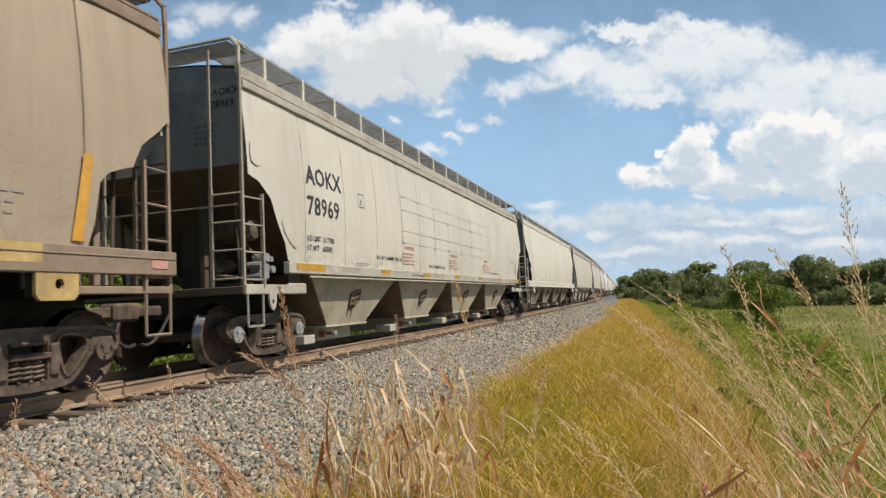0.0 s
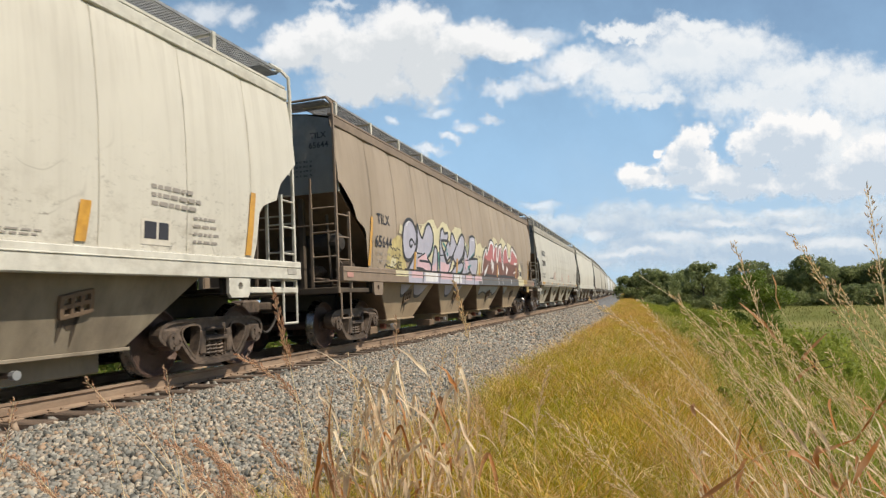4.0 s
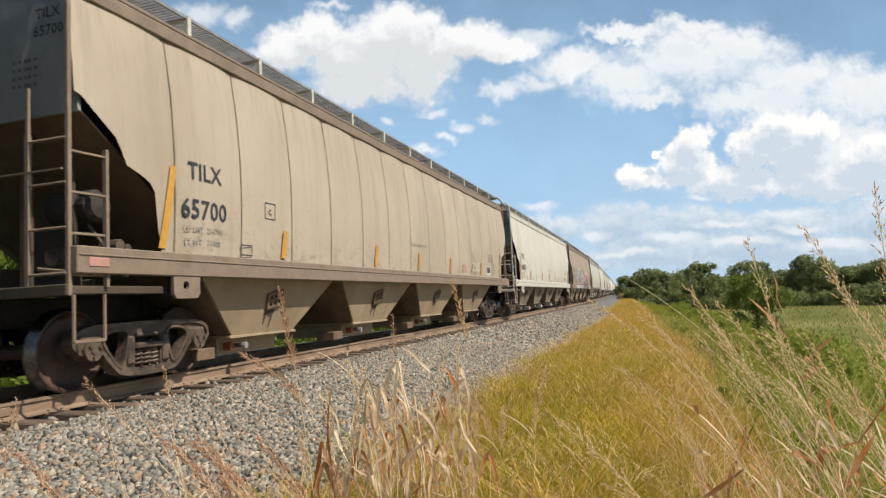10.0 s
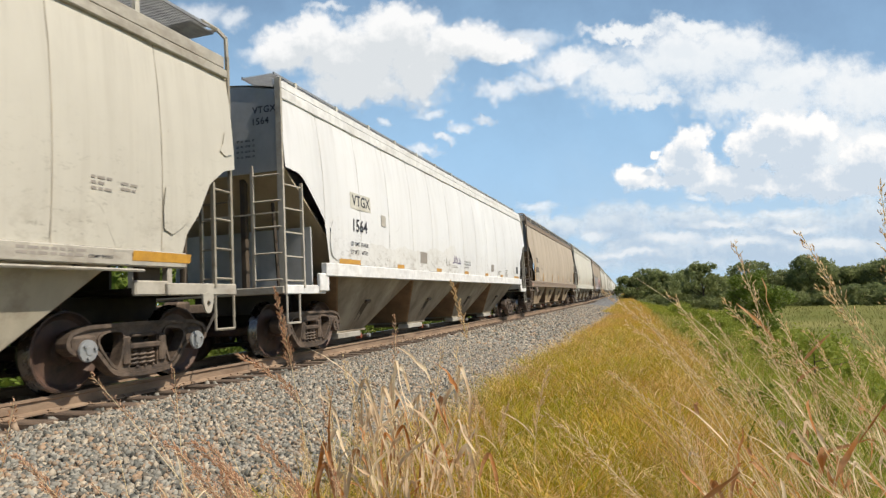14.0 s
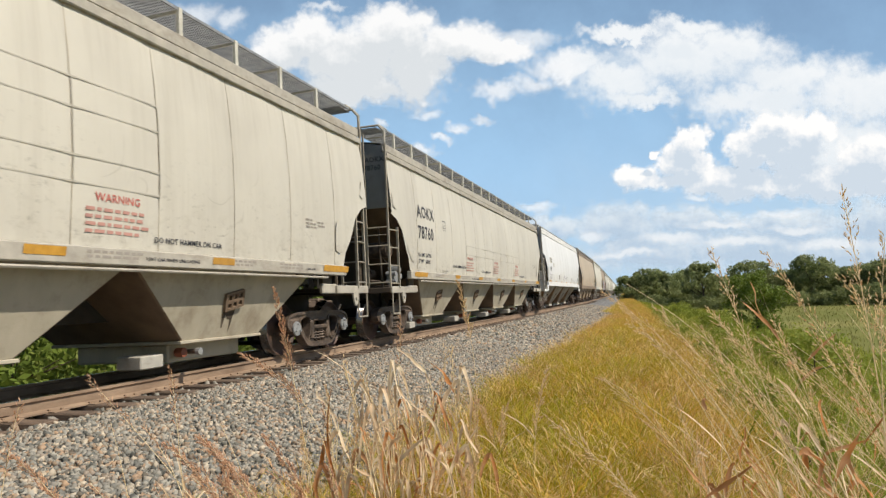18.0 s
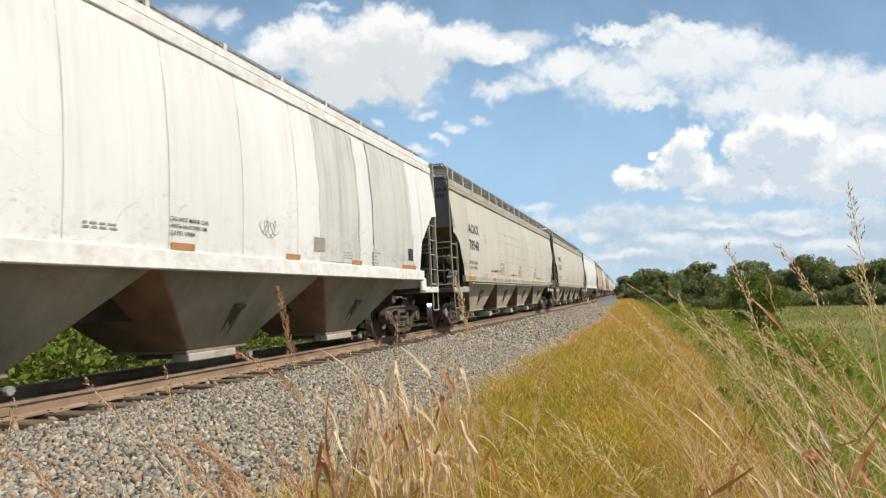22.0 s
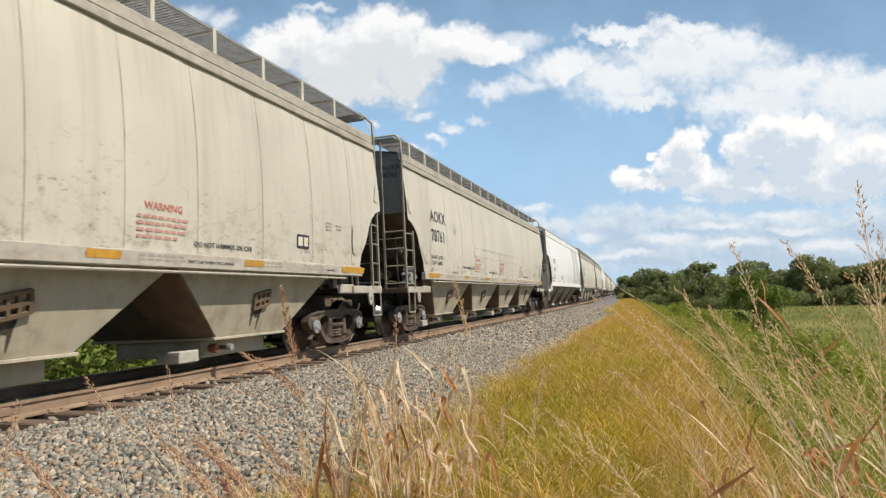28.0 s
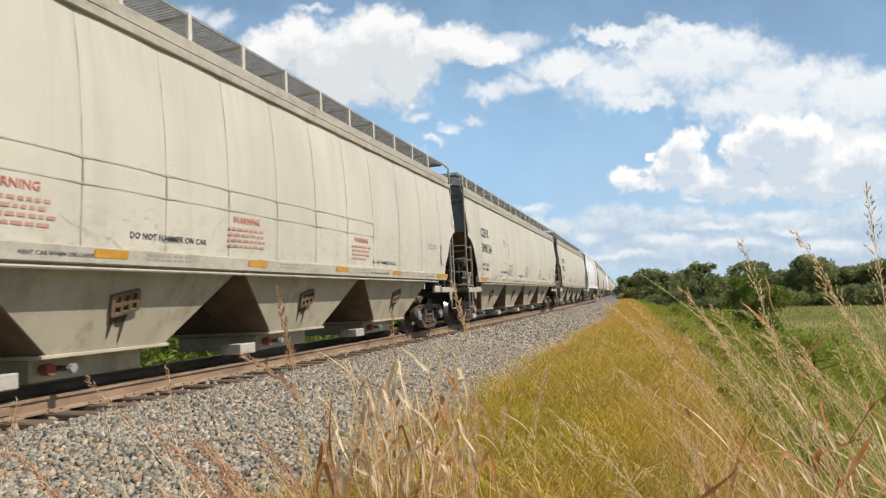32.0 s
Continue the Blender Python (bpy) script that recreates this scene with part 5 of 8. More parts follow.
def beige_lettering(car, mark, number, limits, rng, warn=(6.1, 9.75, 13.6), grid=(2.20, 2.48), mark_at=3.74):
    letter_car(car, [(mark, 1.70, 2.93, 0.44, M_INK), (number, 1.70, 2.40, 0.45, M_INK), (limits[0], 1.68, 1.94, 0.132, M_INK), (limits[1], 1.68, 1.78, 0.132, M_INK),
                     ("DO NOT HAMMER ON CAR", 4.6, 1.76, 0.11, M_INK), ("DO NOT HAMMER ON CAR", 7.98, 1.69, 0.1, M_INK), ("DO NOT HAMMER ON CAR", 14.58, 1.66, 0.095, M_INK)])
    for e in warn:
        side_text("WARNING", -HALF + e + 0.12, 2.05, 0.125, M_RED, car)
        text_block(-HALF + e, 1.94, 0.86, 4, M_RED_FADED, car, rng, 0.036, 0.078)
    for e in (6.6, 14.41):
        side_text("VENT CAR WHEN UNLOADING", -HALF + e, 1.435, 0.062, M_INK, car).location.x += 0.058
    side_text("COMP SHOES", -HALF + 18.0, 1.435, 0.05, M_INK, car).location.x += 0.058
    text_block(-HALF + 18.05, 2.28, 0.28, 3, M_FADED, car, rng, 0.03, 0.06)
    text_block(-HALF + 18.45, 2.26, 0.24, 2, M_FADED, car, rng, 0.03, 0.06)
    text_block(-HALF + 3.6, 1.62, 0.6, 2, M_FADED, car, rng, 0.025, 0.045)
    sq = -HALF + mark_at
    outline([(sq, 2.76), (sq + 0.27, 2.76), (sq + 0.27, 3.02), (sq, 3.02)], 0.014, M_INK, car, "plate_mark", 0.006)
    side_text("C", sq + 0.08, 2.81, 0.13, M_INK, car)
    for z in grid or ():
        side_bar(-HALF + 6.12, -HALF + 14.66, z, z + 0.016, M_WELD, car, "weld_line", 0.003)
    for e in SEAMS["angled"][3:11] if grid else ():
        side_bar(-HALF + e, -HALF + e + 0.016, grid[0], grid[-1], M_WELD, car, "weld_line", 0.003)
    sill_strips(car, 1.29)


def build_train():
    """All cars, front to rear, with the place of each along the track at the start."""
    global FAR_CAR
    rng = random.Random(5)
    gaps = [7.30, -14.78, -36.82, -58.73, -80.58, -102.42, -124.27, -146.49, -168.84, -190.80, -212.8]
    proto = {}

    def fresh(tone, cut, board, far=False):
        global FAR_CAR
        key = (tone, cut, board, far)
        FAR_CAR = far
        if key not in proto:
            proto[key] = build_car(tone, cut, board)
            first = copy_thing(proto[key], pose(0, 0, 0))
        else:
            first = copy_thing(proto[key], pose(0, 0, 0))
        FAR_CAR = False
        tagged(first, CAR_LABELS[tone], "freight car", "cars of the freight train")
        return first

    cars = []
    aok, tan, cream, white = ("beige", "angled", "wide"), ("tan", "waved", "wide"), ("cream", "waved", "wide"), ("white", "straight", "low")
    grey = ("grey", "angled", "wide")
    ahead = [cream, grey, grey, aok, white, aok, white, grey, cream, tan, grey, white, aok, grey, white, grey, tan, white, grey, cream, grey, white]
    for i, spec in enumerate(ahead):
        cars.append((fresh(*spec, far=i > 0), 29.30 + 22.0 * (i + 0.5)))
    specs = [aok, tan, cream, tan, white, aok, aok, white, aok, aok, aok]
    starts = [7.30 + 22.0] + gaps
    near = []
    for i, spec in enumerate(specs):
        c = fresh(*spec)
        near.append(c)
        cars.append((c, None))
    # lettering of the cars that pass close by
    beige_lettering(near[0], "AOKX", "78969", ("LD LMT  217700", "LT WT   68300"), rng, grid=(2.20, 2.48, 2.98, 3.3))
    beige_lettering(near[5], "AOKX", "78760", ("LD LMT  217700", "LT WT   68300"), rng)
    beige_lettering(near[6], "AOKX", "78948", ("LD LMT  217800", "LT WT   68200"), rng, grid=(2.20, 2.48, 2.98, 3.3))
    beige_lettering(near[8], "AOKX", "78761", ("LD LMT  217700", "LT WT   68300"), rng)
    beige_lettering(near[9], "CEFX", "398154", ("LD LMT  217700", "LT WT   68300"), rng, grid=None, mark_at=5.25)
    beige_lettering(near[10], "AOKX", "78", ("LD LMT", "LT WT"), rng)
    for i, (mark, number) in ((1, ("TILX", "65644")), (2, ("TILX", "638073")), (3, ("TILX", "65700"))):
        letter_car(near[i], [(mark, 1.68, 2.52, 0.31, M_INK), (number, 1.55, 2.02, 0.345, M_INK), ("LD LMT  214700", 1.60, 1.84, 0.105, M_FADED), ("LT WT   71800", 1.62, 1.68, 0.105, M_FADED)])
        side_text("DO NOT HAMMER ON CAR", -HALF + 9.61, 2.18, 0.088, M_FADED, near[i])
        patch([(-HALF + 1.17, 1.60), (-HALF + 1.29, 1.60), (-HALF + 1.47, 2.62), (-HALF + 1.36, 2.62)], M_STRIPE, near[i], "reflective_strip", 0.006)
        upright_strips(near[i], (3.82, 7.42, 10.06, 12.71, 16.18))
        patch([(HALF - 1.47, 1.60), (HALF - 1.33, 1.60), (HALF - 1.22, 2.52), (HALF - 1.34, 2.52)], M_STRIPE, near[i], "reflective_strip", 0.006)
        text_block(HALF - 3.3, 2.3, 0.9, 3, M_FADED, near[i], rng, 0.05, 0.1)
    for i, number, l1, l2 in ((4, "1564", "LD LMT 216300", "LT WT    69700"), (7, "1138", "LD LMT 217100", "LT WT    68900")):
        c = near[i]
        side_bar(-HALF + 2.31, -HALF + 3.27, 2.69, 3.01, TRIM["cream"], c, "patch", 0.004, "pale repainted patch")
        letter_car(c, [("VTGX", 2.40, 2.76, 0.30, M_INK), (number, 2.34, 2.25, 0.345, M_INK), (l1, 2.28, 1.96, 0.115, M_INK), (l2, 2.28, 1.80, 0.115, M_INK)])
        for e0, e1, z0, z1, mt, tint in ((3.8, 4.05, 2.47, 2.71, TRIM["grey"], "grey stencil plate"), (6.24, 6.76, 1.78, 2.06, M_FADED, "brown stencil plate"), (13.78, 14.17, 1.77, 2.02, M_FADED, "brown stencil plate"), (18.25, 18.65, 1.80, 2.08, M_INK, "black and white stencil plate")):
            side_bar(-HALF + e0, -HALF + e1, z0, z1, mt, c, "stencil_plate", 0.006, tint)
        for k, words in enumerate(("DO NOT MOVE CAR", "WITH HATCHES OR", "GATES OPEN")):
            side_text(words, -HALF + 10.28, 1.95 - 0.085 * k, 0.072, M_INK, c)
        text_block(-HALF + 9.0, 1.80, 0.5, 2, M_FADED, c, rng, 0.022, 0.045)
        text_block(-HALF + 14.9, 1.80, 0.35, 3, M_FADED, c, rng, 0.02, 0.05)
        text_block(-HALF + 16.2, 1.86, 0.35, 4, M_FADED, c, rng, 0.03, 0.07)
        stripes(c, [1.81, 17.87], 0.92, 0.09, 1.60)
        stripes(c, [4.70, 7.55, 10.3, 12.9, 15.26], 0.43, 0.085, 1.60)
    graffiti(near[1])
    # grain dust: one sheet with an uneven upper edge
    tide = ((2.2, 1.9), (3.2, 2.08), (4.2, 2.0), (5.2, 2.1), (6.3, 2.05), (7.2, 2.2), (8.1, 2.16), (8.5, 2.25), (8.94, 2.38), (9.2, 2.44), (9.45, 2.2), (9.6, 1.9))
    es = np.linspace(2.2, 9.6, 90)
    tops = np.interp(es, [e for e, _ in tide], [z for _, z in tide]) + 0.02 * np.sin(es * 5.3) + 0.012 * np.sin(es * 13.7)
    v = [(side_x(z) + 0.003, -HALF + float(e), z) for e, top in zip(es, tops) for z in (float(1.6 + (top - 1.6) * k / 6) for k in range(7))]
    raw("soiled_area", v, [(i * 7 + k, i * 7 + 7 + k, i * 7 + 8 + k, i * 7 + k + 1) for i in range(89) for k in range(6)], PAINTS["soiled_white"], near[4], "white paint soiled by grain dust")
    for e0, e1 in ((14.0, 15.55), (16.28, 18.55)):
        # sheets that were never washed, with ragged edges
        loop = [(e1 + 0.02 * math.sin(9 * z) + 0.015 * math.sin(31 * z), z) for z in np.linspace(1.62, 4.22, 40)] + [(e0 + 0.015 * math.sin(7 * z) + 0.015 * math.sin(29 * z), z) for z in np.linspace(4.22, 1.62, 40)]
        patch([(-HALF + float(e), float(z)) for e, z in loop], PAINTS["grey_white"], near[7], "weathered_panel", 0.004, "grey weathered unwashed panel")
    stroke([(-HALF + 15.58 + 0.02 * math.sin(11 * z), z) for z in (4.2, 3.9, 3.6, 3.2, 2.9, 2.5, 2.2, 1.9, 1.7)], 0.06, surface("yellowed_sealant", (0.40, 0.36, 0.27), (0.55, 0.51, 0.42), 0.8, 0, 4.0, bump=0.3), near[7], "sealant_streak", 0.007)
    for i in (0, 5, 6, 8, 9, 10):
        for e in (2.9, 5.4, 8.2, 11.0, 13.6, 15.8, 17.2):
            bm = bmesh.new()
            for k in range(2):
                yy = -HALF + e
                while yy < -HALF + e + 0.7:
                    d = rng.uniform(0.05, 0.12)
                    vs = [bm.verts.new(c) for c in ((1.618, yy, 1.44 + 0.05 * k), (1.618, yy + d, 1.44 + 0.05 * k), (1.618, yy + d, 1.468 + 0.05 * k), (1.618, yy, 1.468 + 0.05 * k))]
                    bm.faces.new(vs)
                    yy += d + 0.03
            tagged(part("stencilled_notice", bm, M_FADED, near[i]), kind="stuff")
    for c, e0, e1, z0, z1, w, m, seed in (
                                   (near[8], 16.9, 17.5, 1.75, 1.9, 0.02, M_FADED, 35), (near[4], 9.07, 9.45, 1.87, 2.1, 0.018, M_PURPLE, 36), (near[4], 9.45, 9.85, 1.84, 2.06, 0.018, M_PURPLE, 37), (near[4], 8.3, 8.8, 1.75, 2.0, 0.012, M_FADED, 38),
                                   (near[3], 15.11, 15.5, 1.68, 1.98, 0.03, M_CHALK, 39), (near[3], 15.5, 15.85, 1.70, 1.98, 0.03, M_CHALK, 40), (near[3], 15.85, 16.2, 1.72, 2.0, 0.03, M_CHALK, 41), (near[7], 12.2, 12.6, 1.9, 2.2, 0.012, M_FADED, 43)):
        q = random.Random(seed)
        for k in range(2):
            # a looping hand-drawn scrawl
            ph, pts = q.uniform(0, 6), []
            for j in range(11):
                ph += q.uniform(0.7, 1.9)
                r = (z1 - z0) * q.uniform(0.25, 0.55)
                pts.append((-HALF + e0 + (e1 - e0) * j / 10 + 0.6 * r * math.cos(ph), max(1.6, (z0 + z1) / 2 + r * math.sin(ph))))
            stroke(pts, w, m, c, "scribble", 0.005)
    for i, paint in ((3, "pale_tan"), (8, "scuffed_beige"), (9, "scuffed_beige")):
        for ob in near[i].children:
            if ob.name.startswith(("side_panel", "gusset")):
                ob.material_slots[0].link = "OBJECT"
                ob.material_slots[0].material = PAINTS[paint]
    stained = surface("stained_hopper_steel", (0.17, 0.145, 0.11), (0.32, 0.285, 0.23), 0.6, 0, 1.0, (1, 1, 0.5), 0.12, dirt=(0.10, 0.07, 0.045), dirt_amount=0.55, dirt_scale=1.6, dirt_stretch=(1, 1, 0.3))
    brown_tape = surface("browned_reflective_tape", (0.36, 0.17, 0.065), (0.47, 0.24, 0.10), 0.4, 0, 10.0, bump=0.05, dirt=(0.24, 0.14, 0.08), dirt_amount=0.6)
    for ob in near[7].children:
        if ob.name.startswith("reflective_strip"):
            ob.material_slots[0].link = "OBJECT"
            ob.material_slots[0].material = brown_tape
        if ob.name.startswith("hopper") and ob.type == "MESH":
            ob.material_slots[0].link = "OBJECT"
            ob.material_slots[0].material = stained
    for pts in (((17.60, 1.98), (17.95, 1.97), (17.66, 1.66), (17.95, 1.64)), ((18.32, 1.93), (18.10, 1.94), (18.08, 1.64), (18.34, 1.63)), ((18.09, 1.79), (18.28, 1.79)), ((18.42, 1.63), (18.42, 1.92), (18.62, 1.64), (18.62, 1.92)), ((18.72, 1.93), (18.72, 1.63)), ((18.96, 1.90), (18.73, 1.78), (18.98, 1.62))):
        stroke([(-HALF + e, z) for e, z in pts], 0.016, M_FADED, near[8], "tag_letter", 0.005, "", False)
    for pts in (((19.12, 1.89), (19.12, 1.60)), ((19.12, 1.74), (19.22, 1.64)), ((19.12, 1.74), (19.02, 1.64))):
        stroke([(-HALF + e, z) for e, z in pts], 0.012, M_FADED, near[8], "tag_letter", 0.005, "", False)
    ring = [(-HALF + 19.12 + 0.16 * math.cos(a * 0.5236), 1.74 + 0.15 * math.sin(a * 0.5236)) for a in range(13)]
    stroke(ring, 0.012, M_FADED, near[8], "scribble", 0.005)
    stroke([(-HALF + 14.75, 2.61), (-HALF + 14.9, 2.52), (-HALF + 15.07, 2.38), (-HALF + 15.3, 2.22), (-HALF + 15.51, 2.02)], 0.022, SEAM["tan"], near[3], "scratch", 0.005)
    for i in (1, 2, 3):
        pl = -HALF + 17.08
        outline([(-HALF + 3.39, 2.18), (-HALF + 3.66, 2.18), (-HALF + 3.66, 2.42), (-HALF + 3.39, 2.42)], 0.016, M_INK, near[i], "plate_mark", 0.006)
        side_text("C", -HALF + 3.48, 2.24, 0.12, M_INK, near[i])
        outline([(-HALF + 2.80, 1.60), (-HALF + 3.06, 1.60), (-HALF + 3.06, 1.74), (-HALF + 2.80, 1.74)], 0.02, M_INK, near[i], "plate_mark", 0.006)
        side_bar(pl, pl + 0.48, 1.63, 1.93, M_CHALK, near[i], "stencil_plate", 0.005, "black and white stencil plate")
        side_bar(pl + 0.05, pl + 0.24, 1.70, 1.90, M_INK, near[i], "plate_field", 0.008)
        side_bar(pl + 0.28, pl + 0.44, 1.70, 1.90, M_INK, near[i], "plate_field", 0.008)
        text_block(-HALF + 14.0, 1.85, 0.52, 4, M_RED_FADED, near[i], rng, 0.035, 0.07)
        text_block(-HALF + 17.97, 2.0, 0.5, 4, M_FADED, near[i], rng, 0.035, 0.1)
        text_block(-HALF + 15.3, 1.66, 0.5, 2, M_FADED, near[i], rng, 0.02, 0.04)
    side_bar(-HALF + 17.06, -HALF + 17.45, 1.79, 2.02, M_INK, near[9], "stencil_plate", 0.006, "black stencil plate")
    side_bar(-HALF + 17.10, -HALF + 17.24, 1.83, 1.98, M_CHALK, near[9], "plate_field", 0.009)
    side_bar(-HALF + 17.28, -HALF + 17.41, 1.83, 1.98, M_CHALK, near[9], "plate_field", 0.009)
    for pts, w in ((((5.24, 3.36), (5.5, 3.40), (5.75, 3.36), (5.95, 3.22), (6.02, 3.10)), 0.03), (((5.1, 3.06), (5.35, 3.02), (5.6, 2.94), (5.85, 2.90), (6.1, 2.92), (6.3, 2.86)), 0.035), (((5.9, 3.06), (6.0, 2.95), (6.15, 2.88)), 0.02), (((6.15, 2.82), (6.22, 2.72), (6.32, 2.62), (6.45, 2.56)), 0.035),
                   (((5.4, 2.62), (5.42, 2.52), (5.6, 2.48), (5.85, 2.49), (6.1, 2.50), (6.4, 2.54)), 0.014), (((5.1, 2.16), (5.4, 2.17), (5.7, 2.15), (5.95, 2.12)), 0.03), (((5.55, 2.94), (5.68, 2.80), (5.75, 2.70)), 0.012)):
        stroke([(-HALF + e, z + 0.012 * math.sin(31 * e)) for e, z in pts], 0.55 * w, M_FADED, near[9], "water_mark", 0.004)
    for i, mark, number in ((0, "AOKX", "78969"), (1, "TILX", "65644"), (2, "TILX", "638073"), (3, "TILX", "65700"), (4, "VTGX", "1564"), (5, "AOKX", "78760"), (6, "AOKX", "78948"), (7, "VTGX", "1138"), (8, "AOKX", "78761"), (9, "CEFX", "398154")):
        end_text(mark, 0.95, 4.05, 0.16, near[i])
        end_text(number, 0.92, 3.86, 0.16, near[i])
        for k in range(4):
            end_text("= = == =", 0.62, 3.58 - 0.09 * k, 0.09, near[i])
    out = []
    k = 0
    for c, s in cars:
        if s is None:
            s = (starts[k] + (starts[k + 1])) / 2
            k += 1
        out.append((c, s))
    for p in proto.values():
        for o in (*p.children_recursive, p):
            bpy.data.objects.remove(o)
    return out


def rail_fittings(rail, side, n):
    """Tie plates, spikes and joint bars of the near stretch."""
    plate_bm = box((side * 0.755 - 0.17, -0.09, -0.181), (side * 0.755 + 0.17, 0.09, -0.166), 0.004)
    made = part("tie_plate", plate_bm, M_RAIL, rail)
    spike = part("spike", box((-0.014, -0.014, -0.02), (0.014, 0.014, 0.012), 0.003), M_RAIL, rail)
    for i in range(n):
        m = track_pose(-4 + 0.53 * i)
        ob = made if i == 0 else put("tie_plate", made.data, None, rail)
        ob.matrix_local = m
        for dx in ((0.10, 0.06) if side > 0 else (0.10,)):
            sp = spike if i == 0 and dx == 0.10 else put("spike", spike.data, None, rail)
            sp.matrix_local = m @ pose(side * 0.755 + side * dx, 0.06 if dx == 0.10 else -0.06, -0.155)
    for sj in (4.6, 16.5, 28.4):
        bar = part("joint_bar", box((side * 0.755 + 0.012, -0.45, -0.135), (side * 0.755 + 0.034, 0.45, -0.045), 0.006), M_RAIL, rail)
        bar.matrix_local = track_pose(sj)


rail_fittings(build_rail(1), 1, 90)
rail_fittings(build_rail(-1), -1, 30)
TRAIN = build_train()


# ---- clouds: distant sheets that drift ----
CLOUD_D = 3600.0
UNIT = CLOUD_D / 1161.5


def cloud_material(name, puffs, warp, soft, shade_top, shade_low, grain=1.0, thin=1.0, rough=1.1, billow=0.0, rise=48):
    """Billowing cloud: a union of soft puffs (x, y, rx, ry) in sheet units, broken up by noise; clear sky elsewhere."""
    m, n, l = nodes_of(name)
    n.remove(n["Principled BSDF"])
    co = n.new("ShaderNodeTexCoord")
    sc = n.new("ShaderNodeVectorMath")
    sc.operation = "SCALE"
    sc.inputs["Scale"].default_value = 1 / UNIT
    l.new(co.outputs["Object"], sc.inputs[0])

    def noise_tex(scale, detail, src, r=0.6):
        t = n.new("ShaderNodeTexNoise")
        t.inputs["Scale"].default_value, t.inputs["Detail"].default_value, t.inputs["Roughness"].default_value = scale, detail, r
        l.new(src, t.inputs["Vector"])
        return t

    def math_node(op, a, b=None, c=None):
        x = n.new("ShaderNodeMath")
        x.operation = op
        for i, v in enumerate((a, b, c)):
            if v is None:
                continue
            if isinstance(v, (int, float)):
                x.inputs[i].default_value = v
            else:
                l.new(v, x.inputs[i])
        return x.outputs[0]

    def vec(op, a, b):
        x = n.new("ShaderNodeVectorMath")
        x.operation = op
        l.new(a, x.inputs[0])
        if isinstance(b, tuple):
            x.inputs[1].default_value = b
        else:
            l.new(b, x.inputs[1])
        return x.outputs[0]

    def scaled(a, k):
        x = n.new("ShaderNodeVectorMath")
        x.operation = "SCALE"
        x.inputs["Scale"].default_value = k
        l.new(a, x.inputs[0])
        return x.outputs[0]
    w1 = scaled(vec("SUBTRACT", noise_tex(0.012, 3, sc.outputs[0]).outputs["Color"], (0.5, 0.5, 0.5)), warp)
    w2 = scaled(vec("SUBTRACT", noise_tex(0.045, 4, sc.outputs[0]).outputs["Color"], (0.5, 0.5, 0.5)), warp * 0.45)
    p = vec("ADD", vec("ADD", sc.outputs[0], w1), w2)

    def density(src):
        best = None
        for x, y, rx, ry in puffs:
            mp = n.new("ShaderNodeMapping")
            mp.vector_type = "TEXTURE"
            mp.inputs["Location"].default_value = (x - 784, 441 - y, 0)
            mp.inputs["Scale"].default_value = (rx, ry, 1e6)
            l.new(src, mp.inputs[0])
            ln = n.new("ShaderNodeVectorMath")
            ln.operation = "LENGTH"
            l.new(mp.outputs[0], ln.inputs[0])
            best = ln.outputs["Value"] if best is None else math_node("SMOOTH_MIN", best, ln.outputs["Value"], 0.15)
        return math_node("SUBTRACT", 1.25, best)
    body = density(p)
    fine = noise_tex(0.03 * grain, 8, sc.outputs[0], 0.62).outputs[0]
    fine_lit = noise_tex(0.03 * grain, 8, vec("ADD", sc.outputs[0], (7, 12, 0)), 0.62).outputs[0]
    d = math_node("ADD", body, math_node("MULTIPLY", math_node("SUBTRACT", fine, 0.5), rough))
    lump = None
    if billow:
        # rounded heads, large and small
        for scale, k in ((0.022, 1.0), (0.05, 0.6), (0.11, 0.35)):
            vo = n.new("ShaderNodeTexVoronoi")
            vo.feature = "SMOOTH_F1"
            vo.inputs["Scale"].default_value, vo.inputs["Smoothness"].default_value = scale, 0.35
            l.new(vec("ADD", sc.outputs[0], w2), vo.inputs["Vector"])
            q = math_node("MULTIPLY", math_node("SUBTRACT", 0.42, vo.outputs["Distance"]), billow * k)
            lump = q if lump is None else math_node("ADD", lump, q)
        d = math_node("ADD", d, lump)
    al = n.new("ShaderNodeMapRange")
    al.interpolation_type = "SMOOTHSTEP"
    al.inputs[1].default_value, al.inputs[2].default_value, al.inputs[4].default_value = 0.0, soft, thin
    l.new(d, al.inputs[0])
    # light from above: thin towards the upper edge is bright, deep inside and low is grey
    up = density(vec("ADD", p, (10, rise, 0)))
    sh = n.new("ShaderNodeMapRange")
    sh.inputs[1].default_value, sh.inputs[2].default_value = 0.05, 0.95 if not billow else 0.72
    fine2 = noise_tex(0.02 * grain, 6, p, 0.6).outputs[0]
    deep = math_node("ADD", up, math_node("MULTIPLY", math_node("SUBTRACT", fine2, 0.5), 0.9 if not billow else 0.5))
    deep = math_node("ADD", deep, math_node("MULTIPLY", math_node("SUBTRACT", fine_lit, fine), 1.1))
    if billow:
        deep = math_node("SUBTRACT", deep, math_node("MULTIPLY", lump, 0.7))
    l.new(deep, sh.inputs[0])
    ramp = n.new("ShaderNodeValToRGB")
    ramp.color_ramp.elements[0].color, ramp.color_ramp.elements[1].color = rgb(shade_top), rgb(shade_low)
    l.new(sh.outputs[0], ramp.inputs[0])
    em = n.new("ShaderNodeEmission")
    l.new(ramp.outputs[0], em.inputs[0])
    tr = n.new("ShaderNodeBsdfTransparent")
    ms = n.new("ShaderNodeMixShader")
    l.new(al.outputs[0], ms.inputs[0])
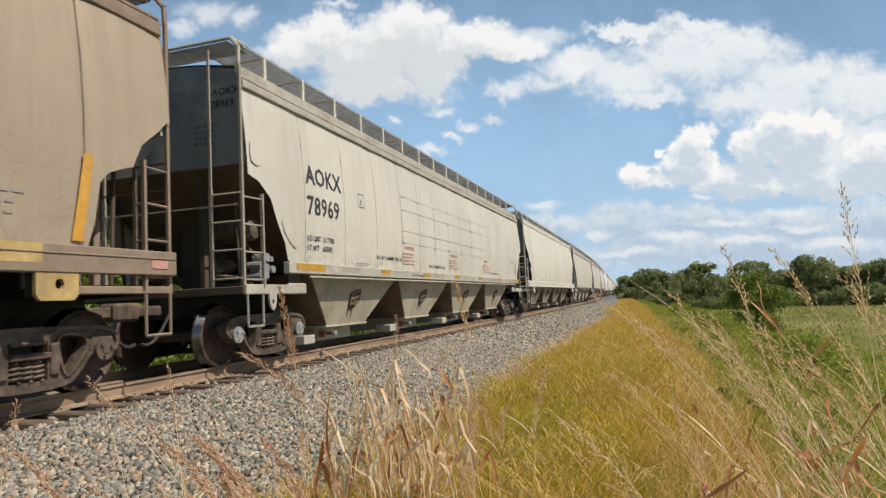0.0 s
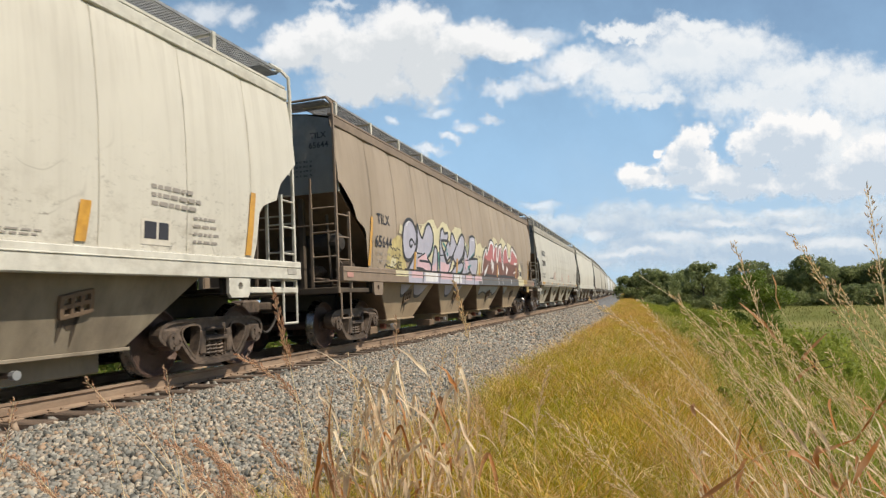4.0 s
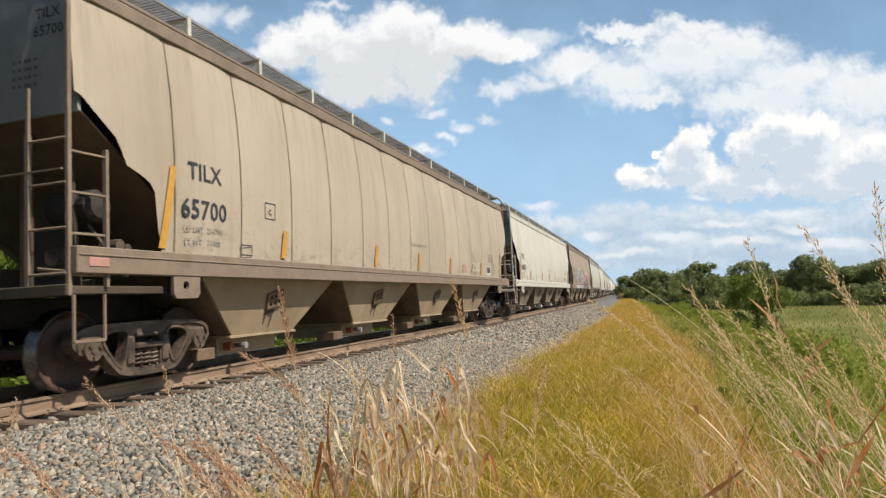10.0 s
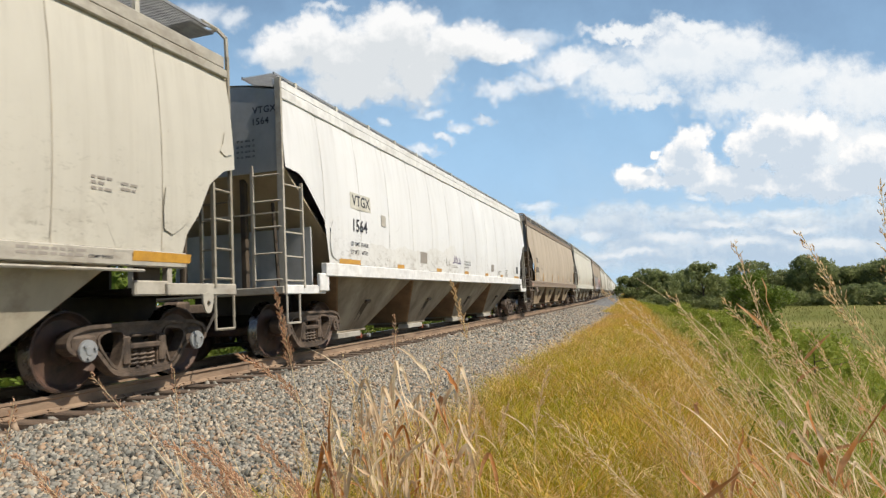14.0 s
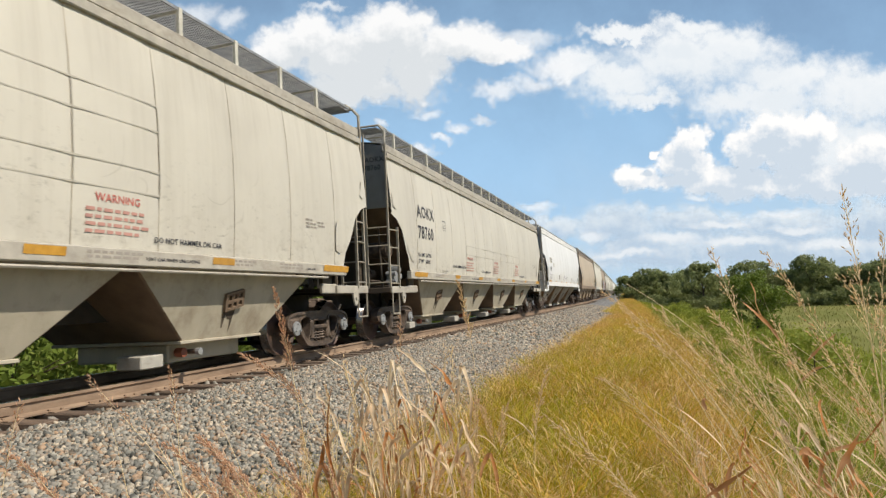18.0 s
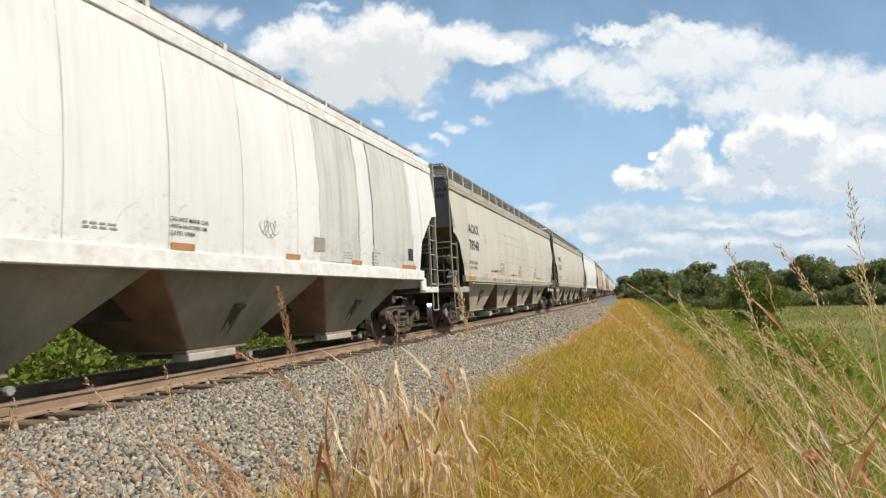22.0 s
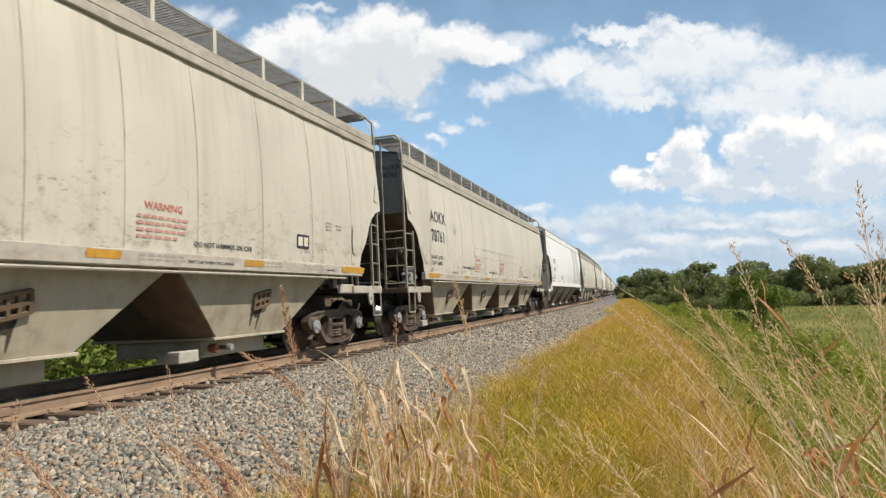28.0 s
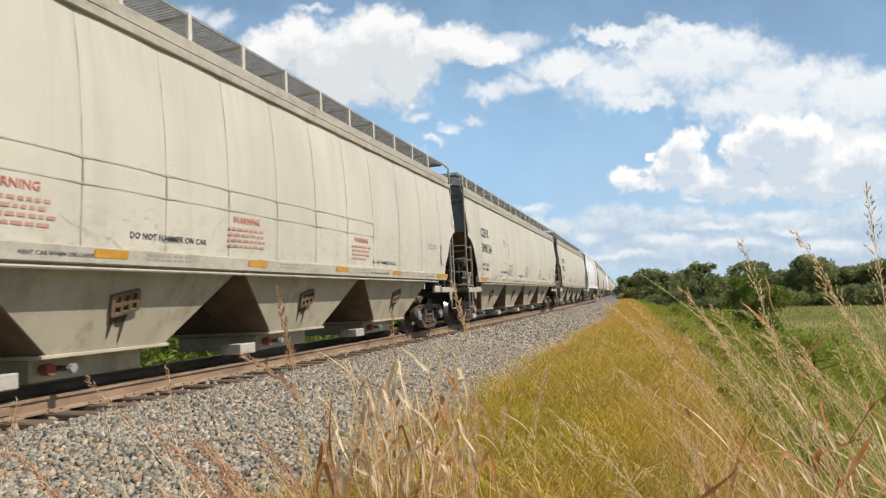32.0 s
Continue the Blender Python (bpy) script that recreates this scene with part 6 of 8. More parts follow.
    l.new(tr.outputs[0], ms.inputs[1])
    l.new(em.outputs[0], ms.inputs[2])
    l.new(ms.outputs[0], n["Material Output"].inputs[0])
    return m


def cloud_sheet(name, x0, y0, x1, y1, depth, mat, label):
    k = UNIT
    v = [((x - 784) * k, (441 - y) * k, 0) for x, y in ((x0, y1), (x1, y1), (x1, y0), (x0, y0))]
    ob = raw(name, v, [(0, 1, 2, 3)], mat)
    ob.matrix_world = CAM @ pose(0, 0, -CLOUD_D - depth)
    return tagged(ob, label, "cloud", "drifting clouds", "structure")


CLOUDS = [
    # two added glowing sheets paint the sky brighter and hazy towards the horizon
    (cloud_sheet("horizon_haze", -500, -500, 2100, 640, 200, cloud_material("painted_sky_tint", [(784, 560, 3600, 760), (784, 300, 2600, 600)], 60, 1.6, (0.385, 0.635, 0.915), (0.385, 0.635, 0.915), 0.2, 0.95, 0.5), "added glowing sheet tinting the far sky pale blue"), (-14, 4)),
    (cloud_sheet("low_haze", -500, 150, 2100, 640, 160, cloud_material("painted_pale_haze", [(1100, 540, 2600, 170), (1500, 400, 800, 190)], 60, 2.2, (0.56, 0.715, 0.88), (0.56, 0.715, 0.88), 0.3, 0.85, 0.6), "painted pale haze glowing low over the horizon"), (-14, 4)),
    (cloud_sheet("cloud_bank", 120, -200, 1120, 330, 0, cloud_material("cumulus_left", [(520, 88, 56, 44), (580, 62, 56, 42), (650, 100, 112, 72), (725, 52, 82, 50), (762, 112, 64, 70), (660, 150, 100, 34), (840, 68, 86, 36), (915, 84, 60, 24)], 36, 0.55, (0.91, 0.925, 0.94), (0.69, 0.735, 0.775), 1.0, 1.0, 0.5, 0.36, 44), "white fair-weather cloud with a grey base"), (-50, 8)),
    (cloud_sheet("cloud_tatters", 120, -200, 1120, 330, 20, cloud_material("thin_left_cloud", [(365, 22, 60, 26), (430, 30, 34, 18), (320, 50, 34, 14), (470, 90, 32, 16), (780, 192, 34, 10), (700, 212, 14, 7), (960, 60, 60, 16), (600, 8, 40, 8)], 50, 1.1, (0.86, 0.895, 0.93), (0.72, 0.79, 0.87), 1.1, 0.72, 1.1), "thin torn cloud beside the large cloud"), (-44, 8)),
    (cloud_sheet("cloud_scraps", 640, 60, 1180, 470, 40, cloud_material("cloud_wisps", [(905, 152, 56, 20), (960, 140, 46, 18), (828, 221, 20, 11), (875, 203, 24, 11), (760, 268, 36, 10), (800, 240, 22, 8), (1010, 110, 70, 26), (780, 300, 20, 8)], 60, 1.1, (0.87, 0.90, 0.935), (0.70, 0.76, 0.83), 1.6, 0.8, 1.25), "thin ragged cloud scraps"), (-34, 3)),
    (cloud_sheet("cloud_veil", 780, -250, 1900, 400, 140, cloud_material("high_veil", [(1240, 90, 150, 70), (1330, 70, 120, 48), (1430, 125, 150, 50), (1120, 130, 100, 46), (1250, 30, 70, 24), (1590, 150, 160, 62), (1040, 95, 80, 34), (1130, 40, 90, 16), (1380, 170, 160, 40), (1540, 250, 150, 90), (1160, 165, 80, 20)], 90, 0.9, (0.87, 0.905, 0.935), (0.79, 0.845, 0.895), 0.9, 0.95, 1.1), "thin high streaky cloud veil"), (-20, 6)),
    (cloud_sheet("cumulus_bank", 900, 100, 1800, 620, 120, cloud_material("cumulus_right", [(1248, 238, 38, 30), (1236, 276, 50, 34), (1146, 306, 46, 26), (1178, 262, 9, 7), (1400, 216, 48, 32), (1360, 258, 52, 46), (1440, 254, 62, 56), (1480, 218, 32, 26), (1580, 285, 80, 56), (1320, 312, 130, 34), (1480, 312, 120, 40)], 34, 0.42, (0.955, 0.96, 0.965), (0.60, 0.69, 0.79), 1.4, 1.0, 0.7, 0.45, 34), "towering white cumulus with grey-blue bases"), (-17, 6)),
    (cloud_sheet("cloud_deck", 800, 250, 1900, 600, 100, cloud_material("grey_cloud_deck", [(990, 392, 66, 22), (1110, 395, 90, 38), (1260, 388, 110, 32), (1420, 395, 140, 32), (1590, 392, 120, 44), (1180, 440, 150, 44), (1380, 440, 220, 48), (1560, 450, 170, 48), (1060, 460, 80, 26)], 60, 0.8, (0.71, 0.785, 0.85), (0.475, 0.595, 0.735), 1.2, 0.93, 1.0, 0.0, 18), "flat grey-blue cloud base deck"), (-17, 6)),
    (cloud_sheet("low_cloud_streaks", 850, 300, 1900, 560, 90, cloud_material("low_streaks", [(1062, 414, 34, 13), (1210, 418, 70, 12), (1410, 372, 50, 10), (1330, 425, 90, 9), (1130, 448, 70, 8), (1500, 430, 90, 11), (1255, 345, 22, 7), (1290, 395, 70, 8), (1440, 405, 60, 8), (960, 362, 40, 9)], 40, 1.0, (0.86, 0.895, 0.925), (0.72, 0.79, 0.855), 1.5, 0.7, 1.0), "thin white cloud streaks low in the sky"), (-17, 5)),
]


# ---- fast meshes for what cannot be counted ----
def mass(name, verts, tris, material, label, category):
    me = bpy.data.meshes.new(name)
    me.vertices.add(len(verts))
    me.vertices.foreach_set("co", np.asarray(verts, np.float32).ravel())
    me.loops.add(len(tris) * 3)
    me.loops.foreach_set("vertex_index", np.asarray(tris, np.int32).ravel())
    me.polygons.add(len(tris))
    me.polygons.foreach_set("loop_start", np.arange(len(tris), dtype=np.int32) * 3)
    me.polygons.foreach_set("loop_total", np.full(len(tris), 3, np.int32))
    me.update(calc_edges=True)
    me.materials.append(material)
    return tagged(new(name, me), label, category, kind="stuff")


RNG = np.random.default_rng(11)


def plan_points(n, s0, s1, o0, o1, power=1.0):
    """n places by distance along the track and offset from it, thinning out with distance."""
    u = RNG.random(n)
    s = s0 + (s1 - s0) * u ** power
    o = o0 + (o1 - o0) * RNG.random(n)
    x, y, a = line_of(s)
    return x + o * np.cos(a), y + o * np.sin(a), s, o


def land(o, s):
    """Ground height at arrays of offsets and distances along the track."""
    return heights(slope_offset(o, s), GROUND_PTS)


def heights(o, pts):
    return np.interp(o, [p[0] for p in pts], [p[1] for p in pts])


GROUND_PTS = ((-400, -2.6), (-16, -2.0), (-8, -1.0), (-4.9, -0.74), (4.9, -0.70), (6.6, -0.62), (7.3, -0.67), (8.2, -0.92), (10.5, -1.62), (14.5, -2.55), (400, -2.6))


def grass(name, x, y, z, h, w, lean, material, label, dirx=None):
    """Bent tapering blades: three segments each."""
    n = len(x)
    yaw = RNG.random(n) * 2 * np.pi
    la = RNG.random(n) * 2 * np.pi if dirx is None else dirx + (RNG.normal(0, 1.5, n) if np.isscalar(dirx) else 0)
    ln = lean * (0.3 + RNG.random(n)) * h
    side = np.stack([np.cos(yaw), np.sin(yaw), np.zeros(n)], 1)
    bend = np.stack([np.cos(la), np.sin(la), np.zeros(n)], 1)
    base = np.stack([x, y, z], 1)
    vs = []
    for t, ww in ((0, 1.0), (0.4, 0.9), (0.75, 0.6)):
        c = base + bend * (ln * t * t)[:, None] + np.array([0, 0, 1.0]) * (h * (t - 0.25 * lean * t * t))[:, None]
        vs += [c - side * (w * ww / 2)[:, None], c + side * (w * ww / 2)[:, None]]
    vs.append(base + bend * ln[:, None] + np.array([0, 0, 1.0]) * (h * (1 - 0.25 * lean))[:, None])
    v = np.stack(vs, 1).reshape(-1, 3)
    k = (np.arange(n) * 7)[:, None, None]
    t = np.array([[0, 1, 3], [0, 3, 2], [2, 3, 5], [2, 5, 4], [4, 5, 6]])[None]
    return mass(name, v, (k + t).reshape(-1, 3), material, label, "grass")


def stones(name, x, y, z, r, label):
    n = len(x)
    cube = np.array([[a, b, c] for a in (-1, 1) for b in (-1, 1) for c in (-1, 1)], float)
    tris = np.array([[0, 1, 3], [0, 3, 2], [4, 6, 7], [4, 7, 5], [0, 4, 5], [0, 5, 1], [2, 3, 7], [2, 7, 6], [0, 2, 6], [0, 6, 4], [1, 5, 7], [1, 7, 3]])
    v = cube[None] * (0.2 + 0.8 * RNG.random((n, 8, 3)))
    q = RNG.normal(size=(n, 4))
    q /= np.linalg.norm(q, axis=1)[:, None]
    a, b, c, d = q.T
    rot = np.stack([1 - 2 * (c * c + d * d), 2 * (b * c - a * d), 2 * (b * d + a * c), 2 * (b * c + a * d), 1 - 2 * (b * b + d * d), 2 * (c * d - a * b), 2 * (b * d - a * c), 2 * (c * d + a * b), 1 - 2 * (b * b + c * c)], 1).reshape(n, 3, 3)
    v = np.einsum("nij,nkj->nki", rot, v) * r[:, None, None] + np.stack([x, y, z], 1)[:, None]
    t = (np.arange(n) * 8)[:, None, None] + tris[None]
    return mass(name, v.reshape(-1, 3), t.reshape(-1, 3), M_STONE, label, "gravel")


x, y, s, o = plan_points(74000, 1.5, 17, 1.34, 4.95, 1.2)
stones("ballast_stones", x, y, heights(o, BED_PROFILE) + RNG.random(len(x)) * 0.03, RNG.uniform(0.014, 0.034, len(x)), "loose angular grey ballast stones beside the rail")
x, y, s, o = plan_points(16000, 16, 60, 1.34, 4.95, 1.5)
stones("ballast_stones", x, y, heights(o, BED_PROFILE) + RNG.random(len(x)) * 0.03, RNG.uniform(0.03, 0.06, len(x)), "loose grey ballast stones along the track")
x, y, s, o = plan_points(6500, 0, 40, -2.6, 1.34, 1.3)
stones("ballast_stones", x, y, heights(o, BED_PROFILE) + RNG.random(len(x)) * 0.02, RNG.uniform(0.03, 0.055, len(x)), "grey ballast stones between the rails")

M_GOLD = island("golden_grass", [(0.60, 0.385, 0.03), (0.70, 0.45, 0.05), (0.49, 0.36, 0.024), (0.84, 0.55, 0.15), (0.40, 0.32, 0.022), (0.70, 0.36, 0.07), (0.57, 0.40, 0.03)], 0.6, 0.4, (0.37, 0.335, 0.02), 0.8, (0.64, 0.34, 0.075), 1.7)
M_AMBER = island("amber_grass", [(0.60, 0.37, 0.065), (0.70, 0.44, 0.11), (0.52, 0.36, 0.04), (0.76, 0.50, 0.18), (0.44, 0.31, 0.05), (0.62, 0.33, 0.10)], 0.6, 0.42, (0.46, 0.41, 0.04), 0.3, (0.64, 0.35, 0.12), 1.0)
M_GREENG = island("green_grass", [(0.16, 0.225, 0.025), (0.27, 0.31, 0.035), (0.21, 0.265, 0.03), (0.38, 0.37, 0.055), (0.46, 0.40, 0.10)], 0.6, 0.45, (0.29, 0.32, 0.04), 0.35)
M_LUSH = island("lush_grass", [(0.27, 0.29, 0.02), (0.38, 0.36, 0.028), (0.52, 0.42, 0.035), (0.32, 0.32, 0.024)], 0.6, 0.45)
M_MEADOW = island("meadow_grass", [(0.17, 0.18, 0.05), (0.23, 0.225, 0.07), (0.15, 0.165, 0.042), (0.30, 0.265, 0.10)], 0.7, 0.35)
M_STRAW = island("dry_straw", [(0.70, 0.50, 0.21), (0.80, 0.61, 0.30), (0.60, 0.36, 0.15), (0.84, 0.68, 0.39)], 0.6, 0.3)
M_FRINGE = island("rosy_grass", [(0.62, 0.38, 0.21), (0.68, 0.46, 0.25), (0.54, 0.32, 0.17), (0.58, 0.44, 0.13)], 0.6, 0.35)

WIND = math.pi * 0.95


def tufts(name, count, per, s0, s1, o0, o1, power, tall, wide, material, label, ragged=True):
    """Bunches of blades that spread outwards from their root, thick and thin, high and low."""
    x, y, s, o = plan_points(count, s0, s1, o0, o1, power)
    edge = 4.75 + 0.3 * np.sin(s * 1.7) + 0.2 * np.sin(s * 4.1) - 0.45 * np.clip((7 - s) / 4, 0, 1)
    keep = np.hypot(x, y) > 1.3
    if ragged:
        keep &= RNG.random(count) < np.clip((o - edge) / 0.5 + 0.5, 0.03, 1)
    x, y, o, s = x[keep], y[keep], o[keep], s[keep]
    n = len(x)
    # turf grows in hummocks and thin places
    swell = 0.5 + 0.5 * np.sin(x * 4.3 + 2 * np.sin(y * 2.1)) * np.sin(y * 3.1 + 1.7 * np.sin(x * 2.7))
    h = np.repeat(RNG.uniform(tall[0], tall[1], n) * (0.6 + 0.75 * swell), per) * RNG.uniform(0.45, 1.15, n * per)
    an = RNG.random(n * per) * 2 * np.pi
    rad = np.abs(RNG.normal(0, 0.045, n * per))
    x, y = np.repeat(x, per) + np.cos(an) * rad, np.repeat(y, per) + np.sin(an) * rad
    return grass(name, x, y, land(np.repeat(o, per), np.repeat(s, per)) - 0.02, h, RNG.uniform(wide[0], wide[1], n * per), 0.85, material, label, an + RNG.normal(0, 0.3, n * per))


tufts("dry_grass", 3700, 18, 0.6, 26, 3.9, 8.0, 1.4, (0.17, 0.50), (0.004, 0.010), M_GOLD, "golden dry grass tufts on the embankment shoulder")
tufts("dry_grass", 3000, 18, 1.2, 20, 4.0, 7.3, 1.25, (0.20, 0.46), (0.004, 0.010), M_LUSH, "yellow-green grass tufts among the dry turf")
tufts("dry_grass", 900, 16, 2.0, 22, 6.5, 8.0, 1.25, (0.25, 0.50), (0.003, 0.007), M_AMBER, "amber seeding grass tufts along the shoulder's edge")
tufts("dry_grass", 300, 16, 1.2, 9, 3.3, 5.2, 1.0, (0.12, 0.36), (0.003, 0.006), M_GREENG, "green grass tufts in the ballast edge", False)
tufts("dry_grass", 900, 9, 0.8, 16, 4.2, 8.0, 1.2, (0.25, 0.60), (0.003, 0.006), M_STRAW, "pale straw tufts among the turf")
# bleached scraps and seed wisps lying on the turf
x, y, s, o = plan_points(6000, 1.0, 22, 4.3, 8.0, 1.25)
keep = np.hypot(x, y) > 1.3
x, y, o, s, n = x[keep], y[keep], o[keep], s[keep], int(keep.sum())
grass("dry_grass", x, y, land(o, s) + RNG.uniform(0.12, 0.36, n), RNG.uniform(0.06, 0.2, n), RNG.uniform(0.004, 0.008, n), 1.9, M_STRAW, "bleached grass scraps caught in the turf")
x, y, s, o = plan_points(12000, 3, 60, 4.4, 5.3, 1.4)
grass("dry_grass", x, y, land(o, s) - 0.02, RNG.uniform(0.15, 0.45, len(x)), RNG.uniform(0.003, 0.006, len(x)), 0.9, M_FRINGE, "thin rosy seeding grass beside the ballast")
x, y, s, o = plan_points(76000, 9, 300, 4.6, 7.9, 2.1)
keep = (RNG.random(len(x)) < np.clip((s - 8) / 14, 0.15, 1)) & (o < shoulder_edge(s) + RNG.normal(0, 0.15, len(x)))
x, y, s, o = x[keep], y[keep], s[keep], o[keep]
grass("dry_grass", x, y, land(o, s) - 0.02, RNG.uniform(0.2, 0.5, len(x)), RNG.uniform(0.004, 0.008, len(x)) + 0.00016 * np.clip(s, 0, 140), 0.9, M_AMBER, "amber dry grass along the track")
x, y, s, o = plan_points(16000, 45, 420, 3.9, 5.2, 1.3)
grass("dry_grass", x, y, land(o, s) - 0.02, RNG.uniform(0.3, 0.6, len(x)), 0.02 + 0.0001 * s, 0.9, M_AMBER, "amber dry grass overgrowing the far ballast edge")
x, y, s, o = plan_points(76000, 2, 200, 5.6, 16, 1.8)
keep = RNG.random(len(x)) < np.clip((o - shoulder_edge(s) + 0.1) / 0.7, 0.0, 1)
x, y, s, o = x[keep], y[keep], s[keep], o[keep]
grass("tall_grass", x, y, land(o, s) - 0.02, RNG.uniform(0.25, 0.65, len(x)), RNG.uniform(0.010, 0.027, len(x)), 0.8, M_GREENG, "green grass on the embankment slope")
x, y, s, o = plan_points(3500, 1.5, 40, 7.2, 11, 1.5)
keep = np.hypot(x, y) > 1.4
x, y, s, o = x[keep], y[keep], s[keep], o[keep]
grass("tall_grass", x, y, land(o, s) - 0.02, RNG.uniform(0.4, 0.9, len(x)), RNG.uniform(0.003, 0.007, len(x)), 0.8, M_STRAW, "tall straw-coloured grass on the slope")
tufts("dry_grass", 420, 14, 0.6, 5.5, 4.2, 8.4, 1.0, (0.22, 0.5), (0.003, 0.006), M_STRAW, "pale straw tufts at the camera's feet")
tufts("dry_grass", 260, 14, 1.2, 6.0, 7.1, 9.0, 1.0, (0.3, 0.7), (0.003, 0.006), M_FRINGE, "rosy dry grass tufts on the slope's edge")
# the place goes on behind the camera
tufts("dry_grass", 1500, 10, -12, 1.2, 3.9, 9.8, 1.0, (0.2, 0.45), (0.006, 0.012), M_GOLD, "golden dry grass tufts behind the camera stand")
x, y, s, o = plan_points(9000, -14, 3.0, 7.6, 18)
keep = np.hypot(x, y) > 1.6
x, y, s, o = x[keep], y[keep], s[keep], o[keep]
grass("tall_grass", x, y, land(o, s) - 0.02, RNG.uniform(0.3, 0.7, len(x)), RNG.uniform(0.010, 0.024, len(x)), 0.8, M_GREENG, "green grass on the embankment slope")
x, y, s, o = plan_points(7000, -9, 1.6, 1.34, 4.95)
stones("ballast_stones", x, y, heights(o, BED_PROFILE) + RNG.random(len(x)) * 0.03, RNG.uniform(0.03, 0.055, len(x)), "loose grey ballast stones along the track")
x, y, s, o = plan_points(22000, 8, 120, 15, 55, 1.6)
grass("meadow_grass", x, y, land(o, s) - 0.02, RNG.uniform(0.15, 0.4, len(x)), RNG.uniform(0.02, 0.05, len(x)), 0.5, M_MEADOW, "low olive meadow grass in the field", WIND)
x, y, s, o = plan_points(14000, -6, 120, -14, -6.5, 1.4)
grass("tall_grass", x, y, land(o, s) - 0.02, RNG.uniform(0.2, 0.5, len(x)), RNG.uniform(0.015, 0.035, len(x)), 0.4, M_MEADOW, "green grass beyond the track")

# ---- trees ----
M_BARK = surface("tree_bark", (0.06, 0.045, 0.03), (0.14, 0.11, 0.08), 0.9, 0, 3.0, (1, 1, 0.3), 0.5)
M_LEAF = island("tree_leaves", [(0.20, 0.235, 0.095), (0.26, 0.295, 0.12), (0.22, 0.262, 0.105), (0.31, 0.325, 0.15)], 0.6, 0.5)
M_WEED = island("weed_leaves", [(0.21, 0.265, 0.045), (0.30, 0.345, 0.06), (0.25, 0.30, 0.05), (0.40, 0.40, 0.09)], 0.6, 0.5)
M_LEAF2 = island("bright_leaves", [(0.13, 0.19, 0.03), (0.19, 0.26, 0.045), (0.11, 0.16, 0.028), (0.24, 0.28, 0.06)], 0.6, 0.4)


def build_tree(x, y, z, h, w, seed, leaf, name="tree", label="leafy green tree at the edge of the field", clumps=46, per=110, size=0.22, low=0.15):
    r = np.random.default_rng(seed)
    base = new(name)
    base.matrix_world = pose(x, y, z)
    bm = bmesh.new()
    top = Vector((r.normal(0, 0.04) * h, r.normal(0, 0.04) * h, h * 0.7))
    limbs = [((0, 0, -0.3), top, 0.03 * h)]
    for i in range(6):
        a, t = r.random() * 6.28, r.uniform(0.25, 0.8)
        p = top * t
        limbs.append((p, p + Vector((math.cos(a) * w * 0.35, math.sin(a) * w * 0.35, h * r.uniform(0.12, 0.3))), 0.012 * h))
    for a, b, rad in limbs:
        a, b = Vector(a), Vector(b)
        q = (b - a).to_track_quat("Z", "Y")
        r0 = [bm.verts.new(a + q @ Vector((rad * math.cos(k * 1.047), rad * math.sin(k * 1.047), 0))) for k in range(6)]
        r1 = [bm.verts.new(b + q @ Vector((rad * 0.3 * math.cos(k * 1.047), rad * 0.3 * math.sin(k * 1.047), 0))) for k in range(6)]
        for k in range(6):
            bm.faces.new((r0[k], r0[(k + 1) % 6], r1[(k + 1) % 6], r1[k]))
    part("trunk", bm, M_BARK, base)
    # crown: leaf sprays gathered in uneven clumps
    u = r.random(clumps)
    zz = low + (1 - low) * u ** 0.8
    wide = np.sqrt(np.clip(1 - ((zz - 0.5) / 0.56) ** 2, 0.05, 1)) * (0.75 + 0.5 * r.random(clumps))
    an = r.random(clumps) * 2 * np.pi
    rad = np.sqrt(r.random(clumps)) * wide * w / 2
    c = np.stack([np.cos(an) * rad, np.sin(an) * rad, zz * h], 1)
    cr = w * r.uniform(0.09, 0.19, clumps)
    p = np.repeat(c, per, 0)
    d = r.normal(size=(len(p), 3))
    d /= np.linalg.norm(d, axis=1)[:, None]
    p = p + d * (np.repeat(cr, per) * r.random(len(p)) ** 0.4)[:, None] * np.array([1, 1, 0.8])
    e1 = r.normal(size=(len(p), 3))
    e1 /= np.linalg.norm(e1, axis=1)[:, None]
    e2 = np.cross(e1, d + 0.3 * r.normal(size=d.shape))
    e2 /= np.linalg.norm(e2, axis=1)[:, None] + 1e-9
    sz = size * r.uniform(0.6, 1.3, len(p))[:, None]
    v = np.stack([p - e1 * sz, p + e2 * sz * 0.5, p + e1 * sz, p - e2 * sz * 0.5], 1).reshape(-1, 3)
    k = (np.arange(len(p)) * 4)[:, None, None]
    t = (k + np.array([[0, 1, 2], [0, 2, 3]])[None]).reshape(-1, 3)
    cr_ob = mass("crown", v, t, leaf, "", "")
    del cr_ob["kind"]
    cr_ob.parent = base
    return tagged(base, label, "tree" if name == "tree" else "shrub", "trees along the field")


def polar(px, dist):
    """A place on the field at that bearing (in lens units from the camera's axis) and distance."""
    a = radians(18.103) - math.atan((px - 784) / 1161.5)
    return -math.sin(a) * dist, math.cos(a) * dist


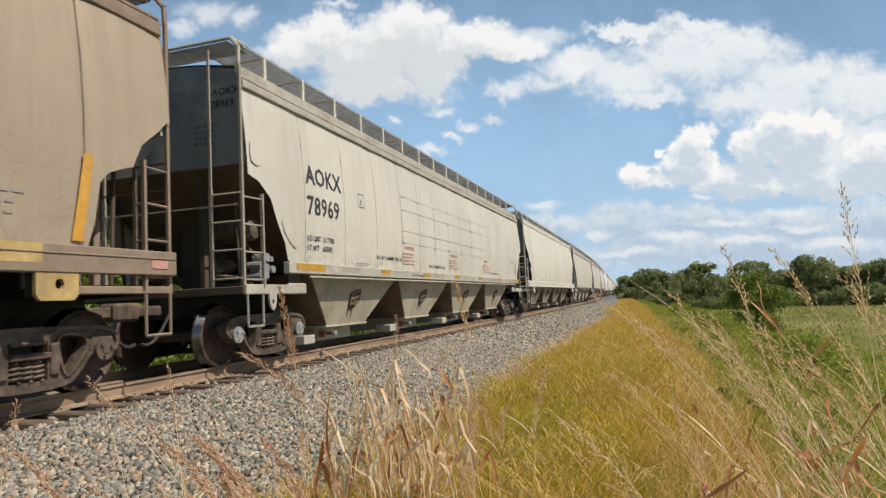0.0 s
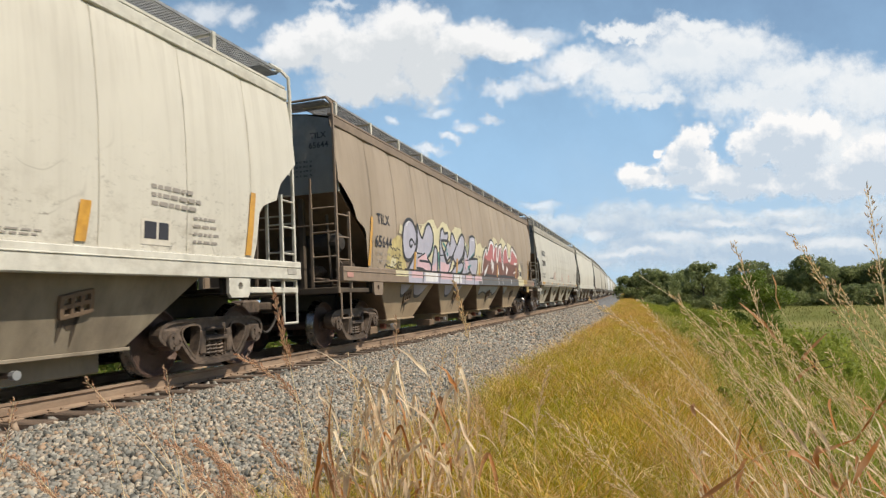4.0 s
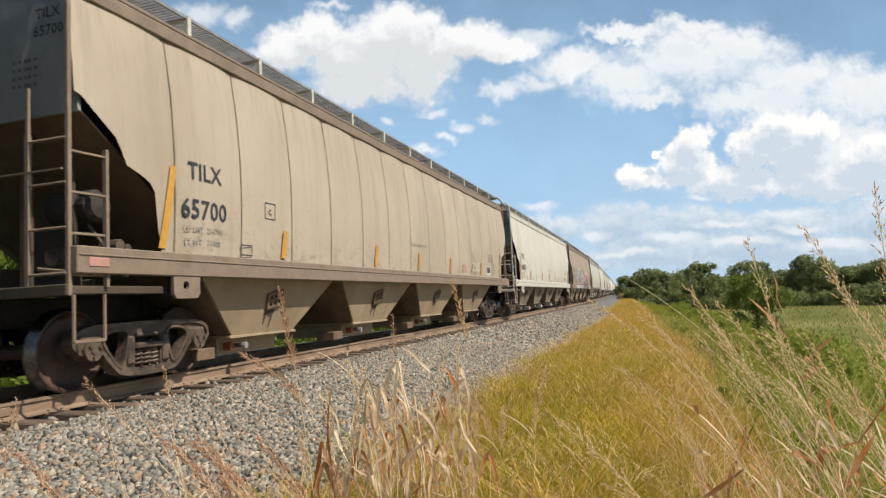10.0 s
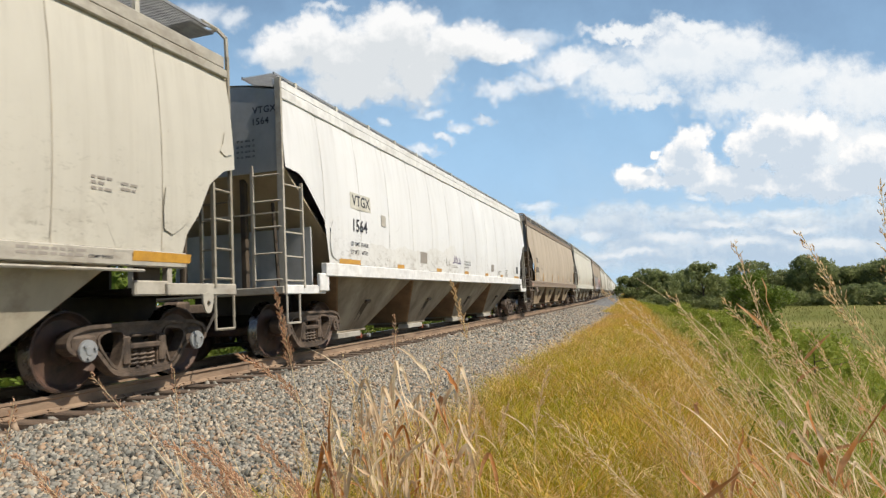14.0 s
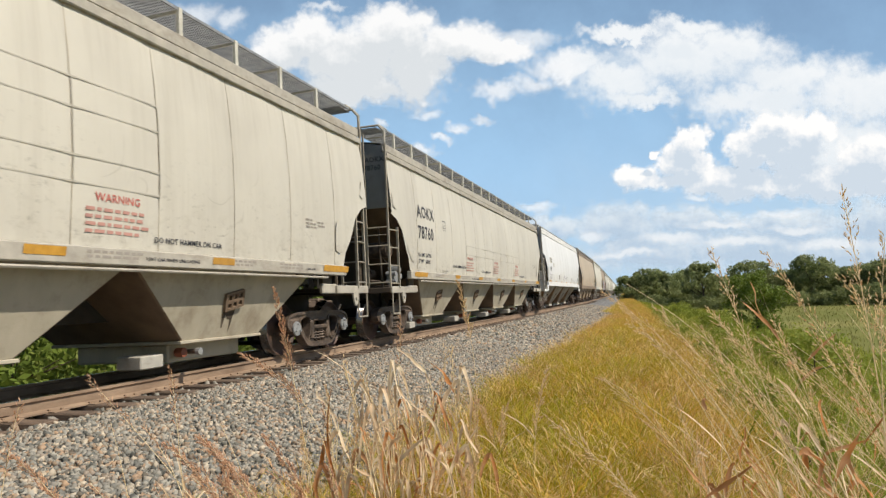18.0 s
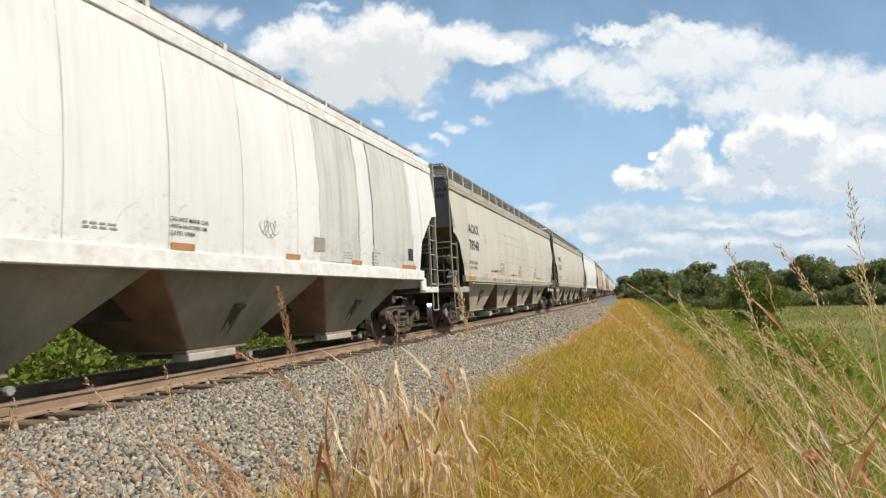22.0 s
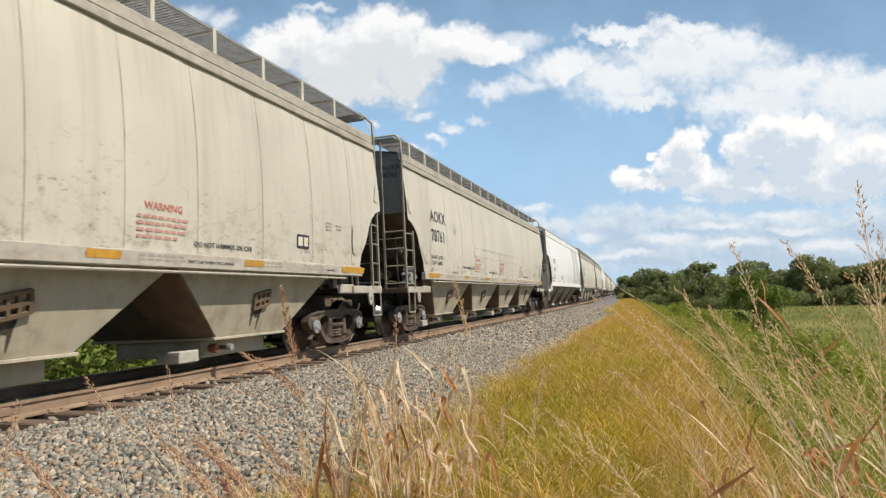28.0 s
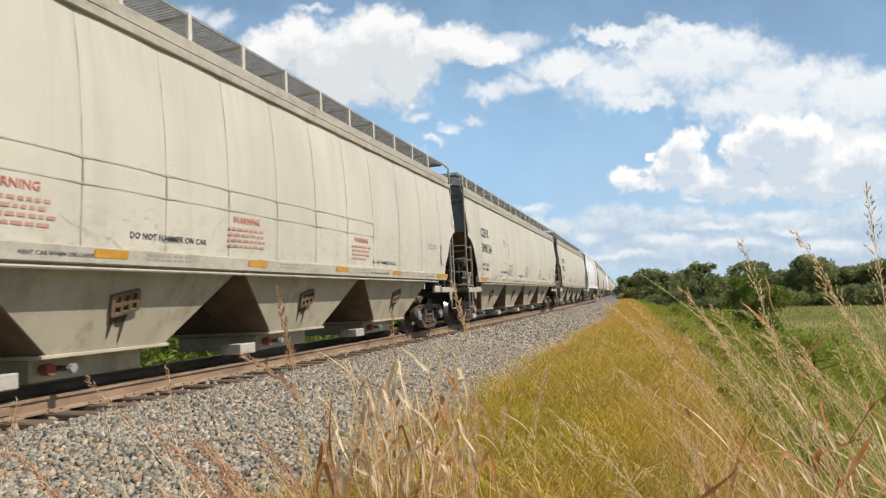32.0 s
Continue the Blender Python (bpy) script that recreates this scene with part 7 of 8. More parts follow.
TREES = [(1140, 120, 8.6, 6.5), (1168, 122, 7.6, 5.5), (1116, 126, 8.3, 5.5), (1106, 150, 8.0, 6), (1155, 132, 8.4, 6), (1200, 175, 9.5, 9), (1190, 160, 8.0, 8), (1240, 112, 8.6, 7), (1262, 125, 6.0, 6), (1292, 128, 6.6, 6), (1322, 120, 9.0, 7.5),
         (1345, 124, 7.0, 6), (1385, 122, 6.6, 7), (1430, 118, 9.0, 7.5), (1458, 128, 7.6, 6.5), (1490, 122, 6.4, 7), (1520, 125, 6.8, 7), (1555, 120, 7.4, 7.5), (1590, 118, 8.2, 8), (1640, 125, 8, 8), (1225, 125, 4.6, 7), (1410, 130, 5.6, 7)]
for i, (px, dist, h, w) in enumerate(TREES):
    tx, ty = polar(px, dist)
    build_tree(tx, ty, -2.6, h * 0.80, w * 0.92, 40 + i, M_LEAF, clumps=54, per=120, size=0.21, low=0.10)
for i in range(16):
    tx, ty = polar(1116 + 33 * i + (i * 29 % 13), 104 + (i * 17 % 7) * 3)
    build_tree(tx, ty, -2.7, 1.6 + (i * 7 % 5) * 0.3, 6.0, 140 + i, M_LEAF, "shrub", "dark green shrub under the field-edge trees", 34, 90, 0.22, 0.0)
tx, ty = polar(1330, 50)
build_tree(tx, ty, -2.6, 4.2, 4.2, 7, M_LEAF2, "shrub", "bright green shrub standing in the field", 44, 160, 0.10, 0.03)
WEEDS = random.Random(64)
for i in range(16):
    # rank growth along the ditch at the foot of the slope
    sw = 11 + 62 * (i / 15) ** 1.3
    ow = float(shoulder_edge(sw)) + WEEDS.uniform(2.6, 5.6)
    p = on_track(sw, ow)
    build_tree(p.x, p.y, ground_z(ow, sw) - 0.15, WEEDS.uniform(0.8, 1.35), WEEDS.uniform(1.5, 3.0), 420 + i, M_WEED, "shrub", "low green shrub along the ditch below the embankment", 26, 70, 0.06, 0.0)
for i in range(34):
    # leafy weeds along the break of the slope and down it
    sw = 7.5 + 42 * (i / 33) ** 1.5
    ow = float(shoulder_edge(sw)) + WEEDS.choice((0.3, 0.5, 0.9, 1.4, 2.3, 3.4)) + WEEDS.uniform(-0.15, 0.25)
    p = on_track(sw, ow)
    build_tree(p.x, p.y, ground_z(ow, sw) - 0.1, WEEDS.uniform(0.35, 0.6) * min(1.0, 0.35 + sw / 22), WEEDS.uniform(0.35, 0.8) * min(1.0, 0.4 + sw / 24), 180 + i, M_WEED, "weed_clump", "leafy green weeds on the embankment slope", 16, 60, 0.035, 0.0)
for i in range(13):
    p = on_track(-4 + i * 7, -14 - (i % 3) * 2)
    build_tree(p.x, p.y, -2.0, 6.2 + (i % 3) * 1.1, 7.5, 90 + i, M_LEAF2, "tree", "leafy green tree beyond the track", 60, 60, 0.26, 0.03)

for i in range(24):
    p = on_track(-9 + i * 4.3, -8.4 - (i * 7 % 5) * 0.5)
    build_tree(p.x, p.y, -1.5, 1.7 + (i * 11 % 4) * 0.35, 4.6, 220 + i, M_LEAF2, "shrub", "leafy green shrub on the far side of the track", 40, 80, 0.11, 0.0)

# ---- tall dry stalks beside the camera ----
M_RUST = island("russet_leaf", [(0.44, 0.165, 0.045), (0.54, 0.23, 0.07), (0.38, 0.14, 0.04)], 0.55, 0.4, (0.60, 0.36, 0.20), 9.0)
M_PALE = island("bleached_leaf", [(0.80, 0.635, 0.42), (0.90, 0.78, 0.58), (0.70, 0.50, 0.31)], 0.5, 0.4, (0.62, 0.42, 0.25), 7.0)
M_STEM = surface("straw_stem", (0.64, 0.50, 0.28), (0.78, 0.64, 0.40), 0.6, 0, 20.0, (1, 1, 0.2), 0.1)
M_TASSEL = island("russet_seed_husks", [(0.58, 0.35, 0.21), (0.68, 0.46, 0.30), (0.50, 0.27, 0.16), (0.76, 0.56, 0.40)], 0.7, 0.4)
M_SEED = island("seed_husks", [(0.78, 0.60, 0.34), (0.87, 0.72, 0.46), (0.66, 0.45, 0.25), (0.92, 0.80, 0.57)], 0.7, 0.55)
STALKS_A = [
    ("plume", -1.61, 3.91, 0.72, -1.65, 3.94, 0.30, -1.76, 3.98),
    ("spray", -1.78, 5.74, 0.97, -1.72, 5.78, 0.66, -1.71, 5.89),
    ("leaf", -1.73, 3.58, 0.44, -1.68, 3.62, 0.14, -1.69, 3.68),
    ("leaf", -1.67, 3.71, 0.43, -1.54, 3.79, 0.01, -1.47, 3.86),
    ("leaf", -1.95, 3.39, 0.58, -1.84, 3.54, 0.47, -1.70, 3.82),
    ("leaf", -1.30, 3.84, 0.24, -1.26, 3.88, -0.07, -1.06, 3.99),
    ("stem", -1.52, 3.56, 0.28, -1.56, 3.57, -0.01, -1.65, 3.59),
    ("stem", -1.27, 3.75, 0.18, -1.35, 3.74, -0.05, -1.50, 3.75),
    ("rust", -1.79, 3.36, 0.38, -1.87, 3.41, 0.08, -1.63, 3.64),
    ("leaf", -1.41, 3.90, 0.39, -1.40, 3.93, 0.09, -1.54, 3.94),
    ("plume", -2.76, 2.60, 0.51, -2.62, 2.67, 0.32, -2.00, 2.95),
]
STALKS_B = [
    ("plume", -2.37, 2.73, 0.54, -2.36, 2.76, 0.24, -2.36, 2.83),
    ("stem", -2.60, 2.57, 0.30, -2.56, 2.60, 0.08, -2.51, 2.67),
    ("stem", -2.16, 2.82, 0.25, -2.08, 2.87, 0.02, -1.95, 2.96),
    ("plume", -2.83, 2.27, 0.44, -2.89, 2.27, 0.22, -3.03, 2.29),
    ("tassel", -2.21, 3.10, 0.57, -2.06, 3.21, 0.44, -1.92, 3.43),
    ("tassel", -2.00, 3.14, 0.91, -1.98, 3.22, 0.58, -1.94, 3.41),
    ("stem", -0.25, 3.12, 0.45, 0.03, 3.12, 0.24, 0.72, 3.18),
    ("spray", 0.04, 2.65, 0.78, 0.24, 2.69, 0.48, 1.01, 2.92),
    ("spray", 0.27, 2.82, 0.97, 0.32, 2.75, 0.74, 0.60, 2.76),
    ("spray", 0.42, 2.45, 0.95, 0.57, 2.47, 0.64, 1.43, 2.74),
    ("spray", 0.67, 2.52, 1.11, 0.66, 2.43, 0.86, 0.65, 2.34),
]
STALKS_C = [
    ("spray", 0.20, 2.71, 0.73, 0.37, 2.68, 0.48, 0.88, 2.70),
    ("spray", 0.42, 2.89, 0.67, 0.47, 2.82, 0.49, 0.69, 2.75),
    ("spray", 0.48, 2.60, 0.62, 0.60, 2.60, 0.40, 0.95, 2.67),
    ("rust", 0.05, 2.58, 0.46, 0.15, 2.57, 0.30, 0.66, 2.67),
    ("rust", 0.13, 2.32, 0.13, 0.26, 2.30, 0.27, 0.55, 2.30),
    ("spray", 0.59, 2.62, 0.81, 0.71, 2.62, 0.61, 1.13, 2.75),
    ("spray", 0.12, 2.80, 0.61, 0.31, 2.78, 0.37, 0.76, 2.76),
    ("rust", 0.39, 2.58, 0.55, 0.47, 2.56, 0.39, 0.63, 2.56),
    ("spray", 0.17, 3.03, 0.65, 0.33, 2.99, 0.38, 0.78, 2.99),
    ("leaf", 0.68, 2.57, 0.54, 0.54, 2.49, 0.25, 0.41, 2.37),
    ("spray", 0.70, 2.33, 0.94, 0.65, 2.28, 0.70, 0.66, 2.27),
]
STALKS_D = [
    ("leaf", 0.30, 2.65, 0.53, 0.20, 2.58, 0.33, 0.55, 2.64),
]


def curve_at(a, b, c, t):
    """A bent stalk from a to c that passes b at its share of the length."""
    u = (b - a).length / ((b - a).length + (c - b).length + 1e-6)
    u = min(0.85, max(0.15, u))
    k = (b - a * (1 - u) ** 2 - c * u * u) / (2 * u * (1 - u))
    return a * (1 - t) ** 2 + k * (2 * t * (1 - t)) + c * t * t


LEAF_FACE = Vector((0.75, -0.62, 0.55))  # withered leaves turn towards the light


def blade(pts, width, twist, material, name, parent):
    """A withered leaf through its points, creased at the bends, hollow along the midrib, narrowing to both ends."""
    q, n = [], len(pts)
    for i in range(n - 1):
        p0, p1, p2, p3 = pts[max(0, i - 1)], pts[i], pts[i + 1], pts[min(n - 1, i + 2)]
        for k in range(5):
            t = k / 5
            q.append(0.5 * (2 * p1 + (p2 - p0) * t * 0.7 + (2 * p1 * 0 + (p2 - p1) * 6 - (p2 - p0) * 1.4 - (p3 - p1) * 0.7) * t * t + ((p1 - p2) * 4 + (p2 - p0) * 0.7 + (p3 - p1) * 0.7) * t ** 3))
    q.append(pts[-1])
    v, f, m = [], [], len(q)
    for i, p in enumerate(q):
        u = i / (m - 1)
        d = (q[min(m - 1, i + 1)] - q[max(0, i - 1)]).normalized()
        s1 = d.cross(LEAF_FACE + 0.8 * Vector((math.cos(twist + 4 * u), math.sin(2 * twist + 3 * u), 0.5 * math.sin(3 * twist + 5 * u)))).normalized()
        w = width * max(0.06, math.sin(math.pi * (0.1 + 0.9 * u)) ** 0.6) * (1 + 0.18 * math.sin(17 * u + 7 * twist))
        v += [p - s1 * w, p + d.cross(s1) * w * 0.45, p + s1 * w]
    for i in range(m - 1):
        for k in (0, 1):
            f.append((3 * i + k, 3 * i + k + 1, 3 * i + k + 4, 3 * i + k + 3))
    return raw(name, v, f, material, parent, smooth=True)


def build_reed(foot, height, lean, seed, leaves, head):
    """A dead coarse grass stem with broad bleached leaves that rise, break over and hang."""
    r = random.Random(seed)
    base = new("dead_reed")
    base.matrix_world = pose(*foot)
    top = Vector((lean * height, r.uniform(-0.12, 0.12) * height, height))
    mid = top * 0.5 + Vector((-0.08 * lean * height + r.uniform(-0.02, 0.02), 0, 0.03 * height))
    bm = bmesh.new()
    prev = None
    for i in range(9):
        t = i / 8
        p = curve_at(Vector((0, 0, 0)), mid, top, t)
        rad = 0.0042 * (1 - 0.6 * t)
        ring = [bm.verts.new(p + Vector((rad * math.cos(k * 1.2566), rad * math.sin(k * 1.2566), 0))) for k in range(5)]
        if prev:
            for k in range(5):
                bm.faces.new((prev[k], prev[(k + 1) % 5], ring[(k + 1) % 5], ring[k]))
        prev = ring
    part("stem", bm, M_STEM, base)
    for k in range(leaves):
        t0 = 0.30 + 0.6 * (k + r.random()) / leaves
        p = curve_at(Vector((0, 0, 0)), mid, top, t0)
        way = -1 if (k + seed) % 2 else 1
        out = Vector((way * r.uniform(0.5, 1.0), r.uniform(-0.6, 0.4), 0)).normalized()
        rise, reach, fall = r.uniform(0.06, 0.26), r.uniform(0.02, 0.08), r.uniform(0.16, 0.48)
        if r.random() < 0.3:
            fall = -r.uniform(0.05, 0.15)
        a = p + out * reach * 0.5 + Vector((0, 0, rise * 0.6))
        b = p + out * reach * 1.3 + Vector((0, 0, rise))
        c = b + out * r.uniform(0.015, 0.06) + Vector((r.uniform(-0.02, 0.02), 0, -fall * 0.45))
        e = c + out * r.uniform(-0.02, 0.09) + Vector((r.uniform(-0.03, 0.03), 0, -fall * 0.55))
        blade([p, a, b, c, e], r.uniform(0.0075, 0.014), r.uniform(0, 6.28), M_RUST if r.random() < (0.15 if foot.x < 0 else 0.75) else M_PALE, "leaf", base)
    if head:
        v, f = [], []
        for i in range(46):
            t = 0.74 + 0.26 * i / 45
            p = curve_at(Vector((0, 0, 0)), mid, top, t)
            an = r.uniform(0, 6.28)
            d = Vector((0.35 * math.cos(an) + lean, 0.35 * math.sin(an), 1.0)).normalized()
            q = p + d * r.uniform(0.0, 0.05)
            s1 = d.orthogonal().normalized() * 0.003
            s2 = d.cross(s1)
            k = len(v)
            ln = r.uniform(0.018, 0.03)
            v += [q, q + d * ln * 0.45 + s1, q + d * ln * 0.45 - s1, q + d * ln, q + d * ln * 0.45 + s2]
            f += [(k, k + 1, k + 3), (k, k + 3, k + 2), (k, k + 4, k + 3), (k, k + 2, k + 4), (k, k + 1, k + 4)]
        raw("seed_head", v, f, M_SEED, base)
    return tagged(base, "dead coarse grass stem with broad bleached drooping leaves", "dry grass", "tall stalks beside the ballast")


def ribbon(a, b, c, width, twist, material, name, parent, start=0.0):
    """A long dry leaf: a folded strip that narrows to its tip."""
    v, f, n = [], [], 12
    for i in range(n + 1):
        t = start + (1 - start) * i / n
        p = curve_at(a, b, c, t) + Vector((0.6, 0.8, 0.3)) * (0.9 * width * math.sin(9 * t + 5 * twist) * t)
        d = (curve_at(a, b, c, min(1, t + 0.02)) - curve_at(a, b, c, max(0, t - 0.02))).normalized()
        face = LEAF_FACE + 0.55 * Vector((math.cos(twist + 2.6 * t), math.sin(3 * twist + 1.9 * t), math.sin(twist)))
        s1 = d.cross(face).normalized()
        up = d.cross(s1)
        w = width * (math.sin(math.pi * (0.12 + 0.88 * t)) ** 0.7)
        v += [p - s1 * w, p + up * w * 0.4, p + s1 * w]
    for i in range(n):
        for k in (0, 1):
            f.append((3 * i + k, 3 * i + k + 1, 3 * i + k + 4, 3 * i + k + 3))
    return raw(name, v, f, material, parent, smooth=True)


def straw(a, b, c, thick, base):
    """A thin bent stem that narrows upward."""
    n = 14
    bm = bmesh.new()
    prev = None
    for i in range(n + 1):
        t = i / n
        p = curve_at(a, b, c, t)
        d = (curve_at(a, b, c, t + 0.02) - curve_at(a, b, c, t - 0.02)).to_track_quat("Z", "Y")
        rad = thick * (1 - 0.72 * t)
        ring = [bm.verts.new(p + d @ Vector((rad * math.cos(k * 1.2566), rad * math.sin(k * 1.2566), 0))) for k in range(5)]
        if prev:
            for k in range(5):
                bm.faces.new((prev[k], prev[(k + 1) % 5], ring[(k + 1) % 5], ring[k]))
        prev = ring
    part("stem", bm, M_STEM, base)


def build_stalk(kind, tip, mid, foot, seed):
    r = random.Random(seed)
    base = new("grass_stalk")
    base.matrix_world = pose(*foot)
    a, b, c = Vector((0, 0, 0)), mid - foot, tip - foot
    if kind in ("leaf", "rust") and foot.x > 0:
        # a thin stem whose few short leaves curl away and twist
        straw(a, b, c, 0.0024, base)
        for k in range(2 if kind == "leaf" else 3):
            t0 = 0.30 + 0.22 * k + r.uniform(0, 0.18)
            p = curve_at(a, b, c, t0)
            way = (curve_at(a, b, c, min(1, t0 + 0.05)) - p).normalized()
            out = Vector((r.choice((-1, 1)) * r.uniform(0.4, 1.0), r.uniform(-0.6, 0.6), 0)).normalized()
            ln = r.uniform(0.10, 0.24)
            hook = r.choice((0.0, 0.1, 0.25, 0.7)) * r.uniform(0.7, 1.3)
            p1 = p + ln * (way * 0.34 + out * 0.10)
            p2 = p1 + ln * (way * (0.34 - 0.25 * hook) + out * r.uniform(0.08, 0.24))
            p3 = p2 + ln * (way * (0.30 - 0.75 * hook) + out * r.uniform(-0.05, 0.22) + Vector((0, 0, -0.12 * hook)))
            blade([p, p1, p2, p3], r.uniform(0.006, 0.0105), r.uniform(0, 6.28), M_RUST if r.random() < (0.75 if kind == "rust" else 0.45) else M_PALE, "leaf", base)
        label, cat = "thin straw stalk with short curled russet and bleached leaves", "dry grass"
    elif kind in ("leaf", "rust"):
        m = M_PALE if kind == "leaf" else M_RUST
        ribbon(a, b, c, (r.uniform(0.008, 0.012) if kind == "leaf" else r.uniform(0.010, 0.015)) * 0.72, r.uniform(0.3, 1.5), m, "leaf", base)
        label, cat = ("bleached dry grass leaf standing in the turf" if kind == "leaf" else "russet withered grass leaf in the turf"), "dry grass"
    else:
        straw(a, b, c, 0.0034, base)
        for k in range(0 if foot.x < -1.9 else 1):
            t0 = r.uniform(0.1, 0.5)
            p = curve_at(a, b, c, t0)
            an = r.uniform(0, 6.28)
            q = p + Vector((math.cos(an) * 0.12, math.sin(an) * 0.12, 0.14))
            e = p + Vector((math.cos(an) * 0.3, math.sin(an) * 0.26, r.uniform(0.16, 0.26)))
            ribbon(p, q, e, 0.005, an, M_PALE if r.random() < 0.6 else M_RUST, "leaf", base)
        if kind != "stem":
            v, f = [], []
            length = {"plume": 0.34, "tassel": 0.46}.get(kind, 0.55)
            total = (c - a).length
            t_low = max(0.35, 1 - length / total)
            big = max(1.0, foot.y / 3.6)
            sprigs = {"plume": 30, "tassel": 70}.get(kind, 40)

            def husk(p, d, ln, wd):
                s1 = d.cross(Vector((r.uniform(-1, 1), r.uniform(-1, 1), r.uniform(-1, 1)))).normalized()
                s2 = d.cross(s1)
                k = len(v)
                v.extend([p, p + d * ln * 0.45 + s1 * wd, p + d * ln * 0.45 - s1 * wd, p + d * ln, p + d * ln * 0.45 + s2 * wd])
                f.extend([(k, k + 1, k + 3), (k, k + 3, k + 2), (k, k + 4, k + 3), (k, k + 2, k + 4), (k, k + 1, k + 4)])
            for i in range(sprigs):
                t = t_low + (1 - t_low) * (i + r.random()) / sprigs
                p = curve_at(a, b, c, min(1, t))
                along = (curve_at(a, b, c, min(1, t + 0.02)) - curve_at(a, b, c, t - 0.02)).normalized()
                an = r.uniform(0, 6.28)
                side = (along.orthogonal().normalized() * math.cos(an) + along.cross(along.orthogonal().normalized()) * math.sin(an))
                reach = {"plume": 0.03, "tassel": 0.05}.get(kind, 0.075) * (1.15 - (t - t_low) / (1 - t_low + 1e-6)) * r.uniform(0.5, 1.2)
                d = (along * (1.8 if kind == "plume" else 2.3) + side).normalized()
                end = p + d * (reach + 0.02)
                # thin branchlet
                k = len(v)
                w = side.cross(d).normalized() * 0.0008
                v.extend([p - w, p + w, end])
                f.append((k, k + 1, k + 2))
                husks = 3 if kind == "plume" else 6 if foot.x < 0 else 4
                for j in range(husks):
                    q = p + (end - p) * (0.3 + 0.7 * (j + r.random()) / husks)
                    dd = (d + Vector((r.uniform(-0.5, 0.5), r.uniform(-0.5, 0.5), r.uniform(-0.4, 0.4)))).normalized()
                    husk(q, dd, r.uniform(0.012, 0.021) * big, r.uniform(0.0022, 0.0036) * big * (1.0 if foot.x < 0 else 0.8))
            raw("seed_head", v, f, M_TASSEL if kind == "tassel" or (kind == "plume" and foot.x < -1.4) else M_SEED, base)
        label, cat = ("dry straw grass stalk with a feathery seed head" if kind != "stem" else "thin bare straw grass stalk"), "dry grass"
    return tagged(base, label, cat, "tall stalks beside the ballast")


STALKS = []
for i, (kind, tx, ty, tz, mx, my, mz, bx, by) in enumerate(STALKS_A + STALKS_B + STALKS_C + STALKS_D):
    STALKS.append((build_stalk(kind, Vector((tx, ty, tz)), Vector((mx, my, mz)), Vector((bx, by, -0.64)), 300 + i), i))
rr = random.Random(77)
for i in range(24):
    # the bleached clump at the ballast's edge
    foot = Vector((rr.gauss(-1.47, 0.17), rr.uniform(3.25, 4.1), -0.66))
    STALKS.append((build_reed(foot, rr.uniform(0.55, 1.2), rr.uniform(-0.22, 0.2), 700 + i, 2 + i % 3, i % 3 == 0), 260 + i))
for i in range(6):
    # dead leaves among the seeding grass on the slope's edge
    foot = Vector((rr.uniform(0.35, 1.3), rr.uniform(2.3, 3.2), -0.70))
    STALKS.append((build_reed(foot, rr.uniform(0.45, 0.9), rr.uniform(-0.6, -0.2), 760 + i, 2, False), 300 + i))
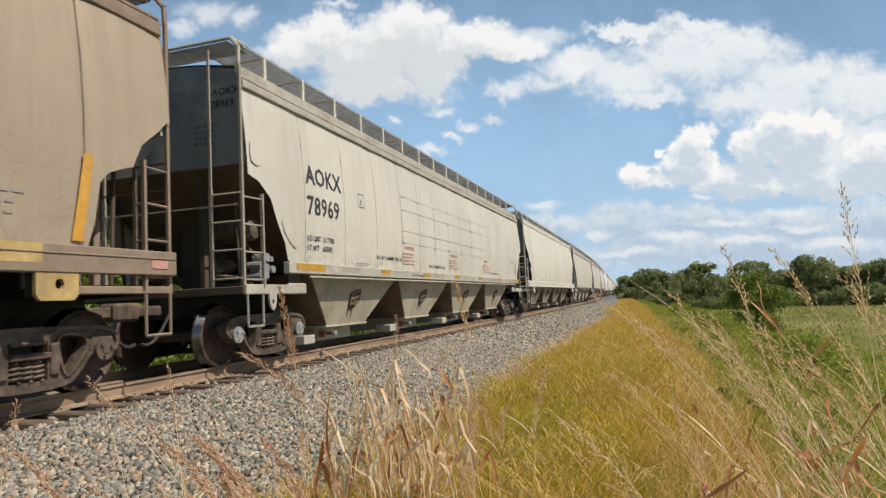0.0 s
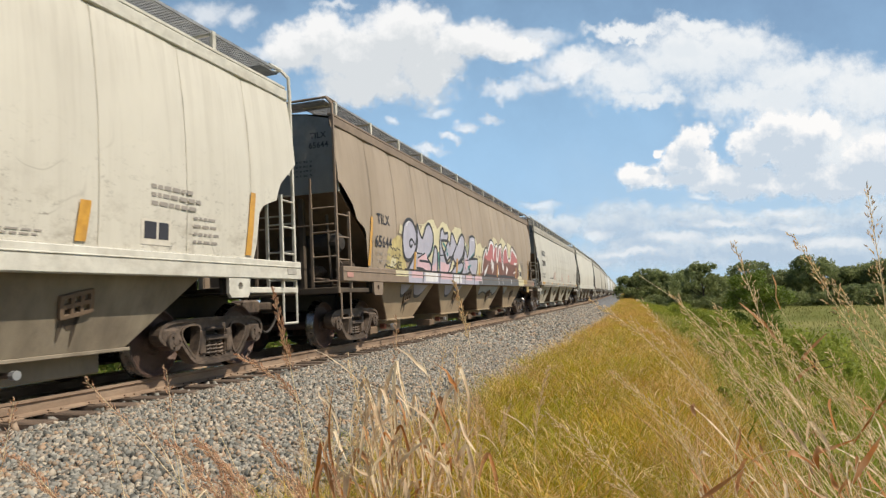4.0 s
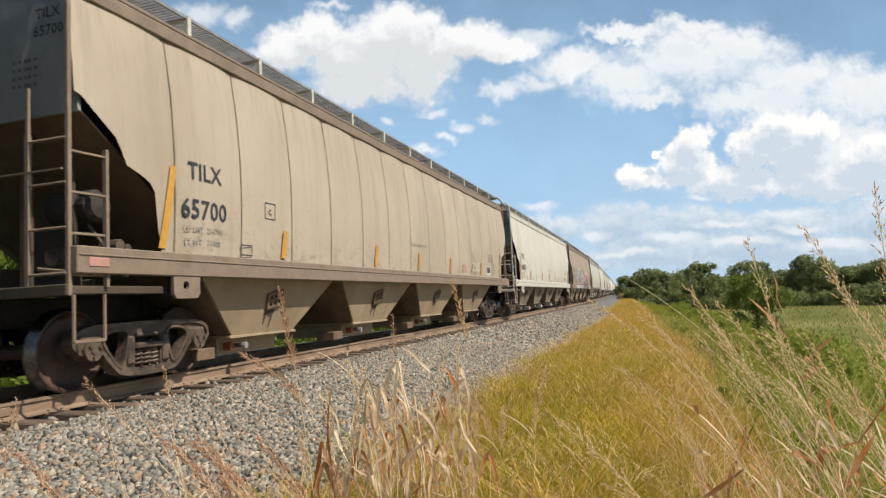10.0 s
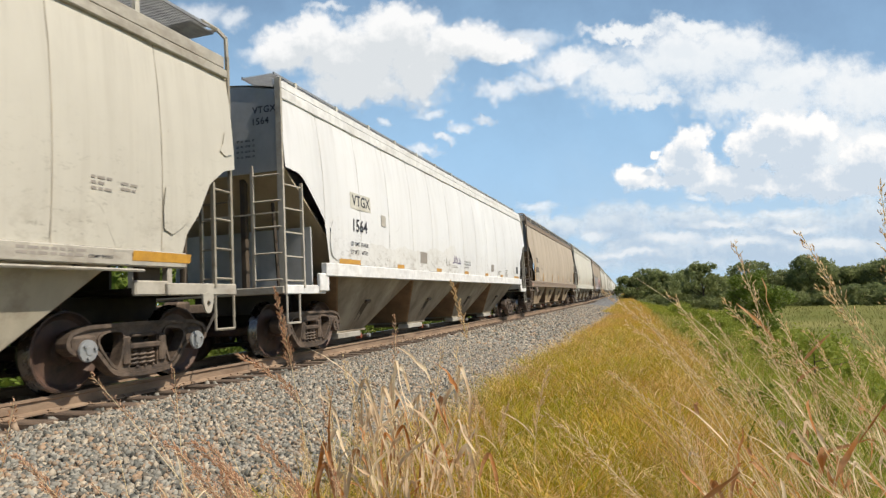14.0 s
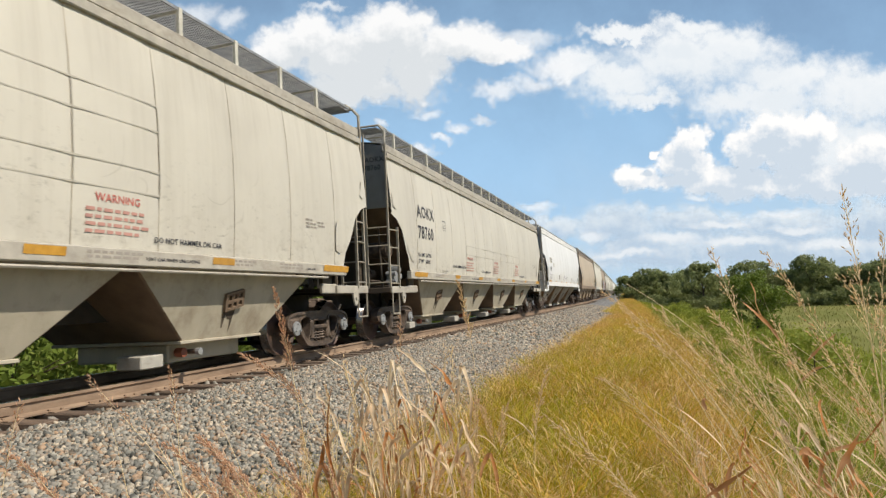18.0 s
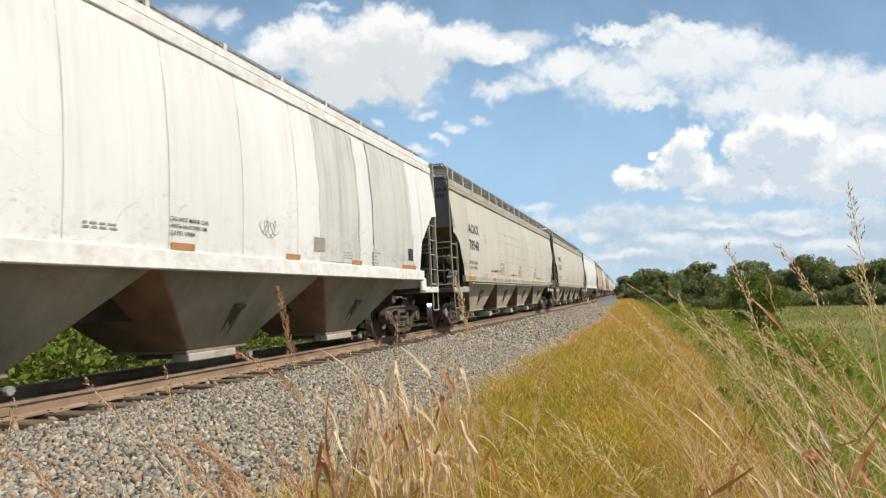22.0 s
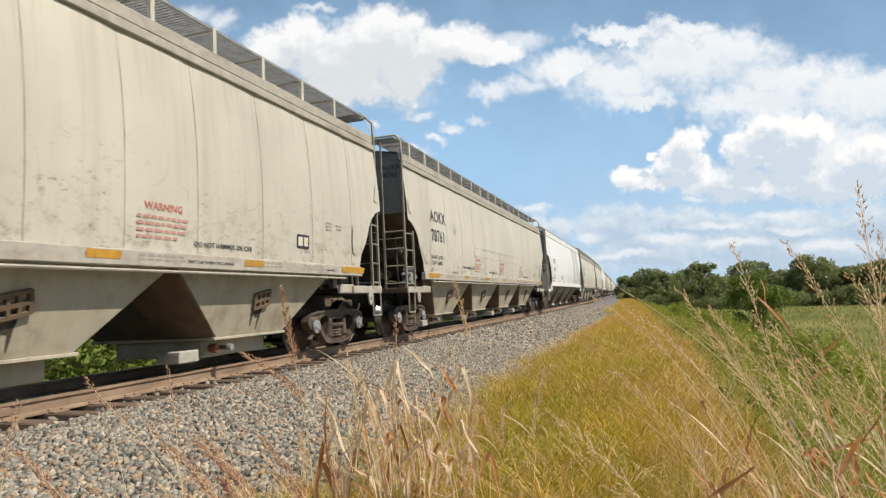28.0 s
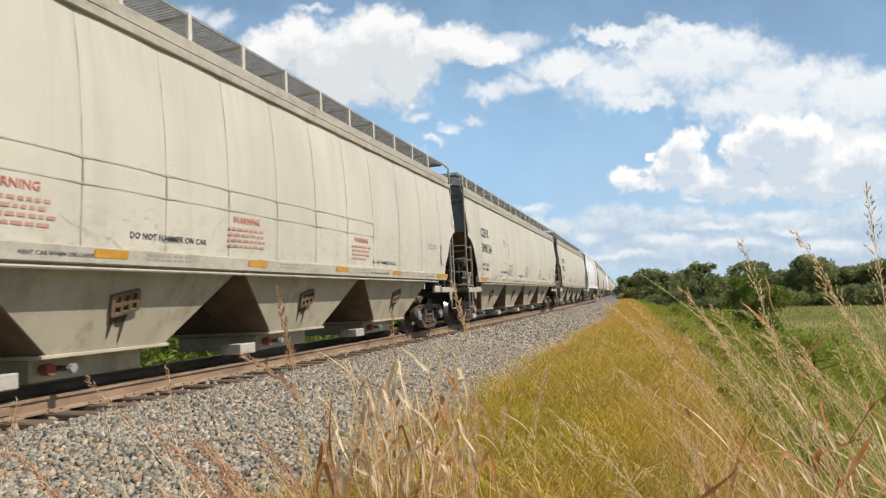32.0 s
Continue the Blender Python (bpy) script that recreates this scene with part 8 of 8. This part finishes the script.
for i in [k for k in range(196) if k < 30 or 44 <= k < 56 or k >= 108] + list(range(200, 222)):
    # loose followers round the same clumps
    if i < 30:
        fx, fy, hh, lx = rr.uniform(0.4, 1.5), rr.uniform(2.9, 4.3), rr.uniform(0.75, 1.5), rr.uniform(-0.7, -0.1)
        kind = rr.choice(("spray", "spray", "stem", "leaf", "plume", "rust"))
    elif i < 88:
        fx, fy, hh, lx = rr.uniform(-2.05, -1.15), rr.uniform(3.5, 4.4), rr.uniform(0.4, 0.95), rr.uniform(-0.35, 0.3)
        kind = rr.choice(("spray", "stem", "plume"))
    elif i < 108:
        fx, fy, hh, lx = rr.uniform(-1.9, -1.2), rr.uniform(3.3, 3.9), rr.uniform(0.5, 1.05), rr.uniform(-0.3, 0.25)
        kind = rr.choice(("leaf", "leaf", "stem", "spray"))
    elif i < 124:
        fx, fy, hh, lx = rr.uniform(-2.7, -0.9), rr.uniform(3.4, 5.6), rr.uniform(0.45, 0.95), rr.uniform(-0.3, 0.2)
        kind = rr.choice(("spray", "spray", "stem", "plume"))
    elif i < 146 or i >= 200:
        # rosy plumes that lean out over the ballast
        fx, fy, hh, lx = rr.uniform(-2.55, -1.5), rr.uniform(2.45, 3.1), rr.uniform(0.35, 0.85), rr.uniform(-0.8, -0.2)
        kind = rr.choice(("plume", "tassel", "plume", "leaf"))
    else:
        fx, fy, hh, lx = rr.uniform(0.15, 1.5), rr.uniform(2.3, 3.3), rr.uniform(0.45, 1.1), rr.uniform(-0.7, -0.05)
        kind = rr.choice(("spray", "rust", "leaf", "spray", "rust", "stem"))
    foot = Vector((fx, fy, -0.64))
    tip = foot + Vector((lx * hh, rr.uniform(-0.1, 0.2), hh))
    mid = (foot + tip) / 2 + Vector((-lx * 0.16 * hh, 0, 0.07 * hh))
    if kind in ("leaf", "rust"):
        # withered leaves rise, then bend over and hang
        droop, way = rr.choice((0.0, 0.02, 0.05, 0.1, 0.3)), rr.choice((-1, -1, 1))
        mid = foot + Vector((lx * hh * 0.3, 0, hh * 0.7))
        tip = mid + Vector((way * hh * rr.uniform(0.03, 0.2), rr.uniform(-0.1, 0.1), hh * (0.32 - droop)))
    STALKS.append((build_stalk(kind, tip, mid, foot, 400 + i), 50 + i))


# ---- wooden ties ----
def build_ties():
    me = None
    for i in range(170):
        sp = -4 + 0.53 * i
        if me is None:
            bm = box((-1.36, -0.115, -0.35), (1.36, 0.115, -0.181), 0.012)
            me = bpy.data.meshes.new("tie")
            bm.to_mesh(me)
            bm.free()
            me.materials.append(M_TIE)
        ob = new("wooden_tie", me)
        ob.matrix_world = track_pose(sp) @ pose((i * 37 % 11 - 5) * 0.008, 0, 0, 0, 0, (i * 53 % 7 - 3) * 0.3)
        tagged(ob, "weathered brown wooden railway tie in ballast", "railway tie", "ties under the rails")


build_ties()


# ---- everything that moves ----
def travelled(t):
    """Metres that the train has rolled since the start: it gathers speed a little."""
    return 6.2 * t + 0.01125 * t * t


def motions():
    times = [2.0 * i for i in range(17)]
    for car, s in TRAIN:
        walk(car, [(t, track_pose(s + travelled(t))) for t in times])
    t = 0.0
    turns = [0.1 * i for i in range(321)]
    shared = {}
    for car, s in TRAIN:
        for ob in car.children_recursive:
            if ob.name.startswith("wheelset"):
                m = ob.matrix_basis.copy()
                key = round(m.translation.y, 3)
                if key not in shared:
                    walk(ob, [(t, m @ pose(0, 0, 0, -math.degrees(travelled(t) / 0.457))) for t in turns])
                    shared[key] = ob.animation_data
                else:
                    ob.rotation_mode = "QUATERNION"
                    ob.animation_data_create()
                    ob.animation_data.action = shared[key].action
                    ob.animation_data.action_slot = shared[key].action_slot
    for ob, i in STALKS:
        m = ob.matrix_world.copy() if ob.matrix_world.translation.length else ob.matrix_basis.copy()
        far = 1.6 if ob.location.x > 0.2 else 0.8
        walk(ob, [(t, m @ pose(0, 0, 0, far * 0.5 * math.sin(0.9 * t + i), far * (math.sin(1.13 * t + 0.5 * i) + 0.6 * math.sin(0.37 * t + 0.2 * i)), 0)) for t in [0.8 * k for k in range(41)]])
    for ob, (dx, dy) in CLOUDS:
        m = ob.matrix_world.copy()
        walk(ob, [(0, m), (32, m @ pose(dx * UNIT, -dy * UNIT, 0))])


motions()
